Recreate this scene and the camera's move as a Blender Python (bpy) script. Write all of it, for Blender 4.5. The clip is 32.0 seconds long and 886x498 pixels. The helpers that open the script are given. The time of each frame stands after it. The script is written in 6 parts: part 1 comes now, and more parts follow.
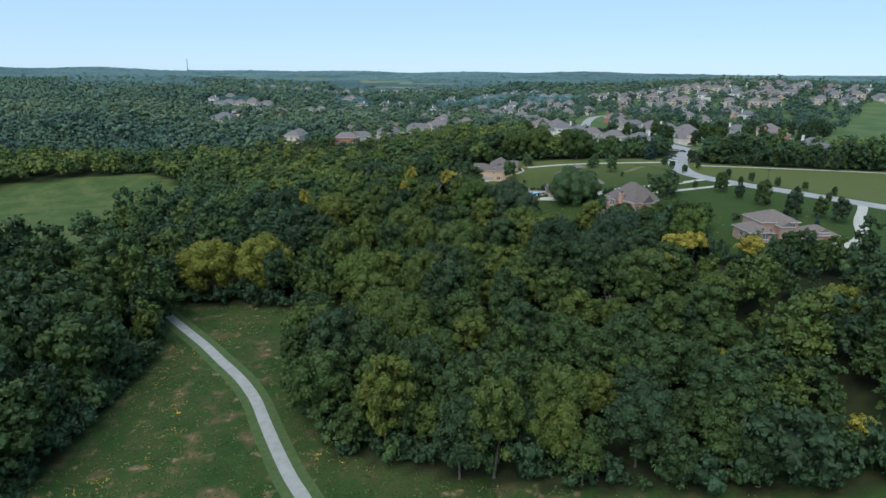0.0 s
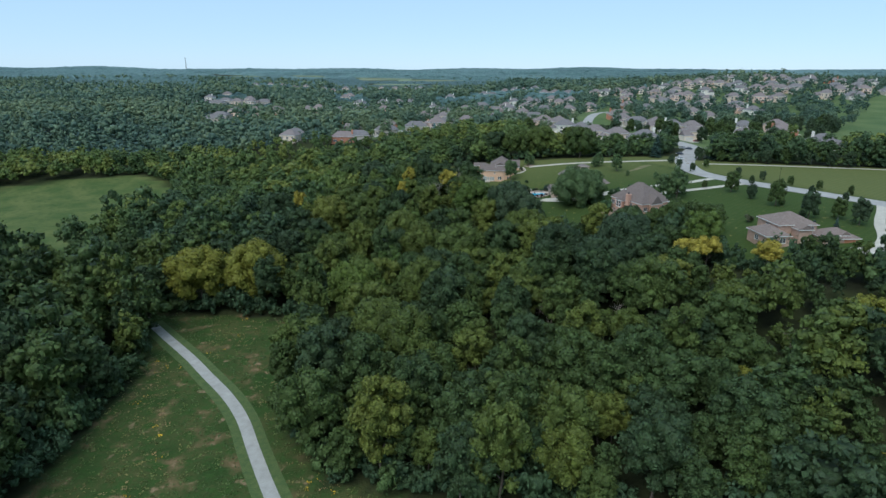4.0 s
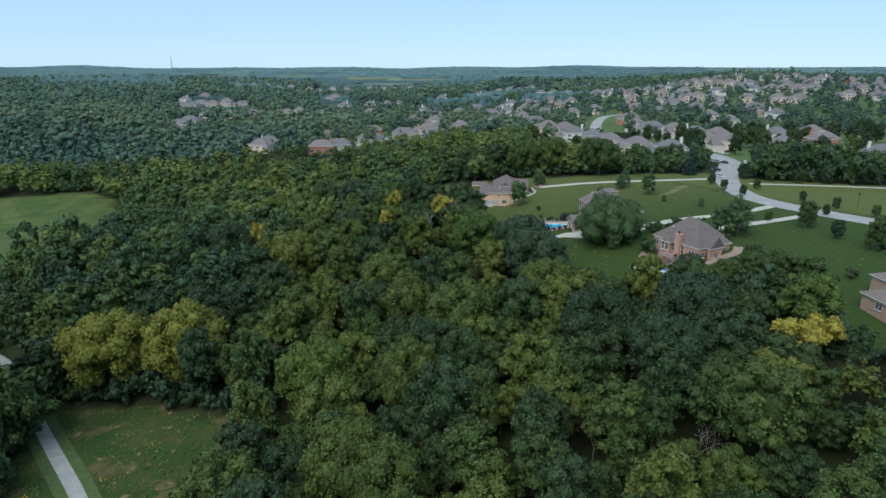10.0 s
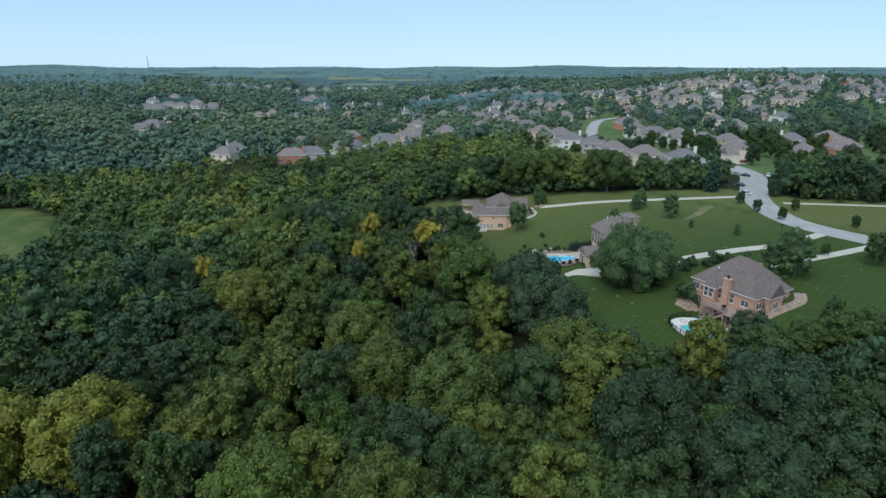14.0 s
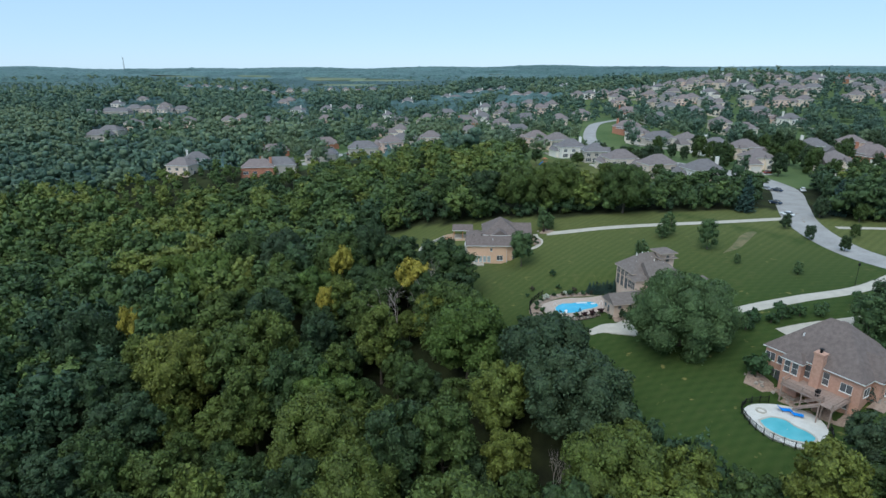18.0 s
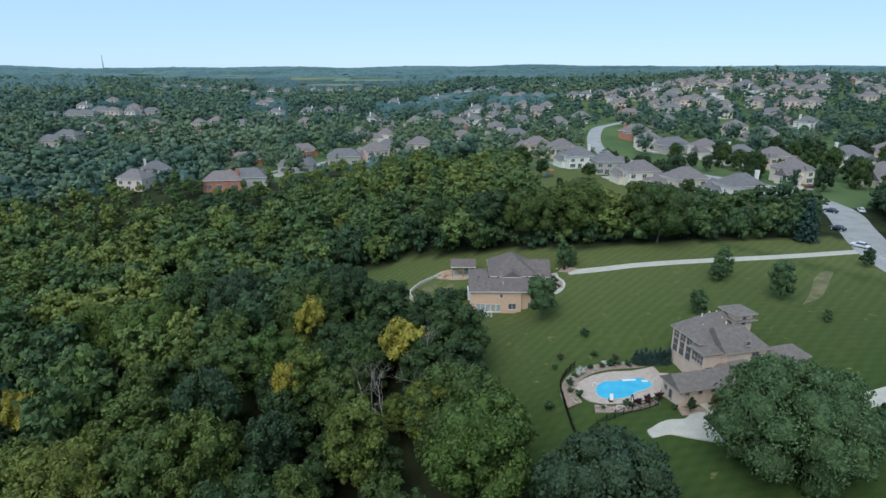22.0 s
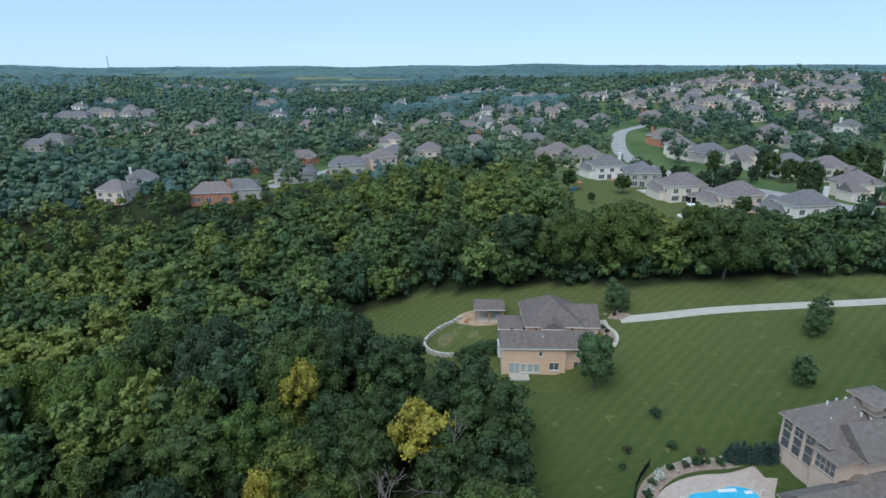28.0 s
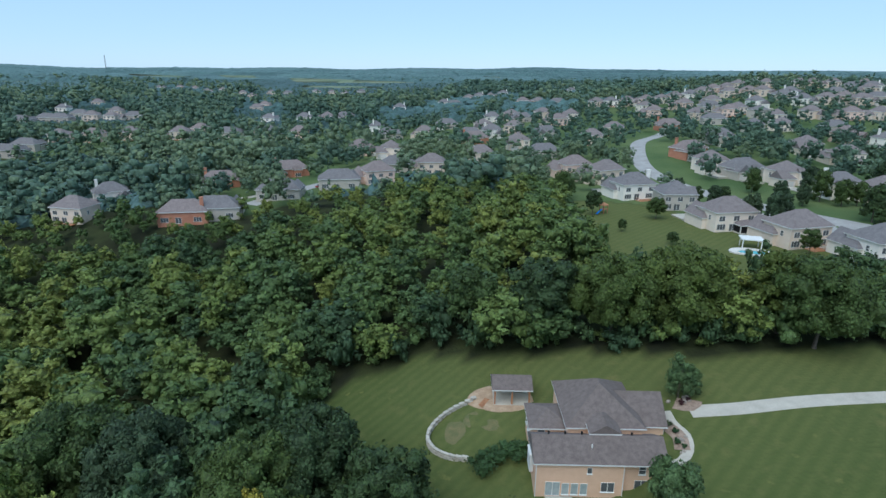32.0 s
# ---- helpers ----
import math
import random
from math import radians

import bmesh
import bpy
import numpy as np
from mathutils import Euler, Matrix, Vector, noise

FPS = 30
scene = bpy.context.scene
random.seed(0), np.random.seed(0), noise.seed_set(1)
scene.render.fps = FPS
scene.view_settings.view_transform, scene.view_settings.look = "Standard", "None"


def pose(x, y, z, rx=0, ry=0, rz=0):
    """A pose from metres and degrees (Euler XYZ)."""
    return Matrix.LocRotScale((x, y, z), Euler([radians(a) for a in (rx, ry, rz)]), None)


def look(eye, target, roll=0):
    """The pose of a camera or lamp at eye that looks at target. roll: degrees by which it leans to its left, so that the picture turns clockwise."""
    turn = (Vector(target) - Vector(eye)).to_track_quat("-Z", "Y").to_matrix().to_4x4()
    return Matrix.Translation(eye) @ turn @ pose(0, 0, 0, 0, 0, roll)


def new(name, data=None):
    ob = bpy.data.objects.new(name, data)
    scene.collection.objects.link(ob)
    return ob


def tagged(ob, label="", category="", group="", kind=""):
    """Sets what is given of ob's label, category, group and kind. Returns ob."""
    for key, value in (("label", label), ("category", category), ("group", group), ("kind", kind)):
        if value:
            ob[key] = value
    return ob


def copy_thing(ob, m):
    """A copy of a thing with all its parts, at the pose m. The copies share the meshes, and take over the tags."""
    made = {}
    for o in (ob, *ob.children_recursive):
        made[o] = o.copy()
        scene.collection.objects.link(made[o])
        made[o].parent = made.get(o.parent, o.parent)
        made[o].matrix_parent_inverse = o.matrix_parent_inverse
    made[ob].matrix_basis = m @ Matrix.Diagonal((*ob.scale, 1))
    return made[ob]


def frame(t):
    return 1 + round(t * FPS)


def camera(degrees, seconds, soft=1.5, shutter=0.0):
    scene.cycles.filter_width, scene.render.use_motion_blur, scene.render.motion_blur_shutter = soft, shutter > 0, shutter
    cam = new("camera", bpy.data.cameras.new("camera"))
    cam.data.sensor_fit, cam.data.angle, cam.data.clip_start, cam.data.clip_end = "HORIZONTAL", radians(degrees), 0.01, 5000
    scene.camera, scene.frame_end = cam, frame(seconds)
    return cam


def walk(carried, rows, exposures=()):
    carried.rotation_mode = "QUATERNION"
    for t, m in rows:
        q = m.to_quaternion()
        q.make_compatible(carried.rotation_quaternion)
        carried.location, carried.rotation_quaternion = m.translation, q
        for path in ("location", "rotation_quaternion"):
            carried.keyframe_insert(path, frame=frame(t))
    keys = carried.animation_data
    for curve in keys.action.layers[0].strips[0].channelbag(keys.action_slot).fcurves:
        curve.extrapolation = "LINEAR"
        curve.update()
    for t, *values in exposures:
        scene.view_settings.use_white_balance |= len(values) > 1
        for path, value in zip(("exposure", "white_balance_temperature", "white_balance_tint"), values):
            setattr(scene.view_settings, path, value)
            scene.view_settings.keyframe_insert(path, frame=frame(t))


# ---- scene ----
cam = camera(74.80, 32.0, soft=1.5)
# seconds, place in metres, heading, pitch, roll in degrees
FLIGHT = (
    (0.0, -0.00, 0.00, 87.88, 0.12, -17.22, 0.78),
    (0.5, 0.10, 0.47, 87.77, 2.22, -17.11, 0.55),
    (1.0, 0.21, 0.93, 87.64, 3.37, -17.36, 0.37),
    (1.5, 0.30, 1.48, 87.54, 3.36, -17.31, 0.42),
    (2.0, 0.38, 2.30, 87.49, 0.85, -17.78, 0.69),
    (2.5, 0.45, 3.51, 87.51, 1.19, -17.72, 0.44),
    (3.0, 0.50, 5.21, 87.59, 0.71, -17.66, 0.39),
    (3.5, 0.55, 7.35, 87.71, 0.19, -17.51, 0.40),
    (5.5, 0.41, 23.59, 88.19, 0.33, -17.57, 0.19),
    (6.0, 0.33, 28.30, 88.28, 0.35, -17.57, 0.25),
    (6.5, 0.25, 33.08, 88.35, 0.24, -17.62, 0.15),
    (7.0, 0.15, 37.91, 88.39, 0.11, -17.64, 0.17),
    (7.5, 0.05, 42.80, 88.39, 0.16, -17.62, 0.16),
    (8.0, -0.03, 47.72, 88.39, 0.16, -17.61, 0.14),
    (8.5, -0.09, 52.64, 88.41, 0.00, -17.60, 0.15),
    (9.0, -0.13, 57.58, 88.44, -0.15, -17.61, 0.20),
    (9.5, -0.17, 62.54, 88.50, -0.45, -17.63, 0.22),
    (10.0, -0.22, 67.52, 88.55, -0.64, -17.66, 0.22),
    (10.5, -0.27, 72.51, 88.59, -0.81, -17.70, 0.24),
    (11.0, -0.32, 77.50, 88.63, -1.11, -17.71, 0.29),
    (11.5, -0.37, 82.46, 88.67, -1.30, -17.74, 0.25),
    (12.0, -0.42, 87.42, 88.72, -1.55, -17.73, 0.21),
    (12.5, -0.49, 92.37, 88.76, -1.80, -17.73, 0.23),
    (13.0, -0.55, 97.31, 88.74, -2.02, -17.72, 0.27),
    (13.5, -0.59, 102.24, 88.69, -2.19, -17.70, 0.26),
    (14.0, -0.59, 107.17, 88.61, -2.33, -17.67, 0.30),
    (14.5, -0.58, 112.10, 88.53, -2.47, -17.65, 0.20),
    (16.5, -0.30, 132.00, 88.48, -3.39, -17.65, 0.14),
    (17.0, -0.13, 137.00, 88.44, -3.55, -17.65, 0.08),
    (17.5, 0.05, 142.00, 88.40, -3.71, -17.67, 0.09),
    (18.0, 0.22, 146.99, 88.35, -3.89, -17.66, 0.08),
    (18.5, 0.34, 151.98, 88.29, -4.06, -17.66, 0.13),
    (19.0, 0.43, 156.96, 88.21, -4.25, -17.68, 0.17),
    (19.5, 0.48, 161.95, 88.11, -4.43, -17.68, 0.20),
    (20.0, 0.48, 166.96, 88.02, -4.60, -17.72, 0.17),
    (20.5, 0.46, 171.98, 87.97, -4.76, -17.69, 0.12),
    (21.0, 0.47, 176.97, 87.93, -4.90, -17.71, 0.09),
    (21.5, 0.50, 181.91, 87.88, -5.06, -17.71, 0.08),
    (22.0, 0.52, 186.77, 87.82, -5.22, -17.71, 0.12),
    (22.5, 0.48, 191.47, 87.76, -5.35, -17.71, 0.16),
    (23.0, 0.37, 195.93, 87.71, -5.49, -17.72, 0.22),
    (23.5, 0.12, 200.07, 87.69, -5.70, -17.62, 0.31),
    (24.0, -0.18, 203.80, 87.74, -5.88, -17.19, 0.43),
    (24.5, -0.44, 207.00, 87.83, -5.80, -17.13, 0.67),
    (25.0, -0.60, 209.57, 87.92, -5.64, -17.21, 0.78),
    (25.5, -0.66, 211.62, 87.97, -5.38, -17.45, 0.66),
    (27.5, -0.69, 214.17, 87.84, -4.69, -17.90, 0.18),
    (28.0, -0.65, 216.84, 87.75, -4.71, -17.77, 0.08),
    (28.5, -0.61, 219.92, 87.66, -4.69, -17.62, 0.21),
    (29.0, -0.54, 223.45, 87.59, -4.69, -17.55, 0.30),
    (29.5, -0.43, 227.37, 87.57, -4.68, -17.54, 0.36),
    (30.0, -0.30, 231.64, 87.61, -4.68, -17.55, 0.45),
    (30.5, -0.16, 236.14, 87.66, -4.68, -17.54, 0.43),
    (31.0, -0.03, 240.74, 87.70, -4.71, -17.57, 0.51),
    (31.5, 0.05, 245.40, 87.71, -4.80, -17.54, 0.51),
    (32.0, 0.09, 250.07, 87.71, -4.87, -17.51, 0.59),
)
walk(cam, [(t, pose(x, y, z, 0, 0, yaw) @ pose(0, 0, 0, 90 + tilt) @ pose(0, 0, 0, 0, 0, lean)) for t, x, y, z, yaw, tilt, lean in FLIGHT],
     exposures=[(0, 0.2, 5850, 5), (12, 0.2, 5850, 5), (24, 0.2, 5720, 5), (32, 0.18, 5600, 5)])

# ---- world and light ----
SUN_UP, SUN_TURN = radians(54), radians(212)
world = bpy.data.worlds.new("world")
scene.world = world
world.use_nodes = True
wn = world.node_tree
sky = wn.nodes.new("ShaderNodeTexSky")
sky.sky_type, sky.sun_disc = "NISHITA", False
sky.sun_elevation, sky.sun_rotation = SUN_UP, SUN_TURN
sky.altitude, sky.air_density, sky.dust_density, sky.ozone_density = 1500, 0.9, 0.3, 1.5
wn.links.new(sky.outputs[0], wn.nodes["Background"].inputs[0])
wn.nodes["Background"].inputs[1].default_value = 0.10
haze = wn.nodes.new("ShaderNodeBackground")
haze.inputs[0].default_value, haze.inputs[1].default_value = (0.455, 0.615, 0.775, 1), 1.10
both = wn.nodes.new("ShaderNodeMixShader")
both.inputs[0].default_value = 0.72
wn.links.new(wn.nodes["Background"].outputs[0], both.inputs[1])
wn.links.new(haze.outputs[0], both.inputs[2])
wn.links.new(both.outputs[0], wn.nodes["World Output"].inputs[0])
sun = new("sun", bpy.data.lights.new("sun", "SUN"))
sun.data.energy, sun.data.angle, sun.data.color = 2.0, radians(50), (1.0, 0.95, 0.86)
sun.matrix_world = look((0, 0, 500), (-500 * math.sin(SUN_TURN) * math.cos(SUN_UP), -500 * math.cos(SUN_TURN) * math.cos(SUN_UP), 500 - 500 * math.sin(SUN_UP)))

# ---- materials ----


def surf(name, c1, c2, size=1.0, rough=0.8, bump=0.0, metal=0.0, fine=0.0, spread=0.0, world_space=False, detail=5.0):
    """Two colours mixed by noise of the given size in metres; spread varies it from object to object, fine adds a second, small grain."""
    m = bpy.data.materials.new(name)
    m.use_nodes = True
    n, l = m.node_tree.nodes, m.node_tree.links
    b = n["Principled BSDF"]
    tc = n.new("ShaderNodeNewGeometry" if world_space else "ShaderNodeTexCoord")
    where = tc.outputs["Position"] if world_space else tc.outputs["Object"]
    t = n.new("ShaderNodeTexNoise")
    t.inputs["Scale"].default_value, t.inputs["Detail"].default_value = 1.0 / size, detail
    l.new(where, t.inputs["Vector"])
    ramp = n.new("ShaderNodeValToRGB")
    ramp.color_ramp.elements[0].position, ramp.color_ramp.elements[1].position = 0.3, 0.7
    ramp.color_ramp.elements[0].color, ramp.color_ramp.elements[1].color = (*c1, 1), (*c2, 1)
    l.new(t.outputs["Fac"], ramp.inputs["Fac"])
    out = ramp.outputs["Color"]
    if fine or spread:
        hsv = n.new("ShaderNodeHueSaturation")
        l.new(out, hsv.inputs["Color"])
        val = n.new("ShaderNodeMath")
        val.operation, val.inputs[0].default_value, val.inputs[1].default_value = "ADD", 0.5, 0.5
        if fine:
            f = n.new("ShaderNodeTexNoise")
            f.inputs["Scale"].default_value, f.inputs["Detail"].default_value = 9.0 / size, 3.0
            l.new(where, f.inputs["Vector"])
            mr = n.new("ShaderNodeMapRange")
            mr.inputs["From Min"].default_value, mr.inputs["From Max"].default_value = 0.3, 0.7
            mr.inputs["To Min"].default_value, mr.inputs["To Max"].default_value = 0.5 - fine / 2, 0.5 + fine / 2
            l.new(f.outputs["Fac"], mr.inputs["Value"])
            l.new(mr.outputs["Result"], val.inputs[0])
        if spread:
            oi = n.new("ShaderNodeObjectInfo")
            mo = n.new("ShaderNodeMapRange")
            mo.inputs["To Min"].default_value, mo.inputs["To Max"].default_value = 0.5 - spread / 2, 0.5 + spread / 2
            l.new(oi.outputs["Random"], mo.inputs["Value"])
            l.new(mo.outputs["Result"], val.inputs[1])
        l.new(val.outputs[0], hsv.inputs["Value"])
        out = hsv.outputs["Color"]
    l.new(out, b.inputs["Base Color"])
    b.inputs["Roughness"].default_value, b.inputs["Metallic"].default_value = rough, metal
    if bump:
        bp = n.new("ShaderNodeBump")
        bp.inputs["Strength"].default_value, bp.inputs["Distance"].default_value = bump, size * 0.2
        l.new(t.outputs["Fac"], bp.inputs["Height"])
        l.new(bp.outputs["Normal"], b.inputs["Normal"])
    return m


def leaf_material(name, stops, joined=False, grain=4.5):
    """Foliage: the tone of a tree runs through the given stops, each leaf a little lighter or darker."""
    m = bpy.data.materials.new(name)
    m.use_nodes = True
    n, l = m.node_tree.nodes, m.node_tree.links
    b = n["Principled BSDF"]
    ramp = n.new("ShaderNodeValToRGB")
    ramp.color_ramp.interpolation = "LINEAR"
    while len(ramp.color_ramp.elements) < len(stops):
        ramp.color_ramp.elements.new(0.5)
    for e, (p, c) in zip(ramp.color_ramp.elements, stops):
        e.position, e.color = p, (*c, 1)
    if joined:
        a = n.new("ShaderNodeAttribute")
        a.attribute_name = "tone"
        l.new(a.outputs["Fac"], ramp.inputs["Fac"])
    else:
        l.new(n.new("ShaderNodeObjectInfo").outputs["Random"], ramp.inputs["Fac"])
    g = n.new("ShaderNodeNewGeometry")
    t = n.new("ShaderNodeTexNoise")
    t.inputs["Scale"].default_value, t.inputs["Detail"].default_value = 0.35 * min(1.0, grain), 3.0
    l.new(g.outputs["Position"], t.inputs["Vector"])
    add = n.new("ShaderNodeMath")
    add.operation = "MULTIPLY_ADD"
    add.inputs[1].default_value, add.inputs[2].default_value = 0.18, 0.26
    l.new(g.outputs["Random Per Island"], add.inputs[0])
    tot = n.new("ShaderNodeMath")
    tot.operation = "ADD"
    l.new(add.outputs[0], tot.inputs[0])
    tm = n.new("ShaderNodeMath")
    tm.operation, tm.inputs[1].default_value = "MULTIPLY", 1.3
    l.new(t.outputs["Fac"], tm.inputs[0])
    l.new(tm.outputs[0], tot.inputs[1])
    fine = n.new("ShaderNodeTexNoise")
    fine.inputs["Scale"].default_value, fine.inputs["Detail"].default_value = grain, 2.0
    l.new(g.outputs["Position"], fine.inputs["Vector"])
    fr = n.new("ShaderNodeMapRange")
    fr.inputs["From Min"].default_value, fr.inputs["From Max"].default_value = 0.36, 0.64
    fr.inputs["To Min"].default_value, fr.inputs["To Max"].default_value = (0.55, 1.42) if grain > 2 else (0.78, 1.2)
    l.new(fine.outputs["Fac"], fr.inputs["Value"])
    fm = n.new("ShaderNodeMath")
    fm.operation = "MULTIPLY"
    l.new(tot.outputs[0], fm.inputs[0])
    l.new(fr.outputs["Result"], fm.inputs[1])
    hsv = n.new("ShaderNodeHueSaturation")
    l.new(ramp.outputs["Color"], hsv.inputs["Color"])
    l.new(fm.outputs[0], hsv.inputs["Value"])
    l.new(hsv.outputs["Color"], b.inputs["Base Color"])
    b.inputs["Roughness"].default_value = 0.6
    b.inputs["Specular IOR Level"].default_value = 0.25
    bp = n.new("ShaderNodeBump")
    bp.inputs["Strength"].default_value, bp.inputs["Distance"].default_value = 0.9, 0.9 / grain
    l.new(fine.outputs["Fac"], bp.inputs["Height"])
    l.new(bp.outputs["Normal"], b.inputs["Normal"])
    return m


GREENS = [(0.0, (0.036, 0.060, 0.024)), (0.25, (0.045, 0.073, 0.022)), (0.55, (0.061, 0.092, 0.023)), (0.8, (0.084, 0.112, 0.023)), (0.95, (0.108, 0.131, 0.024)), (1.0, (0.130, 0.143, 0.025))]
M_LEAF = leaf_material("leaves_green", GREENS)
M_DARKLEAF = leaf_material("leaves_dark_green", GREENS[:3])
# paler, bluer greens: distance haze is painted into these two leaf colours
M_FARWOODS_HAZED = leaf_material("leaves_far_woods_hazed", [(0.0, (0.038, 0.072, 0.067)), (0.45, (0.085, 0.148, 0.136)), (1.0, (0.134, 0.208, 0.198))], True, 0.35)
M_MIDWOODS_HAZED = leaf_material("leaves_middle_distance_hazed", [(0.0, (0.066, 0.112, 0.078)), (0.5, (0.096, 0.150, 0.094)), (1.0, (0.150, 0.196, 0.102))], True, 1.2)
# GREENS lifted and blued, so some distance haze sits in the colour
M_WOODS_HAZED = leaf_material("leaves_woods_hazed", [(0.0, (0.046, 0.080, 0.036)), (0.25, (0.060, 0.098, 0.036)), (0.5, (0.084, 0.128, 0.038)), (0.75, (0.116, 0.160, 0.040)), (0.92, (0.148, 0.186, 0.042)), (1.0, (0.176, 0.202, 0.044))], True)
M_NEARWOODS = leaf_material("leaves_woods_near", GREENS, True)
M_OLIVE = leaf_material("leaves_olive_green", [(0.0, (0.066, 0.094, 0.020)), (1.0, (0.104, 0.126, 0.023))])
M_YELLOW = leaf_material("leaves_yellow", [(0.0, (0.26, 0.235, 0.035)), (1.0, (0.38, 0.30, 0.045))])
M_GOLD = leaf_material("leaves_olive_gold", [(0.0, (0.118, 0.138, 0.022)), (1.0, (0.180, 0.176, 0.024))])
M_WILLOW = leaf_material("leaves_willow", [(0.0, (0.072, 0.116, 0.042)), (1.0, (0.084, 0.128, 0.046))])
M_FRESH = leaf_material("leaves_fresh_green", [(0.0, (0.066, 0.108, 0.022)), (1.0, (0.100, 0.136, 0.024))])
M_BLUISH = leaf_material("leaves_bluish_green", [(0.0, (0.040, 0.066, 0.030)), (1.0, (0.054, 0.080, 0.035))])
M_SPRUCE = leaf_material("needles_spruce", [(0.0, (0.030, 0.060, 0.045)), (1.0, (0.045, 0.080, 0.065))])
M_SHRUB = leaf_material("leaves_shrub", [(0.0, (0.025, 0.055, 0.02)), (0.7, (0.05, 0.09, 0.03)), (1.0, (0.07, 0.03, 0.03))])
M_BARK = surf("bark", (0.07, 0.055, 0.04), (0.16, 0.13, 0.10), 0.4, 0.95, 0.6)
M_DEADWOOD = surf("dead_wood", (0.22, 0.18, 0.15), (0.36, 0.31, 0.27), 0.5, 0.9, 0.4)
M_CONC = surf("concrete", (0.43, 0.385, 0.32), (0.52, 0.47, 0.395), 1.6, 0.9, 0.1, fine=0.15)
M_TRAIL = surf("trail_concrete", (0.31, 0.295, 0.265), (0.40, 0.38, 0.345), 2.0, 0.9, 0.1, fine=0.15)
M_STREET = surf("street_concrete", (0.30, 0.28, 0.262), (0.39, 0.365, 0.342), 5.0, 0.9, 0.1, fine=0.2)
M_PEACH = surf("peach_stucco", (0.70, 0.45, 0.30), (0.76, 0.50, 0.34), 1.2, 0.9, 0.15, fine=0.06)
M_TAN = surf("tan_stucco", (0.60, 0.45, 0.35), (0.68, 0.52, 0.41), 1.4, 0.9, 0.15, fine=0.08)
M_BRICK = surf("orange_brick", (0.47, 0.26, 0.18), (0.57, 0.34, 0.25), 0.5, 0.9, 0.3, fine=0.25)
M_ROOF = surf("grey_brown_shingles", (0.130, 0.100, 0.088), (0.186, 0.146, 0.130), 0.7, 0.92, 0.3, fine=0.4)
M_TRIM = surf("white_trim", (0.70, 0.68, 0.64), (0.78, 0.76, 0.72), 1.0, 0.6)
M_TANTRIM = surf("tan_trim", (0.42, 0.33, 0.26), (0.48, 0.38, 0.30), 1.0, 0.7)
M_GLASS = surf("window_glass", (0.09, 0.095, 0.10), (0.13, 0.135, 0.14), 0.9, 0.08)
M_DARK = surf("dark_metal", (0.015, 0.015, 0.016), (0.03, 0.03, 0.03), 0.5, 0.5, metal=0.6)
M_WOOD = surf("cedar_wood", (0.34, 0.15, 0.07), (0.45, 0.22, 0.11), 0.6, 0.8, 0.2)
M_DECK = surf("weathered_deck_wood", (0.28, 0.20, 0.16), (0.38, 0.28, 0.23), 0.6, 0.85, 0.2)
M_WATER = surf("pool_water", (0.05, 0.38, 0.58), (0.09, 0.48, 0.68), 2.5, 0.06, 0.02)
M_AQUA = surf("aqua_pool_water", (0.10, 0.42, 0.48), (0.16, 0.52, 0.58), 2.5, 0.06, 0.02)
M_CURTAIN = surf("curtained_glass", (0.30, 0.34, 0.33), (0.42, 0.46, 0.44), 0.8, 0.12)
M_STONE = surf("pale_limestone", (0.40, 0.36, 0.30), (0.58, 0.53, 0.46), 0.6, 0.9, 0.4, fine=0.2, spread=0.2)
M_GRAVEL = surf("garden_gravel", (0.24, 0.165, 0.12), (0.38, 0.28, 0.215), 0.5, 0.95, 0.4, fine=0.4)
M_SOIL = surf("bare_soil", (0.36, 0.24, 0.15), (0.50, 0.36, 0.24), 1.2, 0.95, 0.3, fine=0.3)
M_DOOR = surf("garage_door_paint", (0.60, 0.57, 0.52), (0.66, 0.63, 0.58), 1.5, 0.6)

# ---- land ----


# levelled ground round pools and house fronts: centre, radius, height
PADS = [(44, 278, 10, 30.5), (73, 234, 5, 31.3), (64.4, 227.3, 6.9, 30.2), (52, 268, 5, 31.3), (26, 313, 6, 29.3), (20, 340, 4.5, 31.0)]


def land(x, y):
    """Height of the land: a wooded valley that climbs to a plateau, then rolling country to the horizon."""
    x, y = np.asarray(x, float), np.asarray(y, float)
    z = 20.3 * (1 + np.tanh((0.85 * x + 0.35 * (y - 167) - 42) / 55.5))
    k = np.clip((y - 355) / 267, 0, 1)
    k = k * k * (3 - 2 * k)
    z = z * (1 - k) + (34.5 + 6.7 * np.tanh(x / 333)) * k
    for px, py, pr, pz in PADS:
        d = np.clip(1.9 - np.hypot(x - px, y - py) / pr, 0, 0.9) / 0.9
        z = z + (pz - z) * d * d * (3 - 2 * d)
    z = z + 26 * np.exp(-(((x - 470) / 240) ** 2 + ((y - 870) / 260) ** 2)) + 6 * np.exp(-(((x - 175) / 75) ** 2 + ((y - 585) / 60) ** 2))
    z = z + 10 * np.exp(-(((x + 118) / 48) ** 2 + ((y - 472) / 42) ** 2))
    z = z + 8 * np.exp(-(((x + 50) / 32) ** 2 + ((y - 300) / 50) ** 2)) - 9 * np.exp(-(((x + 190) / 110) ** 2 + ((y - 590) / 60) ** 2))
    far = np.clip((np.hypot(x, y) - 700) / 3800, 0, 1)
    roll = 9 * np.sin(x / 310 + 1.0) * np.sin(y / 420 + 0.4) + 7 * np.sin(x / 150 + y / 240) + 5 * np.sin(x / 700 - y / 190)
    hill = np.clip((y - 1800) / 560, 0, 1) * np.exp(-(((x + 40) / 620) ** 2)) * np.exp(-np.clip((y - 2500) / 500, 0, 9))
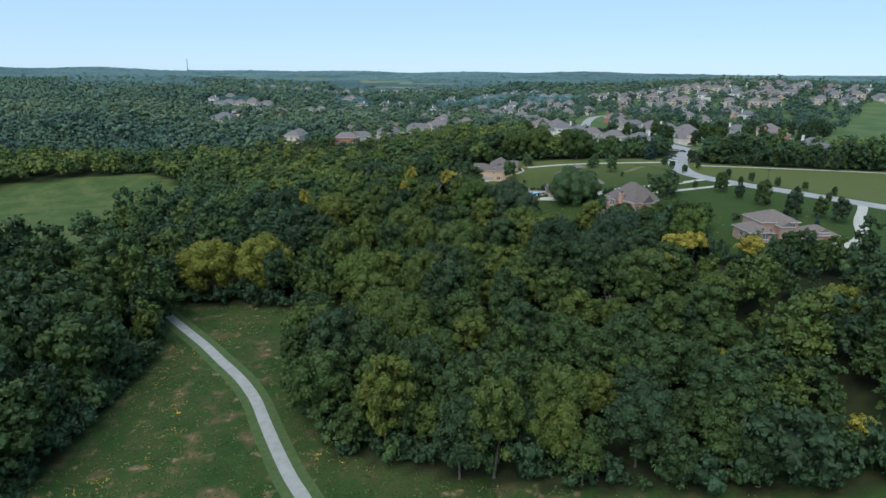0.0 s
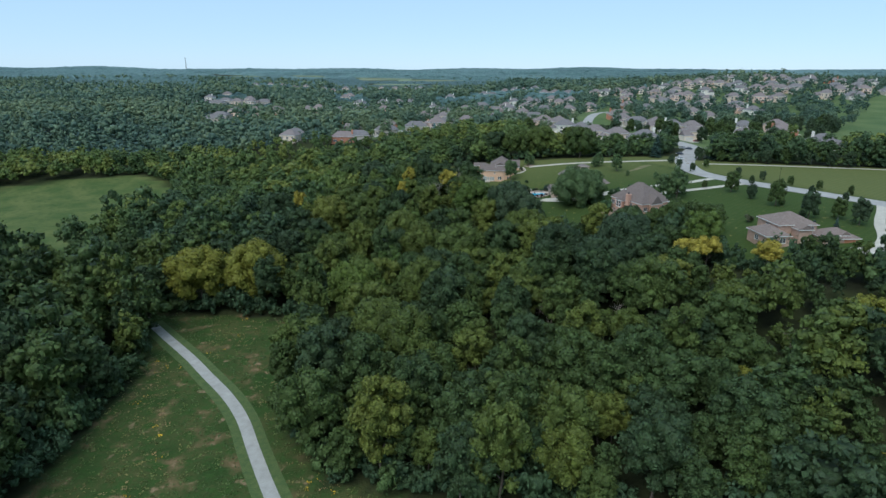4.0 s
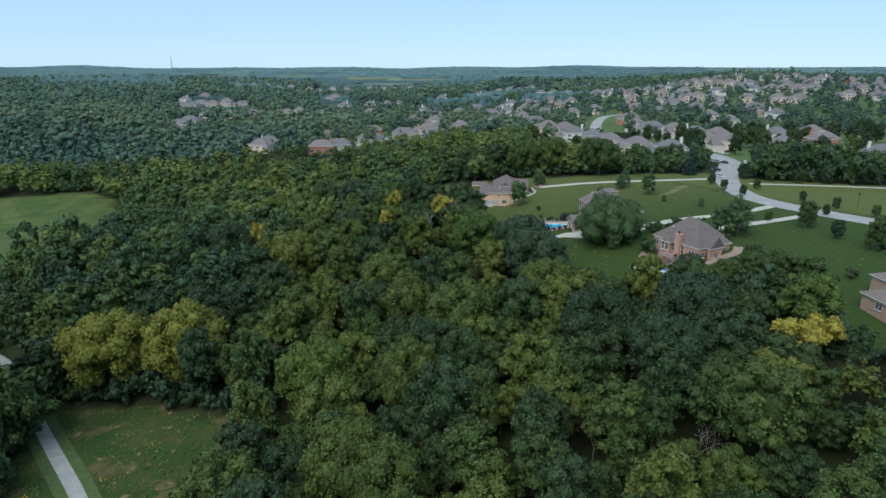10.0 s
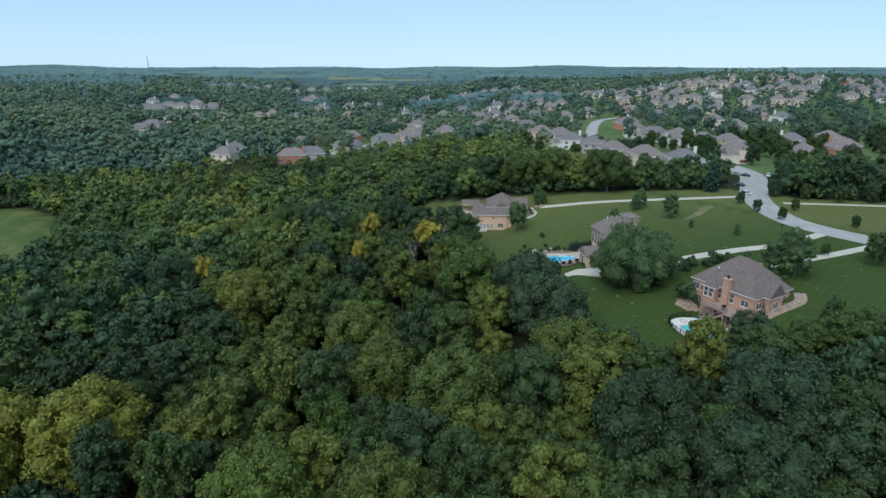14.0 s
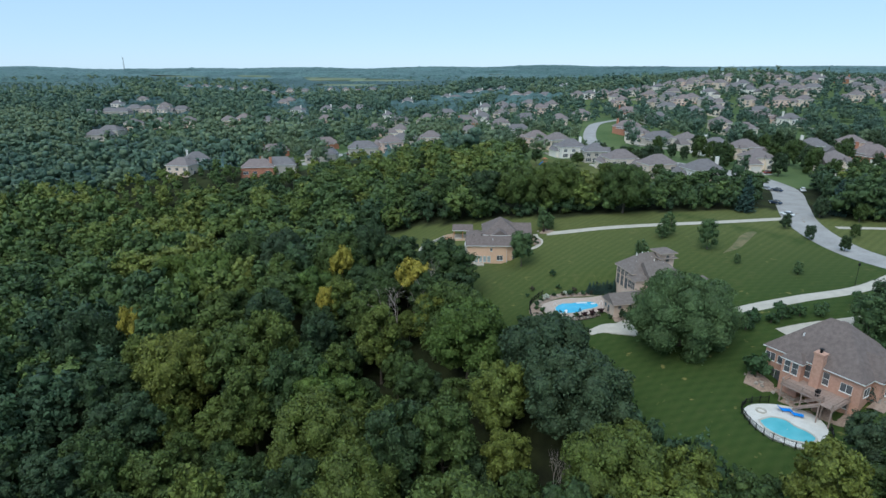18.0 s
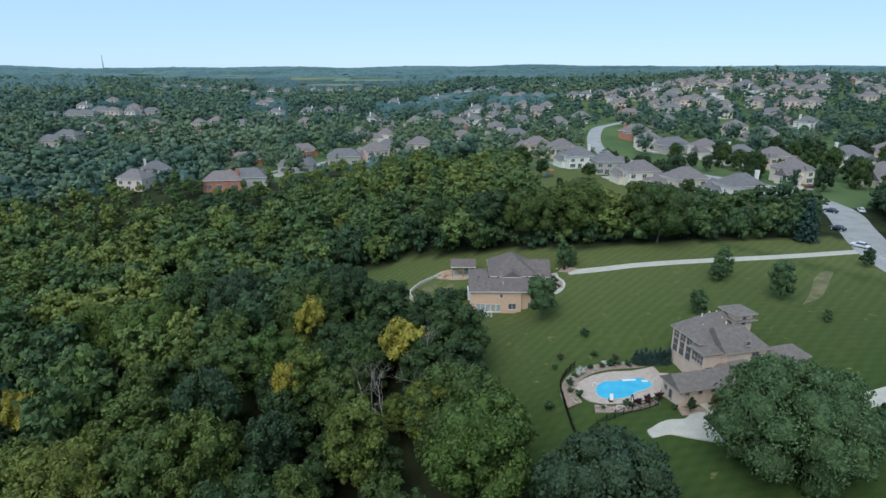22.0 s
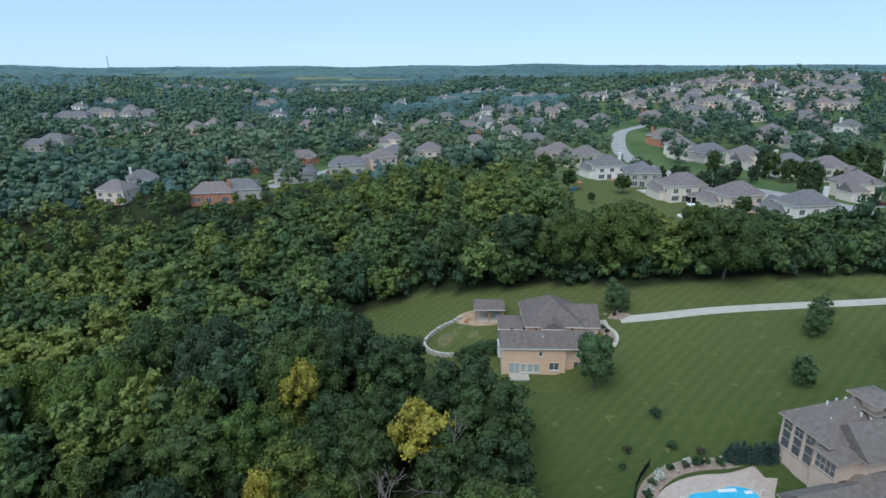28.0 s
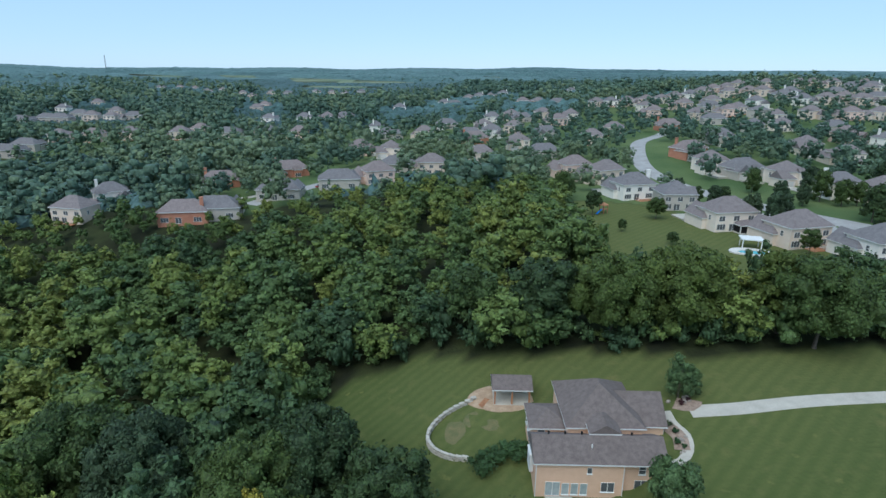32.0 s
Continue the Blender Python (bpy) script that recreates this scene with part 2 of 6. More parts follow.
    return z + 4 * hill + far * (19 + 0.28 * roll) + np.clip(far * 6, 0, 1) * 0.35 * roll


def at(x, y, up=0.0):
    return (x, y, float(land(x, y)) + up)


def inside(poly, x, y):
    x, y = np.asarray(x, float), np.asarray(y, float)
    r = np.zeros(np.broadcast(x, y).shape, bool)
    for (x0, y0), (x1, y1) in zip(poly, poly[1:] + poly[:1]):
        if y0 != y1:
            r ^= ((y0 > y) != (y1 > y)) & (x < (x1 - x0) * (y - y0) / (y1 - y0) + x0)
    return r


LAWN = [(-20, 338), (-14, 353), (4, 358), (20, 352), (36, 349), (54, 342), (88, 339), (112, 337), (128, 337), (136, 324), (178, 308), (260, 290), (330, 230), (240, 120), (150, 145),
        (130, 150), (112, 157), (95, 166), (86, 178), (83, 187), (82, 201), (63, 203), (48, 205), (48, 216), (40, 225), (38, 240), (28, 248), (20, 262), (16, 276), (15, 296), (7, 310), (-3, 318)]
GRASS = [(-98, 190), (-90, 160), (-88, 136), (-89, 105), (-95, -60), (80, -60), (80, 84), (35, 95), (2, 104), (-24, 114), (-39, 135), (-44, 159), (-46, 194), (-78, 203), (-106, 204)]
MEADOW = [(-340, 375), (-326, 403), (-282, 431), (-230, 445), (-200, 425), (-185, 403), (-172, 372), (-160, 335), (-165, 305), (-178, 270), (-188, 248), (-200, 236), (-260, 222), (-330, 250), (-420, 330)]
GREEN = [(50, 380), (55, 400), (60, 430), (62, 452), (70, 466), (92, 455), (104, 420), (122, 402), (138, 392), (150, 385), (150, 373), (84, 368), (66, 372)]
FIELDS = [[(-383, 2439), (-96, 2093), (89, 1952), (-9, 1861), (-279, 1976)], [(-244, 1841), (-79, 1766), (32, 1688), (-103, 1700), (-217, 1748)], [(-789, 3007), (-594, 2900), (-425, 2309), (-617, 2545)], [(-1283, 3292), (-836, 2848), (-794, 2680), (-1086, 2850)],
          [(-1083, 1863), (-845, 1770), (-816, 1716), (-1011, 1731)], [(338, 2590), (434, 2297), (323, 2343)], [(-367, 977), (-354, 1052), (-315, 959)], [(900, 3600), (1500, 3500), (1500, 3200), (950, 3250)], [(300, 4000), (800, 4100), (800, 3700), (300, 3700)]]
VILLAGE = [(60, 440), (62, 375), (150, 370), (330, 350), (560, 560), (660, 760), (620, 930), (420, 960), (300, 900), (190, 880), (170, 820), (60, 800), (-30, 770), (-60, 740), (-260, 745), (-285, 660), (-240, 640), (-120, 690), (-60, 640), (-70, 575), (-100, 545), (-112, 528), (-86, 508), (-95, 490), (-60, 475), (-20, 500), (20, 530), (55, 500)]
TRACK = [(-4, 50), (-11, 66), (-17.2, 79), (-22.5, 90), (-28.2, 99.6), (-33.3, 107.1), (-38.9, 116.6), (-44.5, 126.7), (-51, 138.6), (-58.7, 149.4), (-68.5, 160.5), (-78, 171.3), (-89.5, 183.2), (-103, 197.2)]
TRACK_FAR = [(-121, 214), (-128, 224), (-145, 236), (-180, 255), (-215, 278), (-237, 290), (-247, 294), (-264, 303), (-276, 318), (-291, 342), (-298, 356), (-312, 364), (-335, 367)]
STREET = [(202, 671), (172, 628), (150, 598), (131, 552), (123, 515), (125, 474), (136, 440), (152, 404), (153, 370), (140, 343), (129, 322), (123, 302), (123, 284), (133, 264), (146, 246), (160, 226), (182, 196), (210, 160)]


def in_field(x, y):
    r = np.zeros(np.shape(x), bool)
    for poly in FIELDS:
        r |= inside(poly, x, y)
    return r


def spread_axis(lo, hi, step, far_lo, far_hi, grow=1.13):
    a = list(np.arange(lo, hi + 0.1, step))
    for sign, end in ((-1, far_lo), (1, far_hi)):
        s = step
        while (a[0] > end) if sign < 0 else (a[-1] < end):
            s *= grow
            if sign < 0:
                a.insert(0, max(end, a[0] - s))
            else:
                a.append(min(end, a[-1] + s))
    return np.array(a)


def mesh_arrays(name, verts, quads, mats, tone=None, smooth=False):
    me = bpy.data.meshes.new(name)
    verts, quads = np.asarray(verts, np.float32), np.asarray(quads, np.int32)
    me.vertices.add(len(verts))
    me.vertices.foreach_set("co", verts.ravel())
    me.loops.add(quads.size)
    me.loops.foreach_set("vertex_index", quads.ravel())
    me.polygons.add(len(quads))
    me.polygons.foreach_set("loop_start", np.arange(0, quads.size, 4, dtype=np.int32))
    me.polygons.foreach_set("loop_total", np.full(len(quads), 4, np.int32))
    me.polygons.foreach_set("use_smooth", np.full(len(quads), smooth))
    for m in mats:
        me.materials.append(m)
    if tone is not None:
        me.attributes.new("tone", "FLOAT", "POINT").data.foreach_set("value", np.asarray(tone, np.float32))
    me.update(calc_edges=True)
    return me


def ground():
    xs = spread_axis(-120, 190, 3.0, -4700, 4700)
    ys = spread_axis(30, 480, 3.0, -1500, 4850)
    X, Y = np.meshgrid(xs, ys)
    Z = land(X, Y)
    nx, ny = len(xs), len(ys)
    i = (np.arange(ny - 1)[:, None] * nx + np.arange(nx - 1)[None]).ravel()
    me = mesh_arrays("ground", np.stack([X, Y, Z], -1).reshape(-1, 3), np.stack([i, i + 1, i + nx + 1, i + nx], 1), [], None, True)
    lawn = inside(LAWN, X, Y) | inside(GREEN, X, Y)
    town = inside(VILLAGE, X, Y) & ~lawn
    rough, meadow = inside(GRASS, X, Y), inside(MEADOW, X, Y)
    for nm, v in (("lawn", lawn), ("town", town), ("rough", rough), ("meadow", meadow), ("field", in_field(X, Y)), ("dry", np.clip((Y - 264) / 70, 0, 1) * np.clip((X + 40) / 60, 0.4, 1) * (X + 0.66 * Y < 312) * (X < 118) + np.clip((X + 0.66 * Y - 312) / 8, 0, 1))):
        me.attributes.new(nm, "FLOAT", "POINT").data.foreach_set("value", v.astype(np.float32).ravel())
    m = bpy.data.materials.new("ground_cover")
    m.use_nodes = True
    n, l = m.node_tree.nodes, m.node_tree.links
    b = n["Principled BSDF"]
    b.inputs["Roughness"].default_value = 0.95
    b.inputs["Specular IOR Level"].default_value = 0.1
    g = n.new("ShaderNodeNewGeometry")

    def tex(size, detail=4.0, lo=0.35, hi=0.65):
        t = n.new("ShaderNodeTexNoise")
        t.inputs["Scale"].default_value, t.inputs["Detail"].default_value = 1 / size, detail
        l.new(g.outputs["Position"], t.inputs["Vector"])
        r = n.new("ShaderNodeMapRange")
        r.inputs["From Min"].default_value, r.inputs["From Max"].default_value = lo, hi
        l.new(t.outputs["Fac"], r.inputs["Value"])
        return r.outputs["Result"]

    def mix(f, a, c):
        x = n.new("ShaderNodeMix")
        x.data_type = "RGBA"
        if hasattr(f, "links"):
            l.new(f, x.inputs[0])
        else:
            x.inputs[0].default_value = f
        for s, v in ((6, a), (7, c)):
            if hasattr(v, "links"):
                l.new(v, x.inputs[s])
            else:
                x.inputs[s].default_value = (*v, 1)
        return x.outputs[2]

    def mask(nm):
        a = n.new("ShaderNodeAttribute")
        a.attribute_name = nm
        return a.outputs["Fac"]

    # mowing stripes across the slope
    mp = n.new("ShaderNodeMapping")
    mp.inputs["Rotation"].default_value = (0, 0, radians(52))
    l.new(g.outputs["Position"], mp.inputs["Vector"])
    wv = n.new("ShaderNodeTexWave")
    wv.inputs["Scale"].default_value, wv.inputs["Distortion"].default_value, wv.inputs["Detail"].default_value, wv.inputs["Detail Scale"].default_value = 0.15, 1.8, 3.0, 0.30
    l.new(mp.outputs[0], wv.inputs["Vector"])
    mp2 = n.new("ShaderNodeMapping")
    mp2.inputs["Rotation"].default_value = (0, 0, radians(97))
    l.new(g.outputs["Position"], mp2.inputs["Vector"])
    wv2 = n.new("ShaderNodeTexWave")
    wv2.inputs["Scale"].default_value, wv2.inputs["Distortion"].default_value, wv2.inputs["Detail"].default_value, wv2.inputs["Detail Scale"].default_value = 0.17, 3.0, 3.0, 0.12
    l.new(mp2.outputs[0], wv2.inputs["Vector"])
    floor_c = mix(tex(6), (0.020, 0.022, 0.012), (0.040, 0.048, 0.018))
    rough_c = mix(tex(11), (0.032, 0.058, 0.015), (0.074, 0.078, 0.027))
    rough_c = mix(tex(1.1, 6, 0.45, 0.75), rough_c, (0.034, 0.074, 0.017))
    rough_c = mix(tex(7.0, 6, 0.54, 0.70), rough_c, (0.150, 0.106, 0.052))
    rough_c = mix(tex(3.5, 5, 0.62, 0.72), rough_c, (0.25, 0.175, 0.10))
    rough_c = mix(tex(2.6, 5, 0.52, 0.66), rough_c, (0.040, 0.075, 0.018))
    lawn_c = mix(wv.outputs["Fac"], (0.056, 0.080, 0.020), (0.098, 0.112, 0.033))
    lawn_c = mix(tex(22, 4, 0.45, 0.95), lawn_c, (0.060, 0.082, 0.026))
    lawn_c = mix(tex(5, 5, 0.62, 0.8), lawn_c, (0.17, 0.145, 0.058))
    lawn_c = mix(tex(1.3, 6, 0.50, 0.85), lawn_c, (0.044, 0.066, 0.016))
    lawn_c = mix(tex(3.0, 6, 0.58, 0.72), lawn_c, (0.120, 0.120, 0.040))
    lawn_c = mix(tex(0.4, 3, 0.45, 1.1), lawn_c, (0.050, 0.072, 0.020))
    # drier grass on the upper lawns, its colour also lightened for distance haze
    lawn_c = mix(mask("dry"), mix(tex(2.2, 5, 0.66, 0.74), mix(0.74, lawn_c, mix(wv2.outputs["Fac"], (0.033, 0.060, 0.015), (0.043, 0.072, 0.018))), (0.20, 0.18, 0.06)), mix(0.42, lawn_c, (0.165, 0.170, 0.062)))
    town_c = mix(tex(30), (0.076, 0.118, 0.044), (0.124, 0.160, 0.062))
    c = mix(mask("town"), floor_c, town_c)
    c = mix(mask("field"), c, mix(tex(160), (0.15, 0.20, 0.12), (0.23, 0.25, 0.155)))
    c = mix(mask("rough"), c, rough_c)
    meadow_c = mix(tex(16, 5), (0.062, 0.096, 0.028), (0.120, 0.138, 0.046))
    meadow_c = mix(tex(3.0, 6, 0.5, 0.75), meadow_c, (0.055, 0.088, 0.026))
    c = mix(mask("meadow"), c, meadow_c)
    c = mix(mask("lawn"), c, lawn_c)
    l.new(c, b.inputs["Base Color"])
    bp = n.new("ShaderNodeBump")
    bp.inputs["Strength"].default_value, bp.inputs["Distance"].default_value = 0.6, 0.25
    l.new(tex(0.7, 6, 0.2, 0.8), bp.inputs["Height"])
    l.new(bp.outputs["Normal"], b.inputs["Normal"])
    me.materials.append(m)
    return tagged(new("ground", me), "rolling green land with lawns, meadow and woodland floor", "ground", kind="structure")


ground()


def catmull(pts, step=2.0):
    p = [np.array(q, float) for q in pts]
    p = [2 * p[0] - p[1]] + p + [2 * p[-1] - p[-2]]
    out = []
    for a, b, c, d in zip(p, p[1:], p[2:], p[3:]):
        k = max(2, int(np.linalg.norm(c - b) / step))
        for s in np.arange(k) / k:
            out.append(0.5 * (2 * b + (c - a) * s + (2 * a - 5 * b + 4 * c - d) * s * s + (3 * b - a - 3 * c + d) * s**3))
    out.append(p[-2])
    return np.array(out)


def ribbon_mesh(name, pts, width, mat, up=0.06, thick=0.25, step=2.0, across=3):
    """A paved strip that follows the land; width may be a number or one for each end."""
    c = catmull(pts, step)
    t = np.gradient(c, axis=0)
    nrm = np.stack([-t[:, 1], t[:, 0]], 1) / np.linalg.norm(t, axis=1)[:, None]
    w = np.interp(np.linspace(0, 1, len(c)), np.linspace(0, 1, len(np.atleast_1d(width))), np.atleast_1d(width)) / 2
    prof = [(-1, -thick)] + [(s, 0) for s in np.linspace(-1, 1, across)] + [(1, -thick)]
    vs = []
    for s, dz in prof:
        q = c + nrm * (s * w)[:, None]
        vs.append(np.c_[q, land(q[:, 0], q[:, 1]) + up + dz])
    vs = np.array(vs)
    k, m = len(prof), len(c)
    i = (np.arange(k - 1)[:, None] * m + np.arange(m - 1)[None]).ravel()
    return mesh_arrays(name, vs.reshape(-1, 3), np.stack([i, i + 1, i + m + 1, i + m], 1), [mat], None, False)


def paving(name, pts, width, mat, label, category, **kw):
    return tagged(new(name, ribbon_mesh(name, pts, width, mat, **kw)), label, category, kind="structure")


def slab_mesh(name, pts, mat, up=0.06, thick=0.3, level=None, cell=1.5):
    """A flat or draped paved area with the given outline."""
    bm = bmesh.new()
    vs = [bm.verts.new((x, y, (float(land(x, y)) if level is None else level) + up)) for x, y in pts]
    f = bm.faces.new(vs)
    if f.normal.z < 0:
        f.normal_flip()
    r = bmesh.ops.extrude_face_region(bm, geom=[f])
    bmesh.ops.translate(bm, verts=[v for v in r["geom"] if isinstance(v, bmesh.types.BMVert)], vec=(0, 0, -thick))
    bmesh.ops.recalc_face_normals(bm, faces=bm.faces)
    me = bpy.data.meshes.new(name)
    bm.to_mesh(me)
    bm.free()
    me.materials.append(mat)
    return me


paving("path_verge", TRACK, 7.5, surf("verge_grass", (0.052, 0.088, 0.022), (0.088, 0.116, 0.032), 1.4, 0.95, 0.3, fine=0.4), "mown green grass verge beside the footpath", "verge", up=0.03)
paving("path", TRACK, 3.0, M_TRAIL, "pale concrete footpath curving through the rough grass", "path")
paving("path_beyond_creek", TRACK_FAR, 3.2, M_TRAIL, "pale concrete footpath beyond the creek", "path")
paving("street", STREET, (8.5, 8.5, 8.5, 8.5, 9, 11.5, 11, 9.5, 9, 9, 9), M_STREET, "pale concrete residential street sweeping across the lawns", "street", up=0.1)
paving("driveway_long", [(46.5, 327), (54, 326), (66, 325.5), (84, 324), (104, 323), (130, 324)], 3.0, M_CONC, "long straight concrete driveway over the lawn", "driveway")
paving("driveway_stucco", [(54, 262), (60, 258), (66, 258), (75, 262), (90, 264), (106, 266), (124, 274)], (5, 3.4, 3.2, 3.2), M_CONC, "concrete driveway of the tan stucco house", "driveway")
paving("driveway_brick", [(78, 250), (84, 251), (96, 252), (112, 255), (131, 261)], (6, 3.4, 3.0, 3.0), M_CONC, "concrete driveway of the brick house", "driveway")
paving("driveway_lodge", [(121.5, 171.5), (130, 174), (137, 183), (144, 196), (156, 212), (163, 222)], (9, 5, 3.2, 3.2, 3.4), M_CONC, "curved concrete driveway with a broad turning place", "driveway")
paving("pavement_far", [(134, 312), (150, 309), (178, 303), (230, 290), (300, 262)], 2.4, M_CONC, "concrete footway along the edge of the trees", "pavement")

# ---- helpers for things ----


def link(name, me, parent=None, label="", m=None):
    o = new(name, me)
    o.parent = parent
    if m is not None:
        o.matrix_basis = m
    if label:
        o["label"] = label
    return o


def part(name, bm, material, parent, label=""):
    me = bpy.data.meshes.new(name)
    bmesh.ops.recalc_face_normals(bm, faces=bm.faces)
    bm.to_mesh(me)
    bm.free()
    for m in material if isinstance(material, (list, tuple)) else [material]:
        me.materials.append(m)
    return link(name, me, parent, label)


def thing(name, m, label, category, group=""):
    o = new(name)
    o.empty_display_size = 0.5
    o.matrix_basis = m
    return tagged(o, label, category, group)


def box(bm, x0, x1, y0, y1, z0, z1, mat=0):
    v = [bm.verts.new((x, y, z)) for z in (z0, z1) for x, y in ((x0, y0), (x1, y0), (x1, y1), (x0, y1))]
    for q in ((3, 2, 1, 0), (4, 5, 6, 7), (0, 1, 5, 4), (1, 2, 6, 5), (2, 3, 7, 6), (3, 0, 4, 7)):
        bm.faces.new([v[i] for i in q]).material_index = mat
    return bm


def boxes(*bs):
    bm = bmesh.new()
    for b in bs:
        box(bm, *b)
    return bm

# ---- trees ----
def quad_ball(n):
    """A unit ball of quads, n x n on each of six sides."""
    vs, qs = [], []
    for ax in range(3):
        for s in (-1, 1):
            base = len(vs)
            for i in range(n + 1):
                for j in range(n + 1):
                    p = [0, 0, 0]
                    p[ax], p[(ax + 1) % 3], p[(ax + 2) % 3] = s, 2 * i / n - 1, 2 * j / n - 1
                    vs.append(p)
            for i in range(n):
                for j in range(n):
                    a = base + i * (n + 1) + j
                    q = (a, a + n + 1, a + n + 2, a + 1)
                    qs.append(q if s > 0 else q[::-1])
    v, back = np.unique(np.array(vs, float).round(5), axis=0, return_inverse=True)
    return v / np.linalg.norm(v, axis=1)[:, None], back.ravel()[np.array(qs)]


def leaf_quads(rng, p, out, size, droop=0.0, loose=0.42):
    """Leaf sprays: one kite at each place p, facing roughly out."""
    k = len(p)
    nrm = out + rng.normal(0, loose, (k, 3)) + (0, 0, 0.4)
    nrm /= np.linalg.norm(nrm, axis=1)[:, None]
    t = np.cross(nrm, rng.normal(0, 1, (k, 3)))
    if droop:
        t = t * (1 - droop) + np.array((0, 0, -1.0)) * droop
    t /= np.linalg.norm(t, axis=1)[:, None]
    s = np.cross(nrm, t)
    a = (size * rng.uniform(0.6, 1.35, k))[:, None]
    b = a * rng.uniform(0.45, 0.8, k)[:, None] * (1 - 0.5 * droop)
    v = np.stack([p - t * a, p + s * b - nrm * a * 0.15, p + t * a, p - s * b * rng.uniform(0.7, 1.2, k)[:, None] - nrm * a * 0.15], 1)
    return v.reshape(-1, 3), np.arange(4 * k).reshape(-1, 4)


def crown(seed, r, z0, z1, leaves, size, lobes=8, tufts=30, flat=0.85, lean=0.6, droop=0.0, core=2, tuft=0.17, loose=0.5):
    """A crown between z0 and z1: overlapping boughs, each set with small rounded tufts, and loose leaf sprays that break the outline."""
    rng = np.random.default_rng(seed)
    hgt = z1 - z0
    mid = z0 + 0.5 * hgt
    c, rad = [(0, 0, mid)], [0.66 * min(r, 0.5 * hgt)]
    for i in range(lobes - 1):
        u = 0.97 - 1.75 * (i + 0.5) / (lobes - 1)
        a = 2.4 * i + rng.uniform(-0.5, 0.5)
        q = r * lean * math.sqrt(1 - u * u) * rng.uniform(0.92, 1.22)
        rr = r * rng.uniform(0.15, 0.38) * (1.5 - 0.5 * min(lobes, 18) / 18)
        c.append((q * math.cos(a), q * math.sin(a), mid + u * (0.5 * hgt - 0.55 * rr) * rng.uniform(0.84, 1.06)))
        rad.append(rr)
    c, rad = np.array(c), np.array(rad)
    sc = np.array((1, 1, flat))

    def shell(count, reach):
        """Places spread over the outside of the boughs, with their outward directions."""
        P, O = [], []
        per = np.ceil(2.6 * count * rad**2 / (rad**2).sum()).astype(int) + 2
        for k, (ci, ri) in enumerate(zip(c, rad)):
            d = rng.normal(0, 1, (per[k], 3))
            d /= np.linalg.norm(d, axis=1)[:, None]
            d = d[d[:, 2] > rng.uniform(-0.8, 0.25, len(d))]
            p = ci + d * ri * sc * rng.uniform(reach[0], reach[1], (len(d), 1))
            keep = np.ones(len(p), bool)
            for j, (cj, rj) in enumerate(zip(c, rad)):
                if j != k:
                    keep &= (((p - cj) / sc) ** 2).sum(1) > (0.88 * rj) ** 2
            P.append(p[keep])
            O.append(d[keep])
        P, O = np.concatenate(P), np.concatenate(O)
        sel = rng.permutation(len(P))[:count]
        return P[sel], O[sel]

    bv, bq = quad_ball(core)
    V, Q, n = [], [], 0
    for ci, ri in zip(c, rad):
        V.append(ci + bv * (1 + 0.19 * rng.normal(0, 1, (len(bv), 1))) * ri * (0.78 if core > 1 else 0.86) * sc)
        Q.append(bq + n)
        n += len(bv)
    tp, to = shell(tufts, (0.84, 1.0))
    sp, so = shell(int(leaves * 0.78), (0.80, 1.10))
    more = leaves - len(sp)
    pick = rng.integers(0, len(tp), more)
    d = rng.normal(0, 1, (more, 3)) + 0.9 * to[pick] + (0, 0, 0.25)
    d /= np.linalg.norm(d, axis=1)[:, None]
    grow = rng.uniform(0.6, 1.35, len(tp))[pick][:, None]
    lp = tp[pick] + d * r * tuft * grow * rng.uniform(0.55, 1.08, (more, 1)) * (1, 1, 0.8)
    lp, d = np.concatenate([sp, lp]), np.concatenate([so, d])
    v, q = leaf_quads(rng, lp, d, size, droop, loose)
    V.append(v)
    Q.append(q + n)
    return np.concatenate(V), np.concatenate(Q)


def tube(rng, a, b, r0, r1, sides=6, bend=0.08, rings=3):
    a, b = np.array(a, float), np.array(b, float)
    d = b - a
    u = np.cross(d, (0.3, 0.9, 0.2))
    u /= np.linalg.norm(u)
    w = np.cross(d, u) / np.linalg.norm(d)
    off = rng.normal(0, bend * np.linalg.norm(d), 3)
    V = []
    for i in range(rings + 1):
        s = i / rings
        cc = a + d * s + off * math.sin(math.pi * s)
        rr = r0 + (r1 - r0) * s
        for j in range(sides):
            g = 2 * math.pi * j / sides
            V.append(cc + rr * (math.cos(g) * u + math.sin(g) * w))
    Q = [(i * sides + j, i * sides + (j + 1) % sides, (i + 1) * sides + (j + 1) % sides, (i + 1) * sides + j) for i in range(rings) for j in range(sides)]
    return np.array(V), np.array(Q)


def join(pieces):
    V, Q, n = [], [], 0
    for v, q in pieces:
        V.append(v)
        Q.append(q + n)
        n += len(v)
    return np.concatenate(V), np.concatenate(Q)


def trunk(seed, height, r, limbs=4, reach=2.5):
    """A tapered trunk with flared foot and a few rising limbs."""
    rng = np.random.default_rng(seed)
    ps = [tube(rng, (0, 0, -0.6), (0, 0, 0.7), r * 1.6, r, 7, 0.0, 2), tube(rng, (0, 0, 0.7), (rng.uniform(-0.4, 0.4), rng.uniform(-0.4, 0.4), height), r, r * 0.3, 7, 0.03, 4)]
    for i in range(limbs):
        a = 2.4 * i + rng.uniform(0, 1)
        z = height * rng.uniform(0.35, 0.7)
        ps.append(tube(rng, (0, 0, z), (reach * math.cos(a), reach * math.sin(a), z + reach * rng.uniform(0.7, 1.3)), r * 0.45, r * 0.12, 5, 0.06, 3))
    return join(ps)


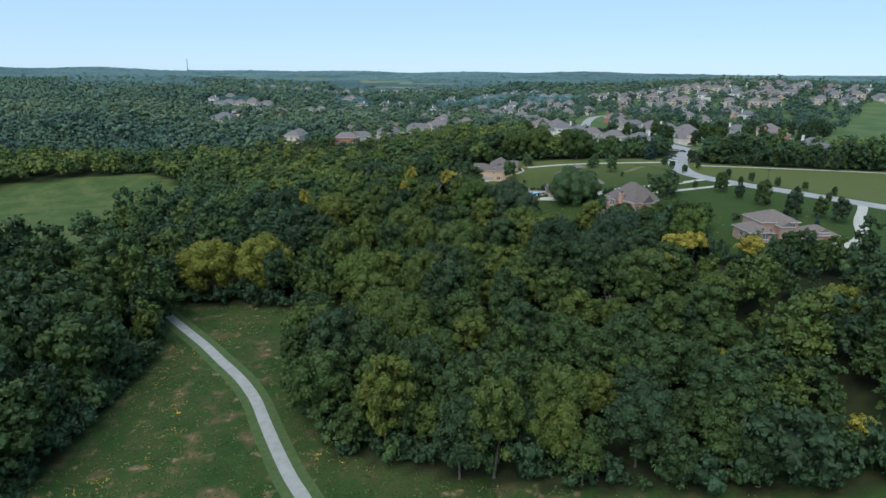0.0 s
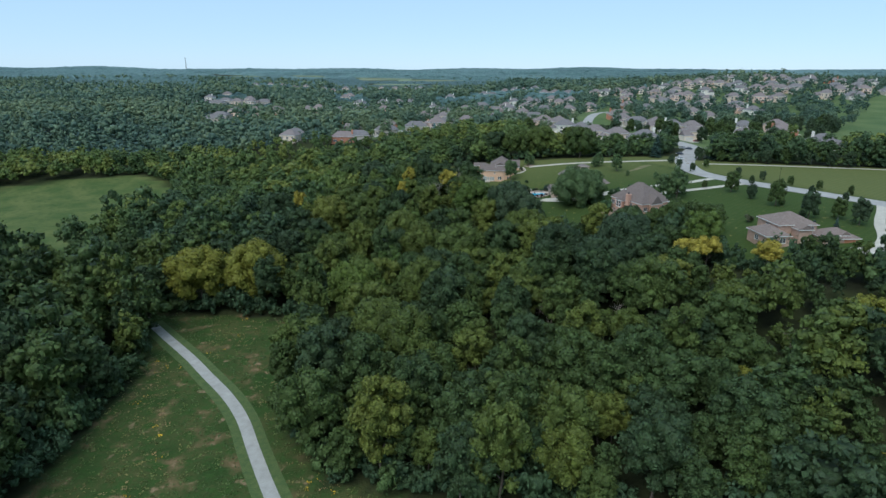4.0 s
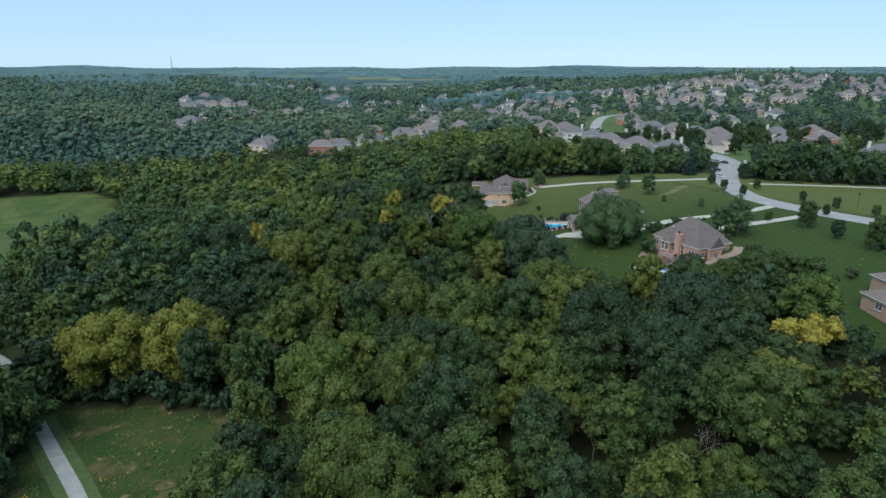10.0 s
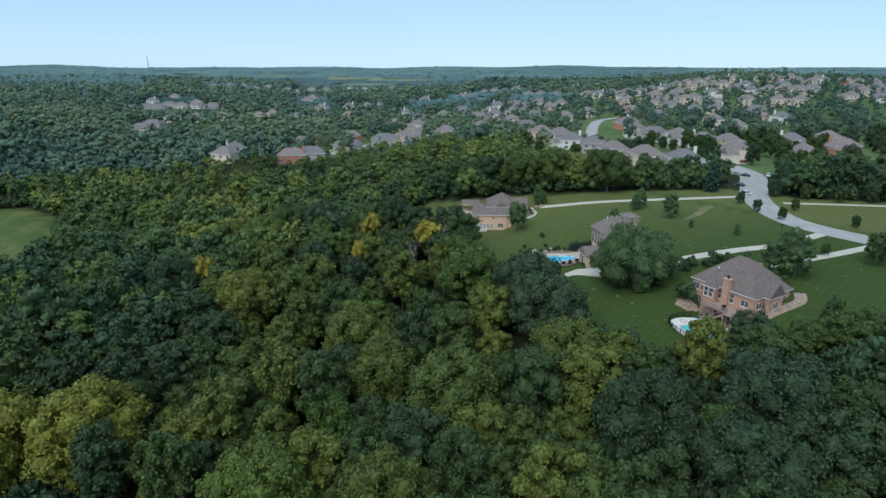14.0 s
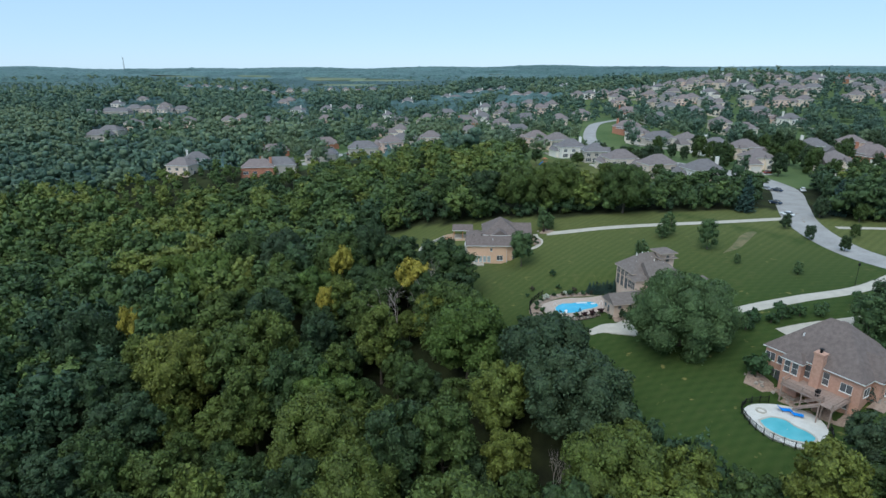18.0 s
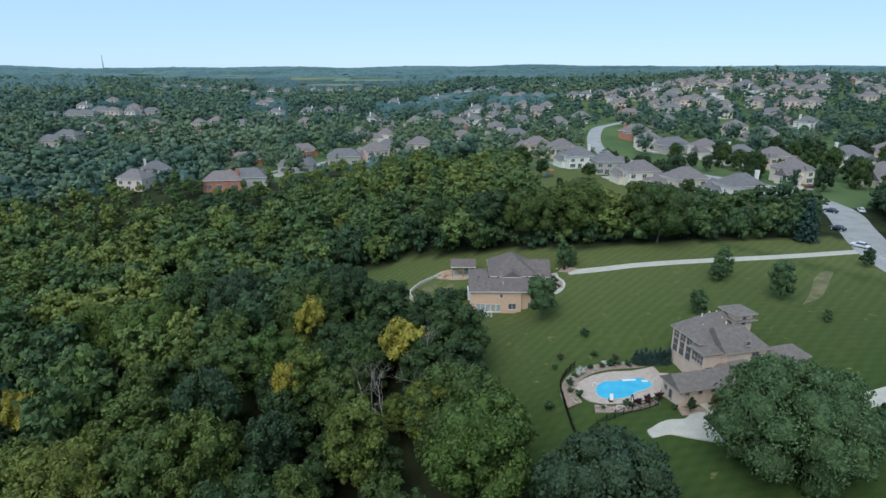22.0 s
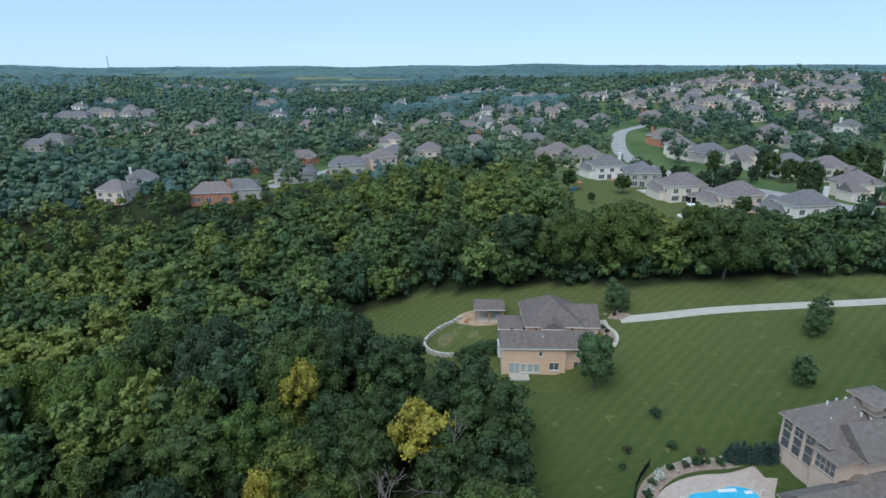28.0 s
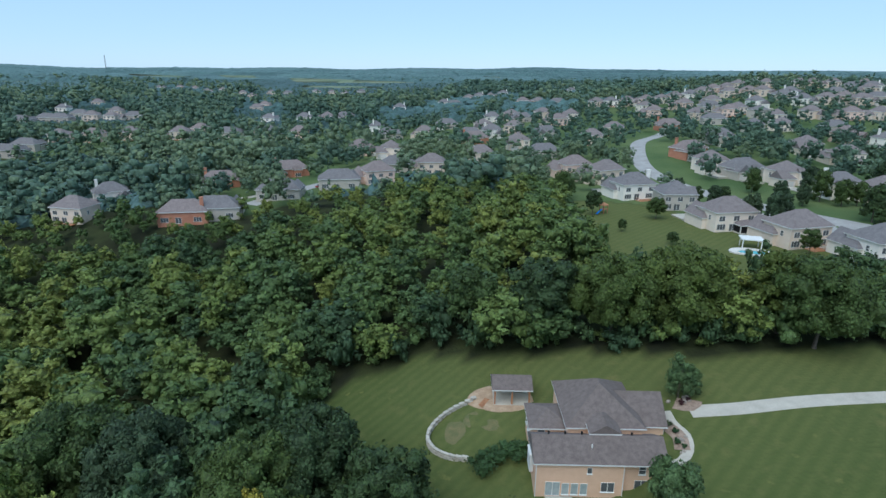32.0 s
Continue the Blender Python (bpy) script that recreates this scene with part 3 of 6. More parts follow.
def bare_tree(seed, height, spread=0.42, depth=4):
    """A leafless tree: forking limbs down to fine twigs."""
    rng = np.random.default_rng(seed)
    ps = []

    def grow(a, d, length, r, k):
        b = a + d * length
        ps.append(tube(rng, a, b, r, r * 0.6, 5 if k > 1 else 3, 0.05, 2))
        if k:
            for _ in range(3 if k > 1 else 4):
                e = d + rng.normal(0, spread, 3) + (0, 0, 0.12)
                grow(a + d * length * rng.uniform(0.6, 1.0), e / np.linalg.norm(e), length * rng.uniform(0.55, 0.8), r * 0.55, k - 1)

    grow(np.array((0, 0, -0.5)), np.array((0, 0, 1.0)), height * 0.42, height * 0.011, depth)
    return join(ps)


def spruce(seed, r, height, tiers=16, per=16, sprays=14):
    """A conifer: whorls of drooping boughs, each a fan of needle sprays, narrowing to the top."""
    rng = np.random.default_rng(seed)
    P, O = [], []
    for i in range(tiers):
        s = i / tiers
        z, rr = height * (0.06 + 0.92 * s), r * (1 - s) ** 0.85 * rng.uniform(0.88, 1.1)
        for j in range(max(5, int(per * (1 - 0.6 * s)))):
            a = rng.uniform(0, 6.283)
            reach = rr * rng.uniform(0.75, 1.1)
            k = np.linspace(0.25, 1, max(3, int(sprays * (1 - 0.6 * s) * 0.5)))
            P.append(np.stack([reach * k * math.cos(a), reach * k * math.sin(a), z - 0.28 * reach * k**2 + rng.uniform(-0.2, 0.2)], 1) + rng.normal(0, 0.08 * r, (len(k), 3)))
            O.append(np.tile((math.cos(a) * 0.5, math.sin(a) * 0.5, 0.9), (len(k), 1)))
    return leaf_quads(rng, np.concatenate(P), np.concatenate(O), r * 0.13, 0.25)


def tree_thing(name, trunk_me, crown_me, x, y, s, turn, label, group="", sz=1.0):
    o = thing(name, pose(*at(x, y, -0.1), 0, 0, turn) @ Matrix.Diagonal((s, s, s * sz, 1)), label, "tree", group)
    link("trunk", trunk_me, o)
    link("crown", crown_me, o)
    return o


def made(name, vq, mats):
    return mesh_arrays(name, vq[0], vq[1], mats, None, True)


# shapes of the broadleaved trees: near, middle and far detail; each one unit is a tree 14 m high
SHAPES = [(4.6, 2.6, 14.0, 0.9), (5.4, 3.0, 13.0, 0.8), (4.0, 2.0, 15.0, 1.0), (5.0, 2.2, 12.5, 0.9), (3.6, 2.2, 14.5, 1.05), (5.8, 3.4, 14.0, 0.8)]
NEAR = [crown(10 + i, r, a, b, 3500, 0.275, 28, 60, f, 0.74, 0.0, 3, 0.15, 0.85) for i, (r, a, b, f) in enumerate(SHAPES)]
MID = [crown(30 + i, r, a, b, 640, 0.52, 18, 40, f, 0.74, 0.0, 1, 0.16, 0.75) for i, (r, a, b, f) in enumerate(SHAPES)]
FAR = [crown(50 + i, r, a, b, 170, 0.85, 9, 20, f, 0.66, 0.0, 1, 0.2, 0.6) for i, (r, a, b, f) in enumerate(SHAPES)]
TINY = [crown(56 + i, r * 1.2, a - 3, b, 26, 1.2, 6, 8, f, 0.62, 0.0, 1, 0.25, 0.6) for i, (r, a, b, f) in enumerate(SHAPES)]
NEAR_ME = [made("tree_crown", v, [M_LEAF]) for v in NEAR]
DARK_ME = [made("tree_crown_dark", v, [M_DARKLEAF]) for v in NEAR]
TRUNK_ME = [made("tree_trunk", trunk(70 + i, SHAPES[i][2] * 0.75, 0.24, 4, SHAPES[i][0] * 0.55), [M_BARK]) for i in range(6)]

OVAL = [crown(130 + i, 4.1, 0.0, 11.0, 2500, 0.27, 18, 60, 1.15, 0.62, 0.0, 2, 0.16, 0.8) for i in range(3)]
KEEP_OUT = []


def open_ground(x, y):
    """Where no woodland grows."""
    no = inside(LAWN, x, y) | inside(GRASS, x, y) | inside(MEADOW, x, y) | inside(GREEN, x, y) | inside(VILLAGE, x, y)
    for line, w in ((TRACK_FAR, 8.0), (STREET, 11.0), ([(-104, 197), (-121, 214)], 5.0)):
        for q in catmull(line, 3.0):
            no |= (x - q[0]) ** 2 + (y - q[1]) ** 2 < w * w
    return no


def scatter(seed, x0, x1, y0, y1, cell):
    rng = np.random.default_rng(seed)
    X, Y = np.meshgrid(np.arange(x0, x1, cell), np.arange(y0, y1, cell))
    X = X + rng.uniform(-0.42, 0.42, X.shape) * cell + (np.arange(X.shape[0]) % 2)[:, None] * cell * 0.5
    Y = Y + rng.uniform(-0.42, 0.42, Y.shape) * cell
    return X.ravel(), Y.ravel(), rng


def low_before(x, y, spots, half, reach):
    """Lower growth in the strip of gardens and meadows that lies before each of the given spots, seen from the valley."""
    f = np.ones(len(x))
    for hx, hy in spots:
        d = hy - y
        m = (d > -6) & (d < reach) & (np.abs(x - hx * (y - 240) / (hy - 240)) < half)
        f[m] = np.minimum(f[m], 0.26 + 0.6 * np.clip(d[m], 0, None) / reach)
    return f


def joined_woods(name, protos, x, y, s, rng, label, tone_shift=0.0, sz=None, mat=None):
    """Many trees as one mesh of foliage."""
    V, Q, T, n = [], [], [], 0
    kind, turn = rng.integers(0, len(protos), len(x)), rng.uniform(0, 6.283, len(x))
    tone = np.clip(rng.beta(1.3, 1.7, len(x)) + tone_shift + 0.16 * np.sin(x / 23 + y / 31) + 0.24 * np.clip((y - 310) / 90, -0.35, 1) * np.clip((120 - x) / 30, -0.1, 1) + (y > 480) * (0.30 * np.sin(y / 75 + 1.9 * np.sin(x / 210)) - 0.08) - 0.12 * (y < 265), 0, 1)
    z = land(x, y)
    for i in range(len(x)):
        v, q = protos[kind[i]]
        c, d = math.cos(turn[i]) * s[i], math.sin(turn[i]) * s[i]
        w = np.empty_like(v)
        w[:, 0], w[:, 1], w[:, 2] = v[:, 0] * c - v[:, 1] * d + x[i], v[:, 0] * d + v[:, 1] * c + y[i], v[:, 2] * s[i] * (1 if sz is None else sz[i]) + z[i]
        V.append(w)
        Q.append(q + n)
        T.append(np.full(len(v), tone[i]))
        n += len(v)
    me = mesh_arrays(name, np.concatenate(V), np.concatenate(Q), [mat or M_WOODS_HAZED], np.concatenate(T), True)
    return tagged(new(name, me), label, "woods", kind="stuff")


def woods():
    x, y, rng = scatter(5, -420, 400, 60, 480, 7.7)
    ok = ~open_ground(x, y) & (np.abs(x) < 0.80 * (y + 25) + 12)
    for kx, ky, kr in KEEP_OUT:
        ok &= (x - kx) ** 2 + (y - ky) ** 2 > kr * kr
    x, y = x[ok], y[ok]
    low = np.clip(land(x, y) / 30, 0, 1)
    s = np.where(rng.random(len(x)) < 0.45, rng.uniform(0.62, 0.85, len(x)), rng.uniform(0.85, 1.25, len(x))) * (1.20 - 0.26 * low) * np.clip(1.12 - (y - 400) / 200, 0.78, 1.0) * np.where((y > 440) & (x > -170) & (x < 0), 0.75, 1.0) * np.where(y > 400, np.maximum(low_before(x, y, SPOTS, 9, 22), np.where(x < -55, 0.62, 0.0)), 1.0)
    s = s * np.where((x < -84) & (y < 215), 1.22, 1.0)
    s = s * np.where((x > 80) & (x < 140) & (y > 135) & (y < 180), 0.72, 1.0)
    s = np.where((y > 337) & (y < 382) & (x > 38), s * np.clip(1.0 - (y - 345) / 90, 0.62, 0.92), s)
    d = np.where((y > 88), np.hypot(x, np.maximum(0, y - 245)) + np.where(y < 112, 12, 0), 200)
    order = np.argsort(d)
    near = order[:220]
    for i in near:
        k = int(rng.integers(0, 6))
        tree_thing("tree", TRUNK_ME[k], NEAR_ME[k], float(x[i]), float(y[i]), float(s[i]), float(rng.uniform(0, 360)), "leafy green broadleaved tree in dense woodland", "woodland trees", float(rng.uniform(0.92, 1.34)))
    joined_woods("woodland_near", NEAR, x[order[220:280]], y[order[220:280]], s[order[220:280]], rng, "dense green woodland canopy seen close", 0.1, None, M_NEARWOODS)
    rest = order[280:]
    mid = rest[d[rest] < 230]
    far = rest[d[rest] >= 230]
    sz = np.where(y > 330, rng.uniform(0.8, 1.0, len(x)), rng.uniform(0.92, 1.34, len(x)))
    low_side, high_side = mid[y[mid] < 250], mid[y[mid] >= 250]
    joined_woods("woodland_valley", MID, x[low_side], y[low_side], s[low_side], rng, "dense mixed green woodland canopy in the valley", 0.1, sz[low_side], M_NEARWOODS)
    joined_woods("woodland", MID, x[high_side], y[high_side], s[high_side], rng, "dense mixed green woodland canopy", 0.0, sz[high_side])
    joined_woods("woodland_beyond", FAR, x[far], y[far], s[far], rng, "dense green woodland further off", 0.12)


def undergrowth():
    """Bushes that close the foot of the woods along every edge."""
    x, y, rng = scatter(12, -260, 260, 70, 460, 3.9)
    ok = ~open_ground(x, y) & (np.abs(x) < 0.80 * (y + 25) + 12)
    x, y = x[ok], y[ok]
    edge = np.zeros(len(x), bool)
    for a in np.arange(8) * math.pi / 4:
        edge |= open_ground(x + 7 * math.cos(a), y + 7 * math.sin(a)) & ~inside(VILLAGE, x + 7 * math.cos(a), y + 7 * math.sin(a))
    x, y = x[edge], y[edge]
    for kx, ky, kr in ((100, 188, 16), (116, 186, 14)):
        ok = (x - kx) ** 2 + (y - ky) ** 2 > kr * kr
        x, y = x[ok], y[ok]
    bush = [crown(80 + i, 2.3, 0.0, 3.4 + 0.6 * i, 170, 0.27, 6, 12, 0.9, 0.66, 0.0, 1, 0.25, 0.8) for i in range(3)]
    # tone lowered: the shade at the woods' foot is put into the leaf colour
    joined_woods("undergrowth", bush, x, y, 0.7 + 1.5 * rng.beta(1.3, 2.0, len(x)), rng, "leafy undergrowth along the edge of the woods", -0.22, rng.uniform(0.8, 1.7, len(x)))


def tall_grass():
    """Rough tufts and weeds in the meadow by the path."""
    x, y, rng = scatter(13, -100, 70, 62, 206, 1.5)
    ok = inside(GRASS, x, y) & (rng.random(len(x)) < 0.55)
    for q in catmull(TRACK, 2.0):
        ok &= (x - q[0]) ** 2 + (y - q[1]) ** 2 > 4.2**2
    x, y = x[ok], y[ok]
    k = len(x)
    n = 5
    px, py = np.repeat(x, n) + rng.normal(0, 0.5, k * n), np.repeat(y, n) + rng.normal(0, 0.5, k * n)
    p = np.stack([px, py, land(px, py) + 0.12], 1)
    v, q = leaf_quads(rng, p, rng.normal(0, 0.5, p.shape) * (1, 1, 0) + (0, 0, 1.0), 0.30, 0.0, 0.3)
    m = leaf_material("meadow_weeds", [(0.0, (0.05, 0.09, 0.022)), (0.6, (0.10, 0.12, 0.03)), (0.85, (0.18, 0.15, 0.05)), (0.96, (0.26, 0.17, 0.08)), (1.0, (0.45, 0.28, 0.02))], True)
    t = np.clip(rng.normal(0, 0.16, k) + 0.45 + 0.3 * np.sin(x / 7 + 1.3 * np.sin(y / 11)), 0, 1)
    me = mesh_arrays("tall_grass", v, q, [m], np.repeat(t, n * 4))
    tagged(new("tall_grass", me), "rough tall grass and weeds beside the path", "grass", kind="stuff")


def far_woods():
    """Tree cover from behind the village to the horizon: single crowns first, then a closed, bumpy canopy."""
    edges = [((1 - k) * a[0] + k * b[0], (1 - k) * a[1] + k * b[1]) for poly in FIELDS[:6] for a, b in zip(poly, poly[1:] + poly[:1]) for k in (0.0, 0.33, 0.67)]
    near, distant = [q for q in SPOTS if q[1] < 900], [q for q in SPOTS if q[1] >= 900]
    lump = [crown(64 + i, r * 1.25, a - 3, b, 8, 1.6, 4, 4, f, 0.55, 0.0, 1, 0.25, 0.6) for i, (r, a, b, f) in enumerate(SHAPES)]
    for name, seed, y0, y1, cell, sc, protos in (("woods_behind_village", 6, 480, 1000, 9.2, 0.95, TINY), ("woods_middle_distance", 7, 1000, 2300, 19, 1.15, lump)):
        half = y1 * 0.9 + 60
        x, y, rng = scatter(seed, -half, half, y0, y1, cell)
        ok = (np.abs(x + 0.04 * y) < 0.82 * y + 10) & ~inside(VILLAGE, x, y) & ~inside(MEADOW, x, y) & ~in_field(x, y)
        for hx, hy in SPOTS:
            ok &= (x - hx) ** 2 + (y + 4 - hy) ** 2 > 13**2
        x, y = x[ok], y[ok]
        joined_woods(name, protos, x, y, (0.55 + 1.05 * rng.beta(1.6, 2.0, len(x))) * sc * np.maximum(0.34, low_before(x, y, near, 12, 75)) * low_before(x, y, distant, 24, 260) * low_before(x, y, edges, 90, 480) * np.clip((2500 - y) / 800, 0.35, 1), rng, "wooded country out to the horizon, paled by painted haze", 0.0, None, M_MIDWOODS_HAZED)
    rng = np.random.default_rng(8)
    rows = 490 * np.exp(np.arange(0, 2.285, 0.0058))
    cols = np.arange(-0.94, 0.94, 0.0058)
    Y = rows[:, None] * (1 + 0.0022 * rng.normal(0, 1, (len(rows), len(cols))))
    X = rows[:, None] * (cols[None] + 0.0018 * rng.normal(0, 1, Y.shape))
    belt = np.sin(X / 210 + 1.4 * np.sin(Y / 330)) + np.sin(Y / 120 + 1.2 * np.sin(X / 400))
    up = 2.0 + 2.0 * np.clip((Y - 900) / 200, 0, 1) + 7.0 * np.clip((Y - 1500) / 900, 0, 1) + 1.4 * belt + rng.uniform(-3.2, 3.2, Y.shape) + 2.0 * rng.normal(0, 1, Y.shape) * (rng.random(Y.shape) < 0.15)
    up = up * low_before(X.ravel(), Y.ravel(), edges, 90, 480).reshape(X.shape)
    bare = in_field(X, Y) | inside(VILLAGE, X, Y) | inside(MEADOW, X, Y)
    for hx, hy in SPOTS:
        bare |= (X - hx) ** 2 + (Y + 4 - hy) ** 2 < 14**2
    bare[0] = True
    Z = land(X, Y) + np.where(bare, -3.0, up)
    nx = len(cols)
    i = (np.arange(len(rows) - 1)[:, None] * nx + np.arange(nx - 1)[None]).ravel()
    q = np.stack([i, i + 1, i + nx + 1, i + nx], 1)
    q = q[~bare.ravel()[q].all(1)]
    # shade between nearer crowns, then haze further out, both put into the tone
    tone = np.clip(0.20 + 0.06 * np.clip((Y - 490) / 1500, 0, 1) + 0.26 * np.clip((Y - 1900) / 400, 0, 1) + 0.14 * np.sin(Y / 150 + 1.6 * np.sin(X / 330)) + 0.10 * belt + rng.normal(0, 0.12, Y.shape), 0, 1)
    me = mesh_arrays("woods_far", np.stack([X, Y, Z], -1).reshape(-1, 3), q, [M_FARWOODS_HAZED], tone.ravel(), True)
    tagged(new("woods_far", me), "wooded country out to the horizon, paled by painted haze", "woods", kind="stuff")


# ---- houses ----
def hip_roof(bm, x0, x1, y0, y1, z, rise, over=0.45, thick=0.22, gable="", mat=0):
    """A hipped roof over a rectangle; gable names the ends ('-', '+') that are gables instead."""
    x0, x1, y0, y1 = x0 - over, x1 + over, y0 - over, y1 + over
    w, d = x1 - x0, y1 - y0
    half = min(w, d) / 2
    if w >= d:
        a, b = (x0 + (0 if "-" in gable else half), (y0 + y1) / 2), (x1 - (0 if "+" in gable else half), (y0 + y1) / 2)
    else:
        a, b = ((x0 + x1) / 2, y0 + (0 if "-" in gable else half)), ((x0 + x1) / 2, y1 - (0 if "+" in gable else half))
    base = [bm.verts.new((x, y, z)) for x, y in ((x0, y0), (x1, y0), (x1, y1), (x0, y1))]
    low = [bm.verts.new((v.co.x, v.co.y, z - thick)) for v in base]
    p = bm.verts.new((*a, z + rise))
    q = bm.verts.new((*b, z + rise)) if (abs(a[0] - b[0]) + abs(a[1] - b[1])) > 0.05 else p
    s0, s1, s2, s3 = base
    if w >= d:
        fs = [(s0, s1, q, p), (s1, s2, q), (s2, s3, p, q), (s3, s0, p)]
    else:
        fs = [(s1, s2, q, p), (s2, s3, q), (s3, s0, p, q), (s0, s1, p)]
    for f in fs:
        f = tuple(dict.fromkeys(f))
        bm.faces.new(f).material_index = mat
    for i in range(4):
        bm.faces.new((low[i], low[(i + 1) % 4], base[(i + 1) % 4], base[i])).material_index = 1
    bm.faces.new(low[::-1]).material_index = 1
    return bm


def window_mesh(name, w, hgt, mats, bars=1, cross=0, glass=True):
    """A window in a wall that faces -y: one moulded frame with glazing bars and panes set back in it."""
    bm = bmesh.new()
    e = 0.09
    xs, zs = np.linspace(-w / 2 - e, w / 2 + e, bars + 2), np.linspace(-e, hgt + e, cross + 2)
    g = [[bm.verts.new((x, -0.07, z)) for x in xs] for z in zs]
    fs = [bm.faces.new((g[j][i], g[j][i + 1], g[j + 1][i + 1], g[j + 1][i])) for j in range(cross + 1) for i in range(bars + 1)]
    edge = [ed for ed in bm.edges if ed.is_boundary]
    r = bmesh.ops.extrude_edge_only(bm, edges=edge)
    for v in r["geom"]:
        if isinstance(v, bmesh.types.BMVert):
            v.co.y = 0.03
    bmesh.ops.inset_individual(bm, faces=fs, thickness=0.075, depth=0.0)
    for f in fs:
        for v in f.verts:
            v.co.y += 0.045
        f.material_index = 1
    bmesh.ops.recalc_face_normals(bm, faces=bm.faces)
    me = bpy.data.meshes.new(name)
    bm.to_mesh(me)
    bm.free()
    for m in mats:
        me.materials.append(m)
    return me


W_SMALL = window_mesh("window_small", 0.8, 1.3, [M_TRIM, M_GLASS], 0, 1)
W_PAIR = window_mesh("window_pair", 1.7, 1.4, [M_TRIM, M_GLASS], 1, 0)
W_WIDE = window_mesh("window_wide", 2.6, 1.6, [M_TRIM, M_GLASS], 2, 0)
W_TALL = window_mesh("window_tall", 0.9, 2.2, [M_TRIM, M_GLASS], 0, 1)
W_PATIO = window_mesh("patio_window", 1.9, 2.1, [M_TRIM, M_GLASS], 1, 0)
W_TAN = window_mesh("window_tan_frame", 1.3, 1.7, [M_TANTRIM, M_GLASS], 1, 1)
W_TANTALL = window_mesh("window_tall_tan_frame", 1.2, 2.8, [M_TANTRIM, M_GLASS], 0, 1)


def garage_mesh():
    bm = boxes((-2.5, 2.5, -0.05, 0.02, 0, 2.25))
    for i in range(4):
        box(bm, -2.4, 2.4, -0.09, -0.05, 0.06 + 0.55 * i, 0.5 + 0.55 * i)
    me = bpy.data.meshes.new("garage_door")
    bmesh.ops.recalc_face_normals(bm, faces=bm.faces)
    bm.to_mesh(me)
    bm.free()
    me.materials.append(M_DOOR)
    return me


GARAGE = garage_mesh()
TURN = {"s": 0, "e": 90, "n": 180, "w": -90}


SILL = {}


def sill_mesh(w, mat):
    key, w = (w, mat.name), w
    if key not in SILL:
        SILL[key] = bpy.data.meshes.new("sill")
        bm = boxes((-w / 2 - 0.16, w / 2 + 0.16, -0.16, 0.0, -0.18, -0.095))
        bmesh.ops.recalc_face_normals(bm, faces=bm.faces)
        bm.to_mesh(SILL[key])
        bm.free()
        SILL[key].materials.append(mat)
    return SILL[key]


def on_wall(parent, me, name, blk, side, along, z):
    """Hang a window or door on one side of a block (x0, x1, y0, y1), at a share along it and a height."""
    x0, x1, y0, y1 = blk[:4]
    x, y = {"s": (x0 + (x1 - x0) * along, y0), "n": (x1 - (x1 - x0) * along, y1), "e": (x1, y0 + (y1 - y0) * along), "w": (x0, y1 - (y1 - y0) * along)}[side]
    nx, ny = {"s": (0, -1), "n": (0, 1), "e": (1, 0), "w": (-1, 0)}[side]
    o = link(name, me, parent, "", pose(x + nx * 0.025, y + ny * 0.025, z, 0, 0, TURN[side]))
    if name == "window" and not parent.get("group"):
        link("sill", sill_mesh(round(max(v.co.x for v in me.vertices) * 2 - 0.18, 2), me.materials[0]), o)
    return o


def walls(parent, blk, z0, z1, mat, name="wall", gable="", rise=0.0):
    """Walls of a block as one solid, with the gable triangles that its roof leaves open."""
    x0, x1, y0, y1 = blk[:4]
    bm = boxes((x0, x1, y0, y1, z0, z1))
    if gable:
        w, d = x1 - x0, y1 - y0
        k = 0.9
        if w >= d:
            for ch, x, sx in (("-", x0, 1), ("+", x1, -1)):
                if ch in gable:
                    t = [bm.verts.new((x + sx * o, y, z)) for o in (0, 0.3) for y, z in ((y0, z1), (y1, z1), ((y0 + y1) / 2, z1 + rise * k))]
                    bm.faces.new(t[:3]), bm.faces.new(t[:2:-1])
        else:
            for ch, y, sy in (("-", y0, 1), ("+", y1, -1)):
                if ch in gable:
                    t = [bm.verts.new((x, y + sy * o, z)) for o in (0, 0.3) for x, z in ((x0, z1), (x1, z1), ((x0 + x1) / 2, z1 + rise * k))]
                    bm.faces.new(t[:3]), bm.faces.new(t[:2:-1])
    return part(name, bm, mat, parent)


def roof(parent, blk, z, rise, gable="", trim=None, over=0.45, mat=None):
    bm = bmesh.new()
    hip_roof(bm, *blk[:4], z, rise, over, 0.22, gable)
    return part("roof", bm, [mat or M_ROOF, trim or M_TRIM], parent)


VILLAGE_WALLS = [surf(n, a, b, 1.5, 0.9, 0.1, fine=0.05) for n, a, b in (
    ("siding_beige", (0.678, 0.549, 0.440), (0.757, 0.616, 0.495)), ("siding_grey", (0.452, 0.403, 0.341), (0.520, 0.459, 0.396)), ("siding_cream", (0.768, 0.650, 0.539), (0.847, 0.728, 0.605)),
    ("siding_white", (0.814, 0.750, 0.671), (0.881, 0.818, 0.737)), ("red_brick_far", (0.429, 0.179, 0.110), (0.520, 0.235, 0.143)), ("siding_rose", (0.701, 0.515, 0.418), (0.780, 0.571, 0.462)))]
ROOFS = [surf(n, a, b, 1.0, 0.92, 0.2, fine=0.35) for n, a, b in (("shingles_taupe", (0.168, 0.137, 0.130), (0.230, 0.193, 0.183)), ("shingles_grey", (0.143, 0.130, 0.130), (0.202, 0.184, 0.183)), ("shingles_brown", (0.185, 0.143, 0.132), (0.246, 0.199, 0.186)))]


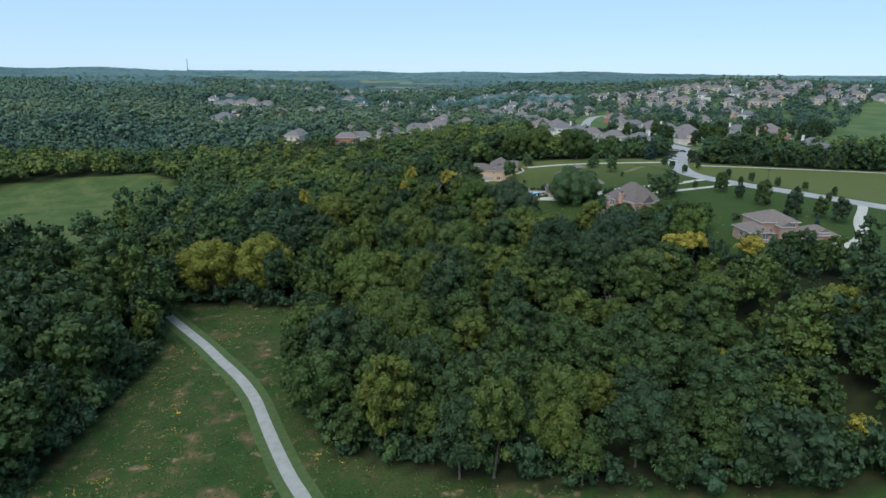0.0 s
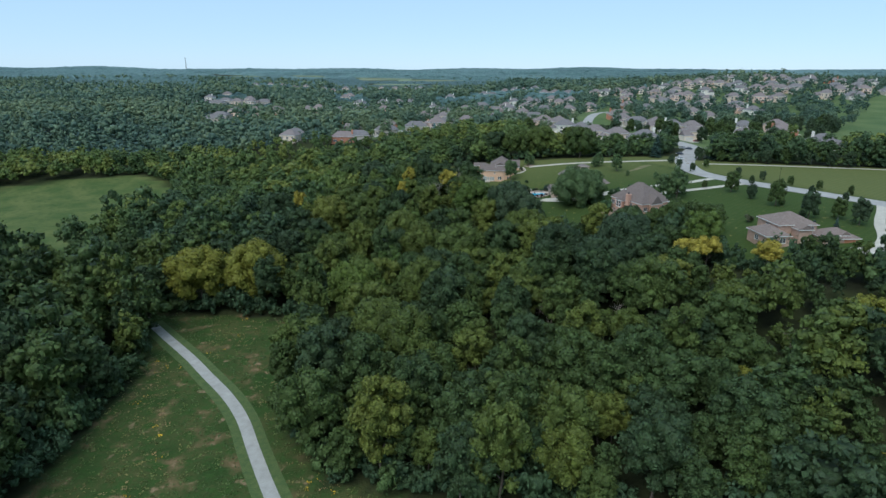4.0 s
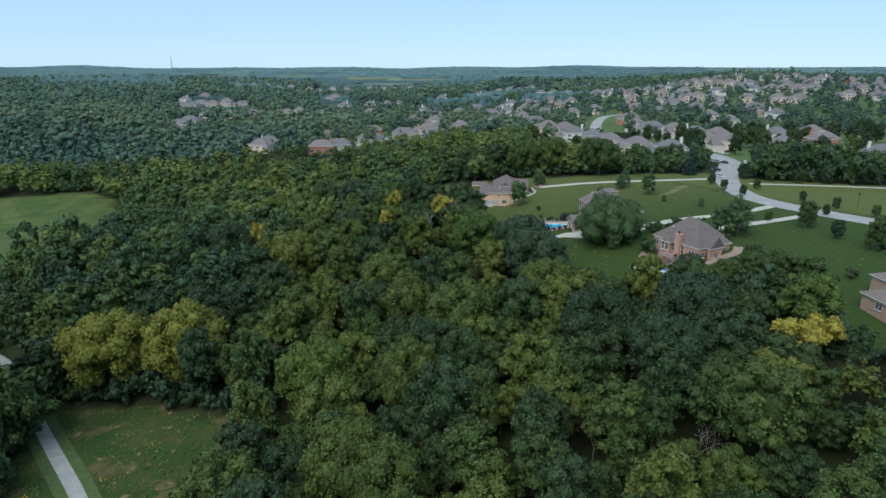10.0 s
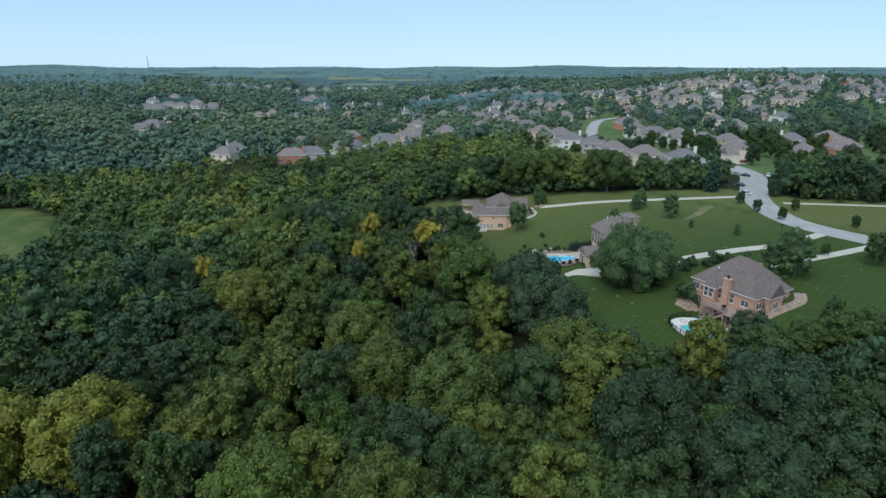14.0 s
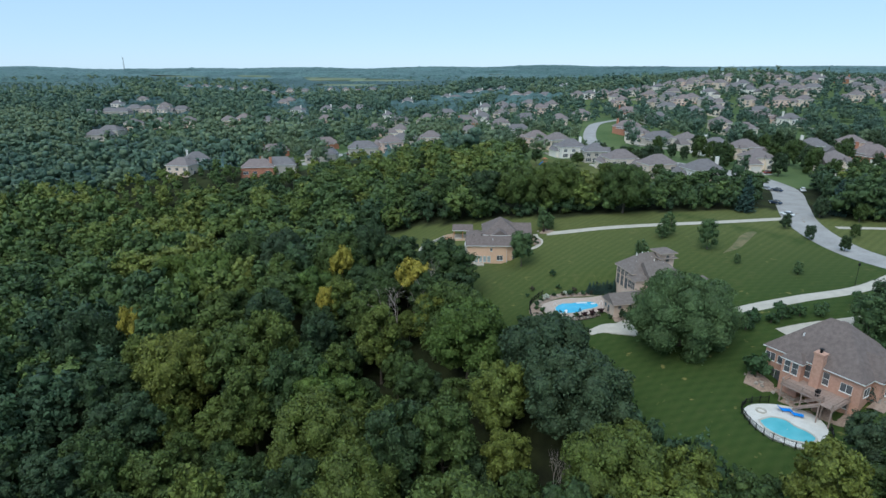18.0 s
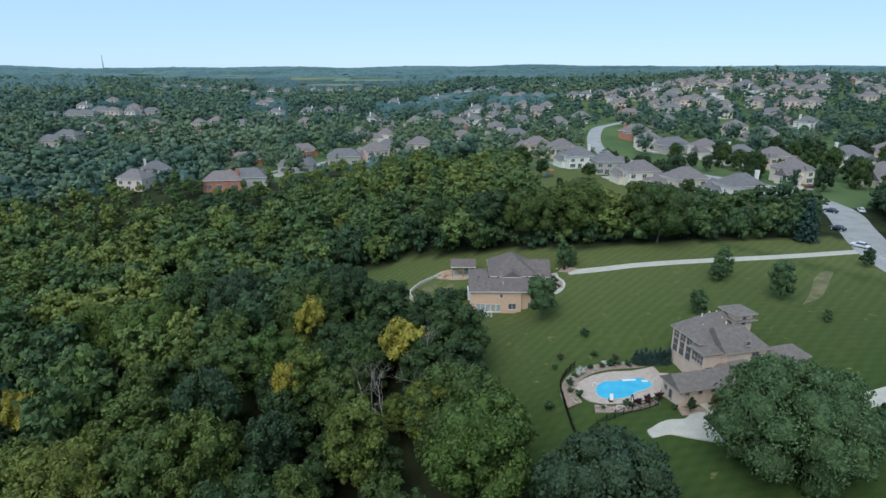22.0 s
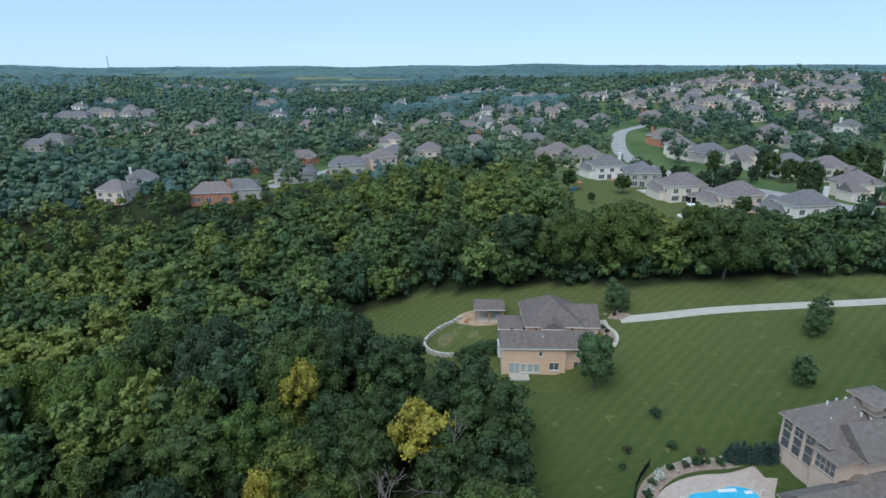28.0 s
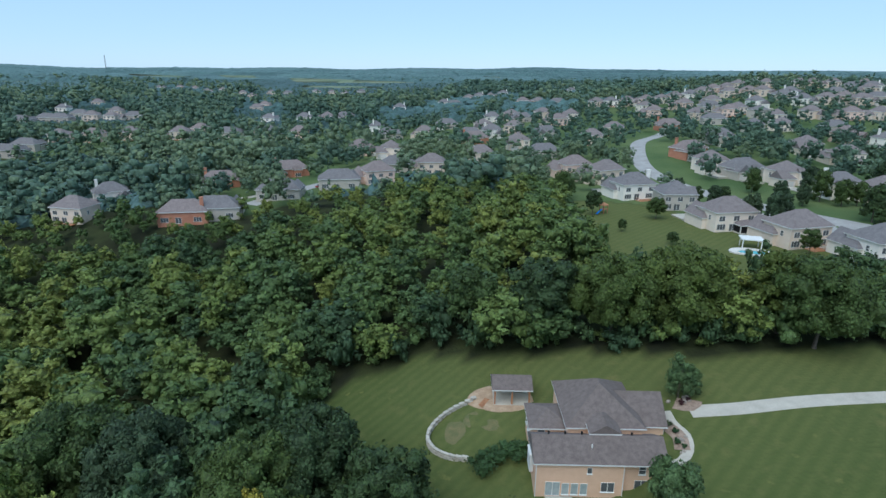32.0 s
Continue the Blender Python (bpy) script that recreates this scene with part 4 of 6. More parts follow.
def village_house(kind, wall, rf, label):
    """A suburban house: two or three blocks under hipped and gabled roofs, garage, windows, chimney. Its front faces -y."""
    o = thing("house", Matrix.Identity(4), label, "house", "village houses")
    wm, rm = VILLAGE_WALLS[wall], ROOFS[rf]
    tall = (6.2, 4.6, 6.0, 6.3)[kind]
    a = ((-7, 7, -4.5, 5.5), (-9, 9, -4.5, 5), (-6, 6, -5, 6), (-7.5, 6, -4, 6))[kind]
    b = ((1.5, 8.5, -8.5, 1), (-9.5, -3, -8, 0), (-9, -2, -8, -1), (2, 9.5, -7.5, 2))[kind]
    c = ((-6, -2, -6.2, -4), (1, 5, -6, -4), (1, 5, -6.5, -4), (-6, -2, -5.6, -3.5))[kind]
    walls(o, a, -1.5, tall, wm)
    roof(o, a, tall, 4.0, "", None, 0.5, rm)
    walls(o, b, -1.5, 3.5, wm, "wall", "-", 3.3)
    roof(o, b, 3.5, 3.4, "-", None, 0.4, rm)
    walls(o, c, -1.5, tall - 0.3, wm, "wall", "-", 1.8)
    roof(o, c, tall - 0.3, 1.9, "-", None, 0.3, rm)
    on_wall(o, GARAGE, "garage_door", b, "s", 0.5, 0.1)
    part("garage_apron", boxes((b[0] + 0.6, b[1] - 0.6, b[2] - 9.0, b[2] - 0.02, -1.6, 0.1)), M_CONC, o, "pale concrete apron before the garage")
    on_wall(o, W_WIDE, "window", c, "s", 0.5, 0.8)
    if tall > 5:
        on_wall(o, W_PAIR, "window", c, "s", 0.5, 3.4)
        for u in (0.15, 0.5, 0.85):
            on_wall(o, W_PAIR, "window", a, "n", u, 3.5)
        on_wall(o, W_SMALL, "window", a, "w", 0.35, 3.4)
        on_wall(o, W_SMALL, "window", a, "e", 0.7, 3.4)
    for u in (0.15, 0.42, 0.8):
        on_wall(o, W_PATIO if u == 0.42 else W_WIDE, "window", a, "n", u, 0.3 if u == 0.42 else 0.8)
    on_wall(o, W_PAIR, "window", a, "w", 0.6, 0.9)
    on_wall(o, W_SMALL, "window", a, "e", 0.4, 0.9)
    if wall == 4 or label.startswith("white"):
        part("chimney", boxes((a[0] + 1.5, a[0] + 2.7, 2.0, 3.0, tall - 1, tall + 5.0), (a[0] + 1.4, a[0] + 2.8, 1.9, 3.1, tall + 4.8, tall + 5.05)), wm, o)
    if "porch" in label:
        part("porch_screen", boxes((-5.4, 0.4, a[3], a[3] + 3.2, -1.0, 2.7)), M_DARK, o, "dark insect screens of a porch")
        for x in (-5.45, -2.5, 0.45):
            part("porch_post", boxes((x - 0.12, x + 0.12, a[3] + 3.05, a[3] + 3.29, -1.2, 2.75)), M_TRIM, o)
        roof(o, (-5.6, 0.6, a[3] - 1, a[3] + 3.3), 2.75, 1.3, "", None, 0.3, rm)
    elif kind in (0, 3):
        bm = boxes((-4.5, 1.5, a[3], a[3] + 3.4, 0.0, 0.18), (-4.5, 1.5, a[3] + 3.3, a[3] + 3.4, 1.0, 1.1), (-4.5, -4.4, a[3], a[3] + 3.4, 1.0, 1.1), (1.4, 1.5, a[3], a[3] + 3.4, 1.0, 1.1))
        for i in range(13):
            box(bm, -4.48 + 0.49 * i, -4.42 + 0.49 * i, a[3] + 3.32, a[3] + 3.38, -1.2 if i % 4 == 0 else 0.18, 1.0)
        part("rear_deck", bm, M_WOOD, o, "cedar deck with railing")
    return o


HOUSE_KINDS = [(0, 0, 0, "beige two-storey house with taupe shingle roof"), (1, 1, 1, "low grey house with broad hipped roof"), (2, 2, 0, "cream two-storey house with gabled garage"), (3, 5, 2, "rose-beige two-storey house with brown roof"),
               (0, 3, 1, "white-sided two-storey house with grey roof"), (1, 4, 2, "low red-brick house with brown shingle roof"), (3, 0, 0, "beige two-storey house with a wide garage"), (2, 1, 1, "grey two-storey house with steep roof"),
               (0, 2, 0, "cream two-storey house with a dark screened porch")]
HOUSES = []


def place_house(k, x, y, turn, s=1.0):
    if len(HOUSES) <= k or HOUSES[k] is None:
        while len(HOUSES) <= k:
            HOUSES.append(None)
        HOUSES[k] = village_house(*HOUSE_KINDS[k])
        HOUSES[k].matrix_basis = pose(*at(x, y), 0, 0, turn)
        return HOUSES[k]
    return copy_thing(HOUSES[k], pose(*at(x, y), 0, 0, turn))


# houses street by street: kind, place, turn
NEAR_STREET = [(4, 93, 468, 190), (7, 101, 449, 175), (8, 104, 420, 185), (0, 114, 401, 190), (4, 127, 385, 185), (3, 84, 519, 190), (6, 93, 502, 200), (5, 157, 550, 20), (2, 152, 518, 10), (1, 160, 505, 15), (2, 170, 488, 10), (4, 173, 460, 5), (6, 184, 449, 0), (8, 227, 526, 180), (3, 283, 596, 10), (4, 291, 574, 20), (2, 226, 554, 0), (1, 192, 586, 5), (0, 158, 664, 150), (6, 124, 613, 160), (5, 207, 682, 0)]
MID_STREET = [(0, 48, 572, 185), (2, 80, 623, 10), (5, 56, 657, 10), (1, 84, 575, 190), (1, -3, 697, 190), (6, 22, 691, 170), (1, 56, 682, 0), (2, 73, 728, 20), (4, 73, 685, 0), (0, 94, 707, 160), (1, 111, 675, 10), (4, 89, 782, 0), (2, 111, 803, 20), (1, 116, 782, 0), (0, 140, 800, 10), (3, 138, 744, 200), (2, 160, 777, 0), (3, -20, 619, 15), (2, -2, 610, 0), (6, 18, 542, 175), (3, -9, 521, 200), (1, 2, 551, 190), (1, -25, 513, 185), (1, 45, 752, 0), (4, -14, 734, 90)]
WEST_STREET = [(5, -80, 473, 185), (1, -69, 476, 185), (5, -84, 536, 10), (5, -54, 554, 20), (4, -131, 525, 30), (6, -125, 483, 165), (1, -49, 499, 180)]
RIDGE_ROW = [(1, -253, 654, 170), (1, -252, 675, 170), (6, -247, 708, 165), (3, -225, 712, 175), (0, -201, 720, 170), (6, -165, 720, 180), (3, -155, 739, 170), (1, -128, 723, 175), (1, -102, 733, 170), (3, -73, 709, 180), (4, -116, 819, 160), (4, -85, 825, 180), (2, -64, 833, 10), (1, -48, 847, 0)]
WEST_VALLEY = [(0, -384, 1062, 190), (4, -375, 962, 170), (6, -297, 915, 180), (1, -328, 903, 170), (1, -262, 875, 180), (1, -337, 858, 180), (1, -349, 838, 170), (6, -299, 866, 180), (1, -324, 857, 180), (2, -277, 860, 170)]
FAR_CLUSTER = [(1, -506, 1610, 180), (0, -467, 1617, 170), (3, -430, 1594, 190), (2, -377, 1506, 180), (6, -362, 1564, 170), (0, -294, 1453, 180), (3, -247, 1325, 170), (6, -247, 1489, 190), (1, -214, 1492, 180), (2, -162, 1528, 170), (0, -124, 1479, 180), (6, -95, 1429, 170), (1, -66, 1498, 190), (0, -159, 960, 180), (3, -160, 1009, 170), (4, 7, 933, 180)]
WHITE_ROW = [(4, 63, 1000, 170), (0, 109, 1113, 190), (4, 132, 1169, 180), (2, 148, 1155, 170), (4, 181, 1233, 190), (1, 76, 993, 180), (0, 156, 963, 170), (6, 168, 939, 190), (1, 188, 925, 180), (4, 298, 1241, 170), (0, 397, 1400, 190), (2, 547, 1604, 180)]
LONG_ROW = [(0, 214, 866, 10), (4, 226, 858, 170), (6, 241, 848, 0), (3, 257, 844, 200), (2, 272, 840, 180), (0, 289, 846, 180), (4, 306, 847, 10), (6, 328, 863, 0), (3, 349, 880, 0), (2, 369, 890, 0), (0, 398, 918, 180), (4, 418, 922, 190), (6, 424, 907, 170)]
HILL_HOUSES = [(0, 446, 880, 0), (3, 459, 874, 10), (6, 476, 870, 190), (1, 467, 829, 190), (4, 478, 816, 170), (0, 342, 836, 170), (3, 359, 830, 10), (6, 369, 822, 0), (1, 368, 790, 170), (4, 382, 800, 10), (0, 382, 750, 0), (3, 398, 751, 200), (6, 402, 736, 170), (1, 428, 748, 170), (4, 362, 752, 10)]
SLOPE_HOUSES = [(0, 251, 724, 10), (1, 251, 697, 170), (3, 280, 729, 170), (6, 291, 736, 200), (7, 297, 713, 200), (2, 296, 688, 170), (0, 327, 692, 0), (1, 304, 636, 190), (3, 348, 678, 170), (6, 366, 672, 200), (7, 254, 650, 180), (2, 275, 650, 190), (0, 404, 734, 10), (1, 285, 768, 10)]
EAST_HOUSES = [(2, 200, 404, 5), (5, 242, 433, 10), (4, 226, 362, 10), (2, 170, 416, 5), (4, 222, 450, 0), (3, 252, 459, 10)]


def houses():
    spots = []
    for row in (EAST_HOUSES, NEAR_STREET, MID_STREET, WEST_STREET, RIDGE_ROW, WEST_VALLEY, FAR_CLUSTER, WHITE_ROW, LONG_ROW, HILL_HOUSES, SLOPE_HOUSES):
        for k, x, y, t in row:
            place_house(k, x, y, t)
            spots.append((x, y))
    # gardens behind the ridge, filled in between the streets that can be made out
    rng = random.Random(11)
    for x0, x1, y0, y1, step in ((230, 520, 680, 800, 31), (420, 640, 800, 900, 33), (40, 130, 700, 800, 36)):
        y = y0
        while y < y1:
            x = x0 + rng.uniform(0, 12)
            while x < x1:
                px, py = x + rng.uniform(-4, 4), y + rng.uniform(-6, 6)
                if all((px - a) ** 2 + (py - b) ** 2 > 25**2 for a, b in spots) and rng.random() < 0.6:
                    place_house(rng.randrange(8), px, py, rng.choice((0, 10, 180, 190)) + rng.uniform(-12, 12))
                    spots.append((px, py))
                x += step
            y += step + 6
    return spots


SPOTS = houses()


def village_trees():
    """Garden and street trees among the houses."""
    x, y, rng = scatter(9, -330, 800, 370, 1450, 12.5)
    ok = inside(VILLAGE, x, y) & ~inside(GREEN, x, y) & (np.abs(x) < 0.84 * (y - 150) + 40) & (rng.random(len(x)) < np.where(x < 40, 0.92, 0.80))
    for hx, hy in SPOTS:
        ok &= (x - hx) ** 2 + (y + 2 - hy) ** 2 > 11.5**2
    for line in (STREET, [(150, 404), (143, 402), (136, 412), (134, 424), (122, 436), (112, 437)], [(-60, 490), (-42, 514), (-19, 543), (-4, 582), (4, 640), (40, 690)]):
        for q in catmull(line, 3.0):
            ok &= (x - q[0]) ** 2 + (y - q[1]) ** 2 > 90
    x, y = x[ok], y[ok]
    s = np.where(y < 600, rng.uniform(0.50, 1.0, len(x)), rng.uniform(0.5, 0.95, len(x))) * np.where(x < 30, 1.2, 1.0)
    near = (y < 480) & (x > 40)
    mid = (y < 600) & ~near
    far = ~near & ~mid
    for a, b, c in zip(x[near], y[near], s[near]):
        k = int(rng.integers(0, 6))
        tree_thing("garden_tree", OVAL_TRUNK, OVAL_ME[k], float(a), float(b), 1.2 * float(c), float(rng.uniform(0, 360)), "rounded dark green garden tree among the houses", "village garden trees")
    garden = [crown(150 + i, 4.6, 0.6, 11.0, 260, 0.5, 14, 20, 1.0, 0.68, 0.0, 1, 0.18, 0.7) for i in range(4)]
    joined_woods("village_trees", garden, x[mid], y[mid], 1.2 * s[mid], rng, "garden and street trees among the houses", -0.1, None, M_MIDWOODS_HAZED)
    joined_woods("village_trees_beyond", TINY, x[far], y[far], s[far], rng, "garden trees among houses further off", -0.06, None, M_MIDWOODS_HAZED)

# ---- the peach house ----


def peach_house():
    o = thing("house", pose(19.2, 316.9, 29.6, 0, 0, -5.8), "peach stucco house with grey shingle roofs on the lawn", "house")
    front, main, garage, sun_room = (0, 18, 0, 6.6), (5.4, 16.4, 6, 18.5), (9.3, 20.4, 8.2, 16.6), (0.2, 6, 7.4, 13.5)
    walls(o, (0, 12.4, 0, 6.6), -1, 5.6, M_PEACH, "front_wall")
    walls(o, (12.4, 17.8, 0.7, 6.6), -1, 5.6, M_PEACH, "front_wall")
    walls(o, front, 5.4, 5.6, M_PEACH, "gable_wall", "-+", 2.1)
    roof(o, front, 5.6, 2.2, "-+")
    walls(o, main, -1, 7.4, M_PEACH, "main_wall")
    roof(o, main, 7.4, 4.1)
    walls(o, garage, -1, 6.3, M_PEACH, "garage_wall", "+", 3.3)
    roof(o, garage, 6.3, 3.4, "+")
    walls(o, sun_room, -1, 6.2, M_PEACH, "sun_room_wall")
    roof(o, sun_room, 6.2, 1.4)
    cross = (8.2, 12.4, 3.7, 9)
    walls(o, cross, 5, 7.9, M_PEACH, "gable_wall", "-", 1.3)
    roof(o, cross, 7.9, 1.4, "-", None, 0.25)
    on_wall(o, window_mesh("glazed_door", 1.9, 2.1, [M_TRIM, M_CURTAIN], 1, 0), "patio_door", front, "s", 2.45 / 18, 0.15)
    for x in (4.25, 5.55, 6.85):
        on_wall(o, W_TALLP, "window", front, "s", x / 18, 0.35)
    on_wall(o, W_PAIR, "window", front, "s", 10.2 / 18, 0.9)
    on_wall(o, W_SMALLP, "window", front, "s", 7.5 / 18, 3.9)
    on_wall(o, W_SMALL, "window", (12.4, 17.8, 0.7, 7.6), "s", 0.5, 3.4)
    on_wall(o, W_PAIR, "window", (12.4, 17.8, 0.7, 7.6), "s", 0.5, 0.8)
    on_wall(o, W_PAIR, "window", front, "w", 0.5, 3.5)
    for u in (0.2, 0.5, 0.8):
        on_wall(o, W_TALL, "window", sun_room, "w", u, 3.6)
    on_wall(o, W_TALL, "window", sun_room, "s", 0.25, 3.4)
    for u in (0.3, 0.7):
        on_wall(o, GARAGE, "garage_door", garage, "e", u, 3.2)
    bm = boxes((-0.6, -0.05, 2.2, 4.6, 2.2, 5.0))
    hip_roof(bm, -0.6, 0.2, 2.2, 4.6, 5.0, 0.5, 0.1, 0.1)
    part("bay_window", bm, [M_TRIM, M_TRIM], o, "white bay window on the side wall")
    for i in range(6):
        part("roof_vent", boxes((2 + 2.4 * i, 2.25 + 2.4 * i, 3.75, 4.0, 7.5, 7.95)), M_DARK, o)
    part("vent_pipe", boxes((7.9, 8.05, 1.6, 1.75, 6.4, 7.4)), M_TRIM, o)
    for x, y in ((0.03, -0.08), (12.3, -0.08), (17.7, 0.62)):
        part("downpipe", boxes((x - 0.05, x + 0.05, y, y + 0.1, -0.3, 5.4)), M_TRIM, o)
    o2 = new("patio", slab_mesh("patio", [(20.6, 316.6), (24.4, 316.2), (24.2, 314.0), (20.4, 314.3)], M_CONC, 0.3, 0.6, 29.3))
    tagged(o2, "small concrete patio before the glazed doors", "patio", kind="structure")


W_TALLP = window_mesh("window_tall_plain", 0.85, 1.7, [M_TRIM, M_CURTAIN], 0, 0)
W_SMALLP = window_mesh("window_small_plain", 0.5, 0.8, [M_TRIM, M_GLASS], 0, 0)
peach_house()


def gazebo():
    z = float(land(20.2, 340))
    o = thing("gazebo", pose(20.2, 340.0, z, 0, 0, -6), "open cedar gazebo with a grey shingle roof on bare soil", "gazebo")
    for x in (-3.0, 0, 3.0):
        for y in (-2.3, 2.3):
            part("post", boxes((x - 0.13, x + 0.13, y - 0.13, y + 0.13, -0.3, 2.9)), M_WOOD, o)
    for y in (-2.3, 2.3):
        part("beam", boxes((-3.3, 3.3, y - 0.1, y + 0.1, 2.75, 3.05)), M_TRIM, o)
    bm = bmesh.new()
    hip_roof(bm, -3.2, 3.2, -2.4, 2.4, 3.1, 1.5, 0.35, 0.2, "-+")
    part("roof", bm, [M_ROOF, M_TRIM], o)
    part("floor_slab", boxes((-3.2, 3.2, -2.6, 2.6, -0.4, 0.12)), M_CONC, o)
    t = thing("timber_stack", pose(15.2, 338.6, float(land(15.2, 338.6)), 0, 0, 55), "loose sawn boards lying on bare soil", "timber")
    for i in range(4):
        part("board", boxes((-1.5 + 0.1 * i, 1.4, -0.4 + 0.25 * i, -0.2 + 0.25 * i, 0.02, 0.1)), M_WOOD, t)


gazebo()


def smooth_outline(pts, n=4):
    return [tuple(q) for q in catmull(list(pts) + [pts[0]], 0.6)[:-1]]


def blob_outline(cx, cy, rx, ry, n=22, wob=0.1, seed=0, turn=0.0):
    r = random.Random(seed)
    ph = [r.uniform(0, 6.28) for _ in range(3)]
    out = []
    for i in range(n):
        a = 2 * math.pi * i / n
        k = 1 + wob * (math.sin(2 * a + ph[0]) + 0.6 * math.sin(3 * a + ph[1]) + 0.4 * math.sin(5 * a + ph[2]))
        x, y = rx * k * math.cos(a), ry * k * math.sin(a)
        c, s = math.cos(radians(turn)), math.sin(radians(turn))
        out.append((cx + x * c - y * s, cy + x * s + y * c))
    return out


def draped(name, pts, mat, label, category, up=0.05):
    """A patch laid over the land: rings drawn in from its outline."""
    p = np.array(pts)
    c = p.mean(0)
    rings = [c + (p - c) * k for k in (1.01, 1.0, 0.9, 0.8, 0.7, 0.6, 0.5, 0.4, 0.3, 0.2, 0.1, 0.02)]
    v = np.concatenate([np.c_[r, land(r[:, 0], r[:, 1]) + (up if i else -0.15)] for i, r in enumerate(rings)])
    n = len(p)
    i = (np.arange(len(rings) - 1)[:, None] * n + np.arange(n)[None]).ravel()
    j = (np.arange(len(rings) - 1)[:, None] * n + (np.arange(n)[None] + 1) % n).ravel()
    me = mesh_arrays(name, v, np.stack([i, j, j + n, i + n], 1), [mat], None, False)
    return tagged(new(name, me), label, category, kind="structure")


draped("bare_soil_round_gazebo", blob_outline(19, 340, 6.0, 4.6, 26, 0.07, 1, -6), M_SOIL, "bare trampled soil round the gazebo", "soil")
draped("dry_patch", smooth_outline([(88.5, 295.0), (93, 299.2), (97, 303.6), (101, 308.2), (105.5, 311.5), (107.5, 310.6), (104.5, 307.4), (101.5, 304.2), (98.5, 301.2), (94.5, 297.6)]), surf("worn_grass", (0.088, 0.098, 0.032), (0.20, 0.16, 0.075), 2.6, 0.95, 0.3, fine=0.4), "worn bare patch on the grass slope", "soil", 0.04)
for k, (x, y, a, b) in enumerate(((9.5, 333.5, 1.6, 3.0), (15.5, 333.0, 1.6, 1.2), (12.5, 335.5, 1.4, 1.6))):
    M_DRY = surf("dry_grass", (0.10, 0.11, 0.04), (0.17, 0.14, 0.06), 1.2, 0.95, 0.2, fine=0.4)
    draped("dry_grass_patch", blob_outline(x, y, a, b, 18, 0.12, k + 4, -10), M_DRY, "dry brownish patch in the lawn", "grass", 0.03)


def ring_wall():
    """A low curved retaining wall of pale limestone blocks."""
    o = thing("retaining_wall", Matrix.Identity(4), "low curved retaining wall of pale limestone blocks", "stone wall")
    arc = catmull([(13.5, 340.0), (11.0, 339.4), (8.2, 338.0), (5.8, 335.6), (4.9, 333.0), (5.6, 330.4), (7.6, 328.2), (10.0, 326.8), (11.6, 326.2)], 0.5)
    rng = random.Random(3)
    s = np.r_[0, np.cumsum(np.linalg.norm(np.diff(arc, axis=0), axis=1))]
    me = [bpy.data.meshes.new("block") for _ in range(4)]
    for m in me:
        bm = bmesh.new()
        box(bm, -0.52, 0.52, -0.28, 0.28, 0, 0.42)
        for v in bm.verts:
            v.co += Vector((rng.uniform(-0.05, 0.05), rng.uniform(-0.05, 0.05), rng.uniform(-0.03, 0.03)))
        bmesh.ops.bevel(bm, geom=bm.edges[:], offset=0.05, segments=1, affect="EDGES")
        bmesh.ops.recalc_face_normals(bm, faces=bm.faces)
        bm.to_mesh(m)
        bm.free()
        m.materials.append(M_STONE)
    for row in range(3):
        d = 0.55 * (row % 2)
        while d < s[-1] - 0.5:
            x, y = np.interp(d, s, arc[:, 0]), np.interp(d, s, arc[:, 1])
            x2, y2 = np.interp(d + 0.3, s, arc[:, 0]), np.interp(d + 0.3, s, arc[:, 1])
            top = float(land(x, y)) + 1.0 - 0.6 * abs(d / s[-1] - 0.6)
            link("block", me[rng.randrange(4)], o, "", pose(float(x), float(y), top - 0.45 * (3 - row) + 0.1, 0, 0, math.degrees(math.atan2(y2 - y, x2 - x))))
            d += 1.1


ring_wall()
paving("front_walk", [(43, 328), (42.8, 325), (43.4, 322), (42.4, 319), (40.2, 317.0), (38, 317.2)], 1.5, M_CONC, "curved concrete garden walk", "path", step=0.8)

# ---- the tan stucco house and its pool ----


def arch_mesh(name, w, hgt, mats, depth=0.06):
    bm = bmesh.new()
    pts = [(-w / 2, 0), (w / 2, 0), (w / 2, hgt - w / 2)] + [(w / 2 * math.cos(a), hgt - w / 2 + w / 2 * math.sin(a)) for a in np.linspace(0, math.pi, 9)[1:-1]] + [(-w / 2, hgt - w / 2)]
    for k, y0, y1, mi in ((1.18, -depth, 0.02, 0), (1.0, -depth - 0.02, -depth + 0.0, 1)):
        a = [bm.verts.new((x * k, y0, z * (1 + (k - 1) * 0.3))) for x, z in pts]
        b = [bm.verts.new((x * k, y1, z * (1 + (k - 1) * 0.3))) for x, z in pts]
        bm.faces.new(a).material_index = mi
        bm.faces.new(b[::-1]).material_index = mi
        for i in range(len(pts)):
            j = (i + 1) % len(pts)
            bm.faces.new((a[i], b[i], b[j], a[j])).material_index = mi
    bmesh.ops.recalc_face_normals(bm, faces=bm.faces)
    me = bpy.data.meshes.new(name)
    bm.to_mesh(me)
    bm.free()
    for m in mats:
        me.materials.append(m)
    return me


W_ARCH = arch_mesh("arched_window", 0.8, 1.6, [M_TANTRIM, M_GLASS])
D_ARCH = arch_mesh("arched_doorway", 1.9, 3.0, [M_TANTRIM, M_DARK])
W_SQ = window_mesh("square_window", 0.7, 0.7, [M_TANTRIM, M_GLASS], 0, 0)


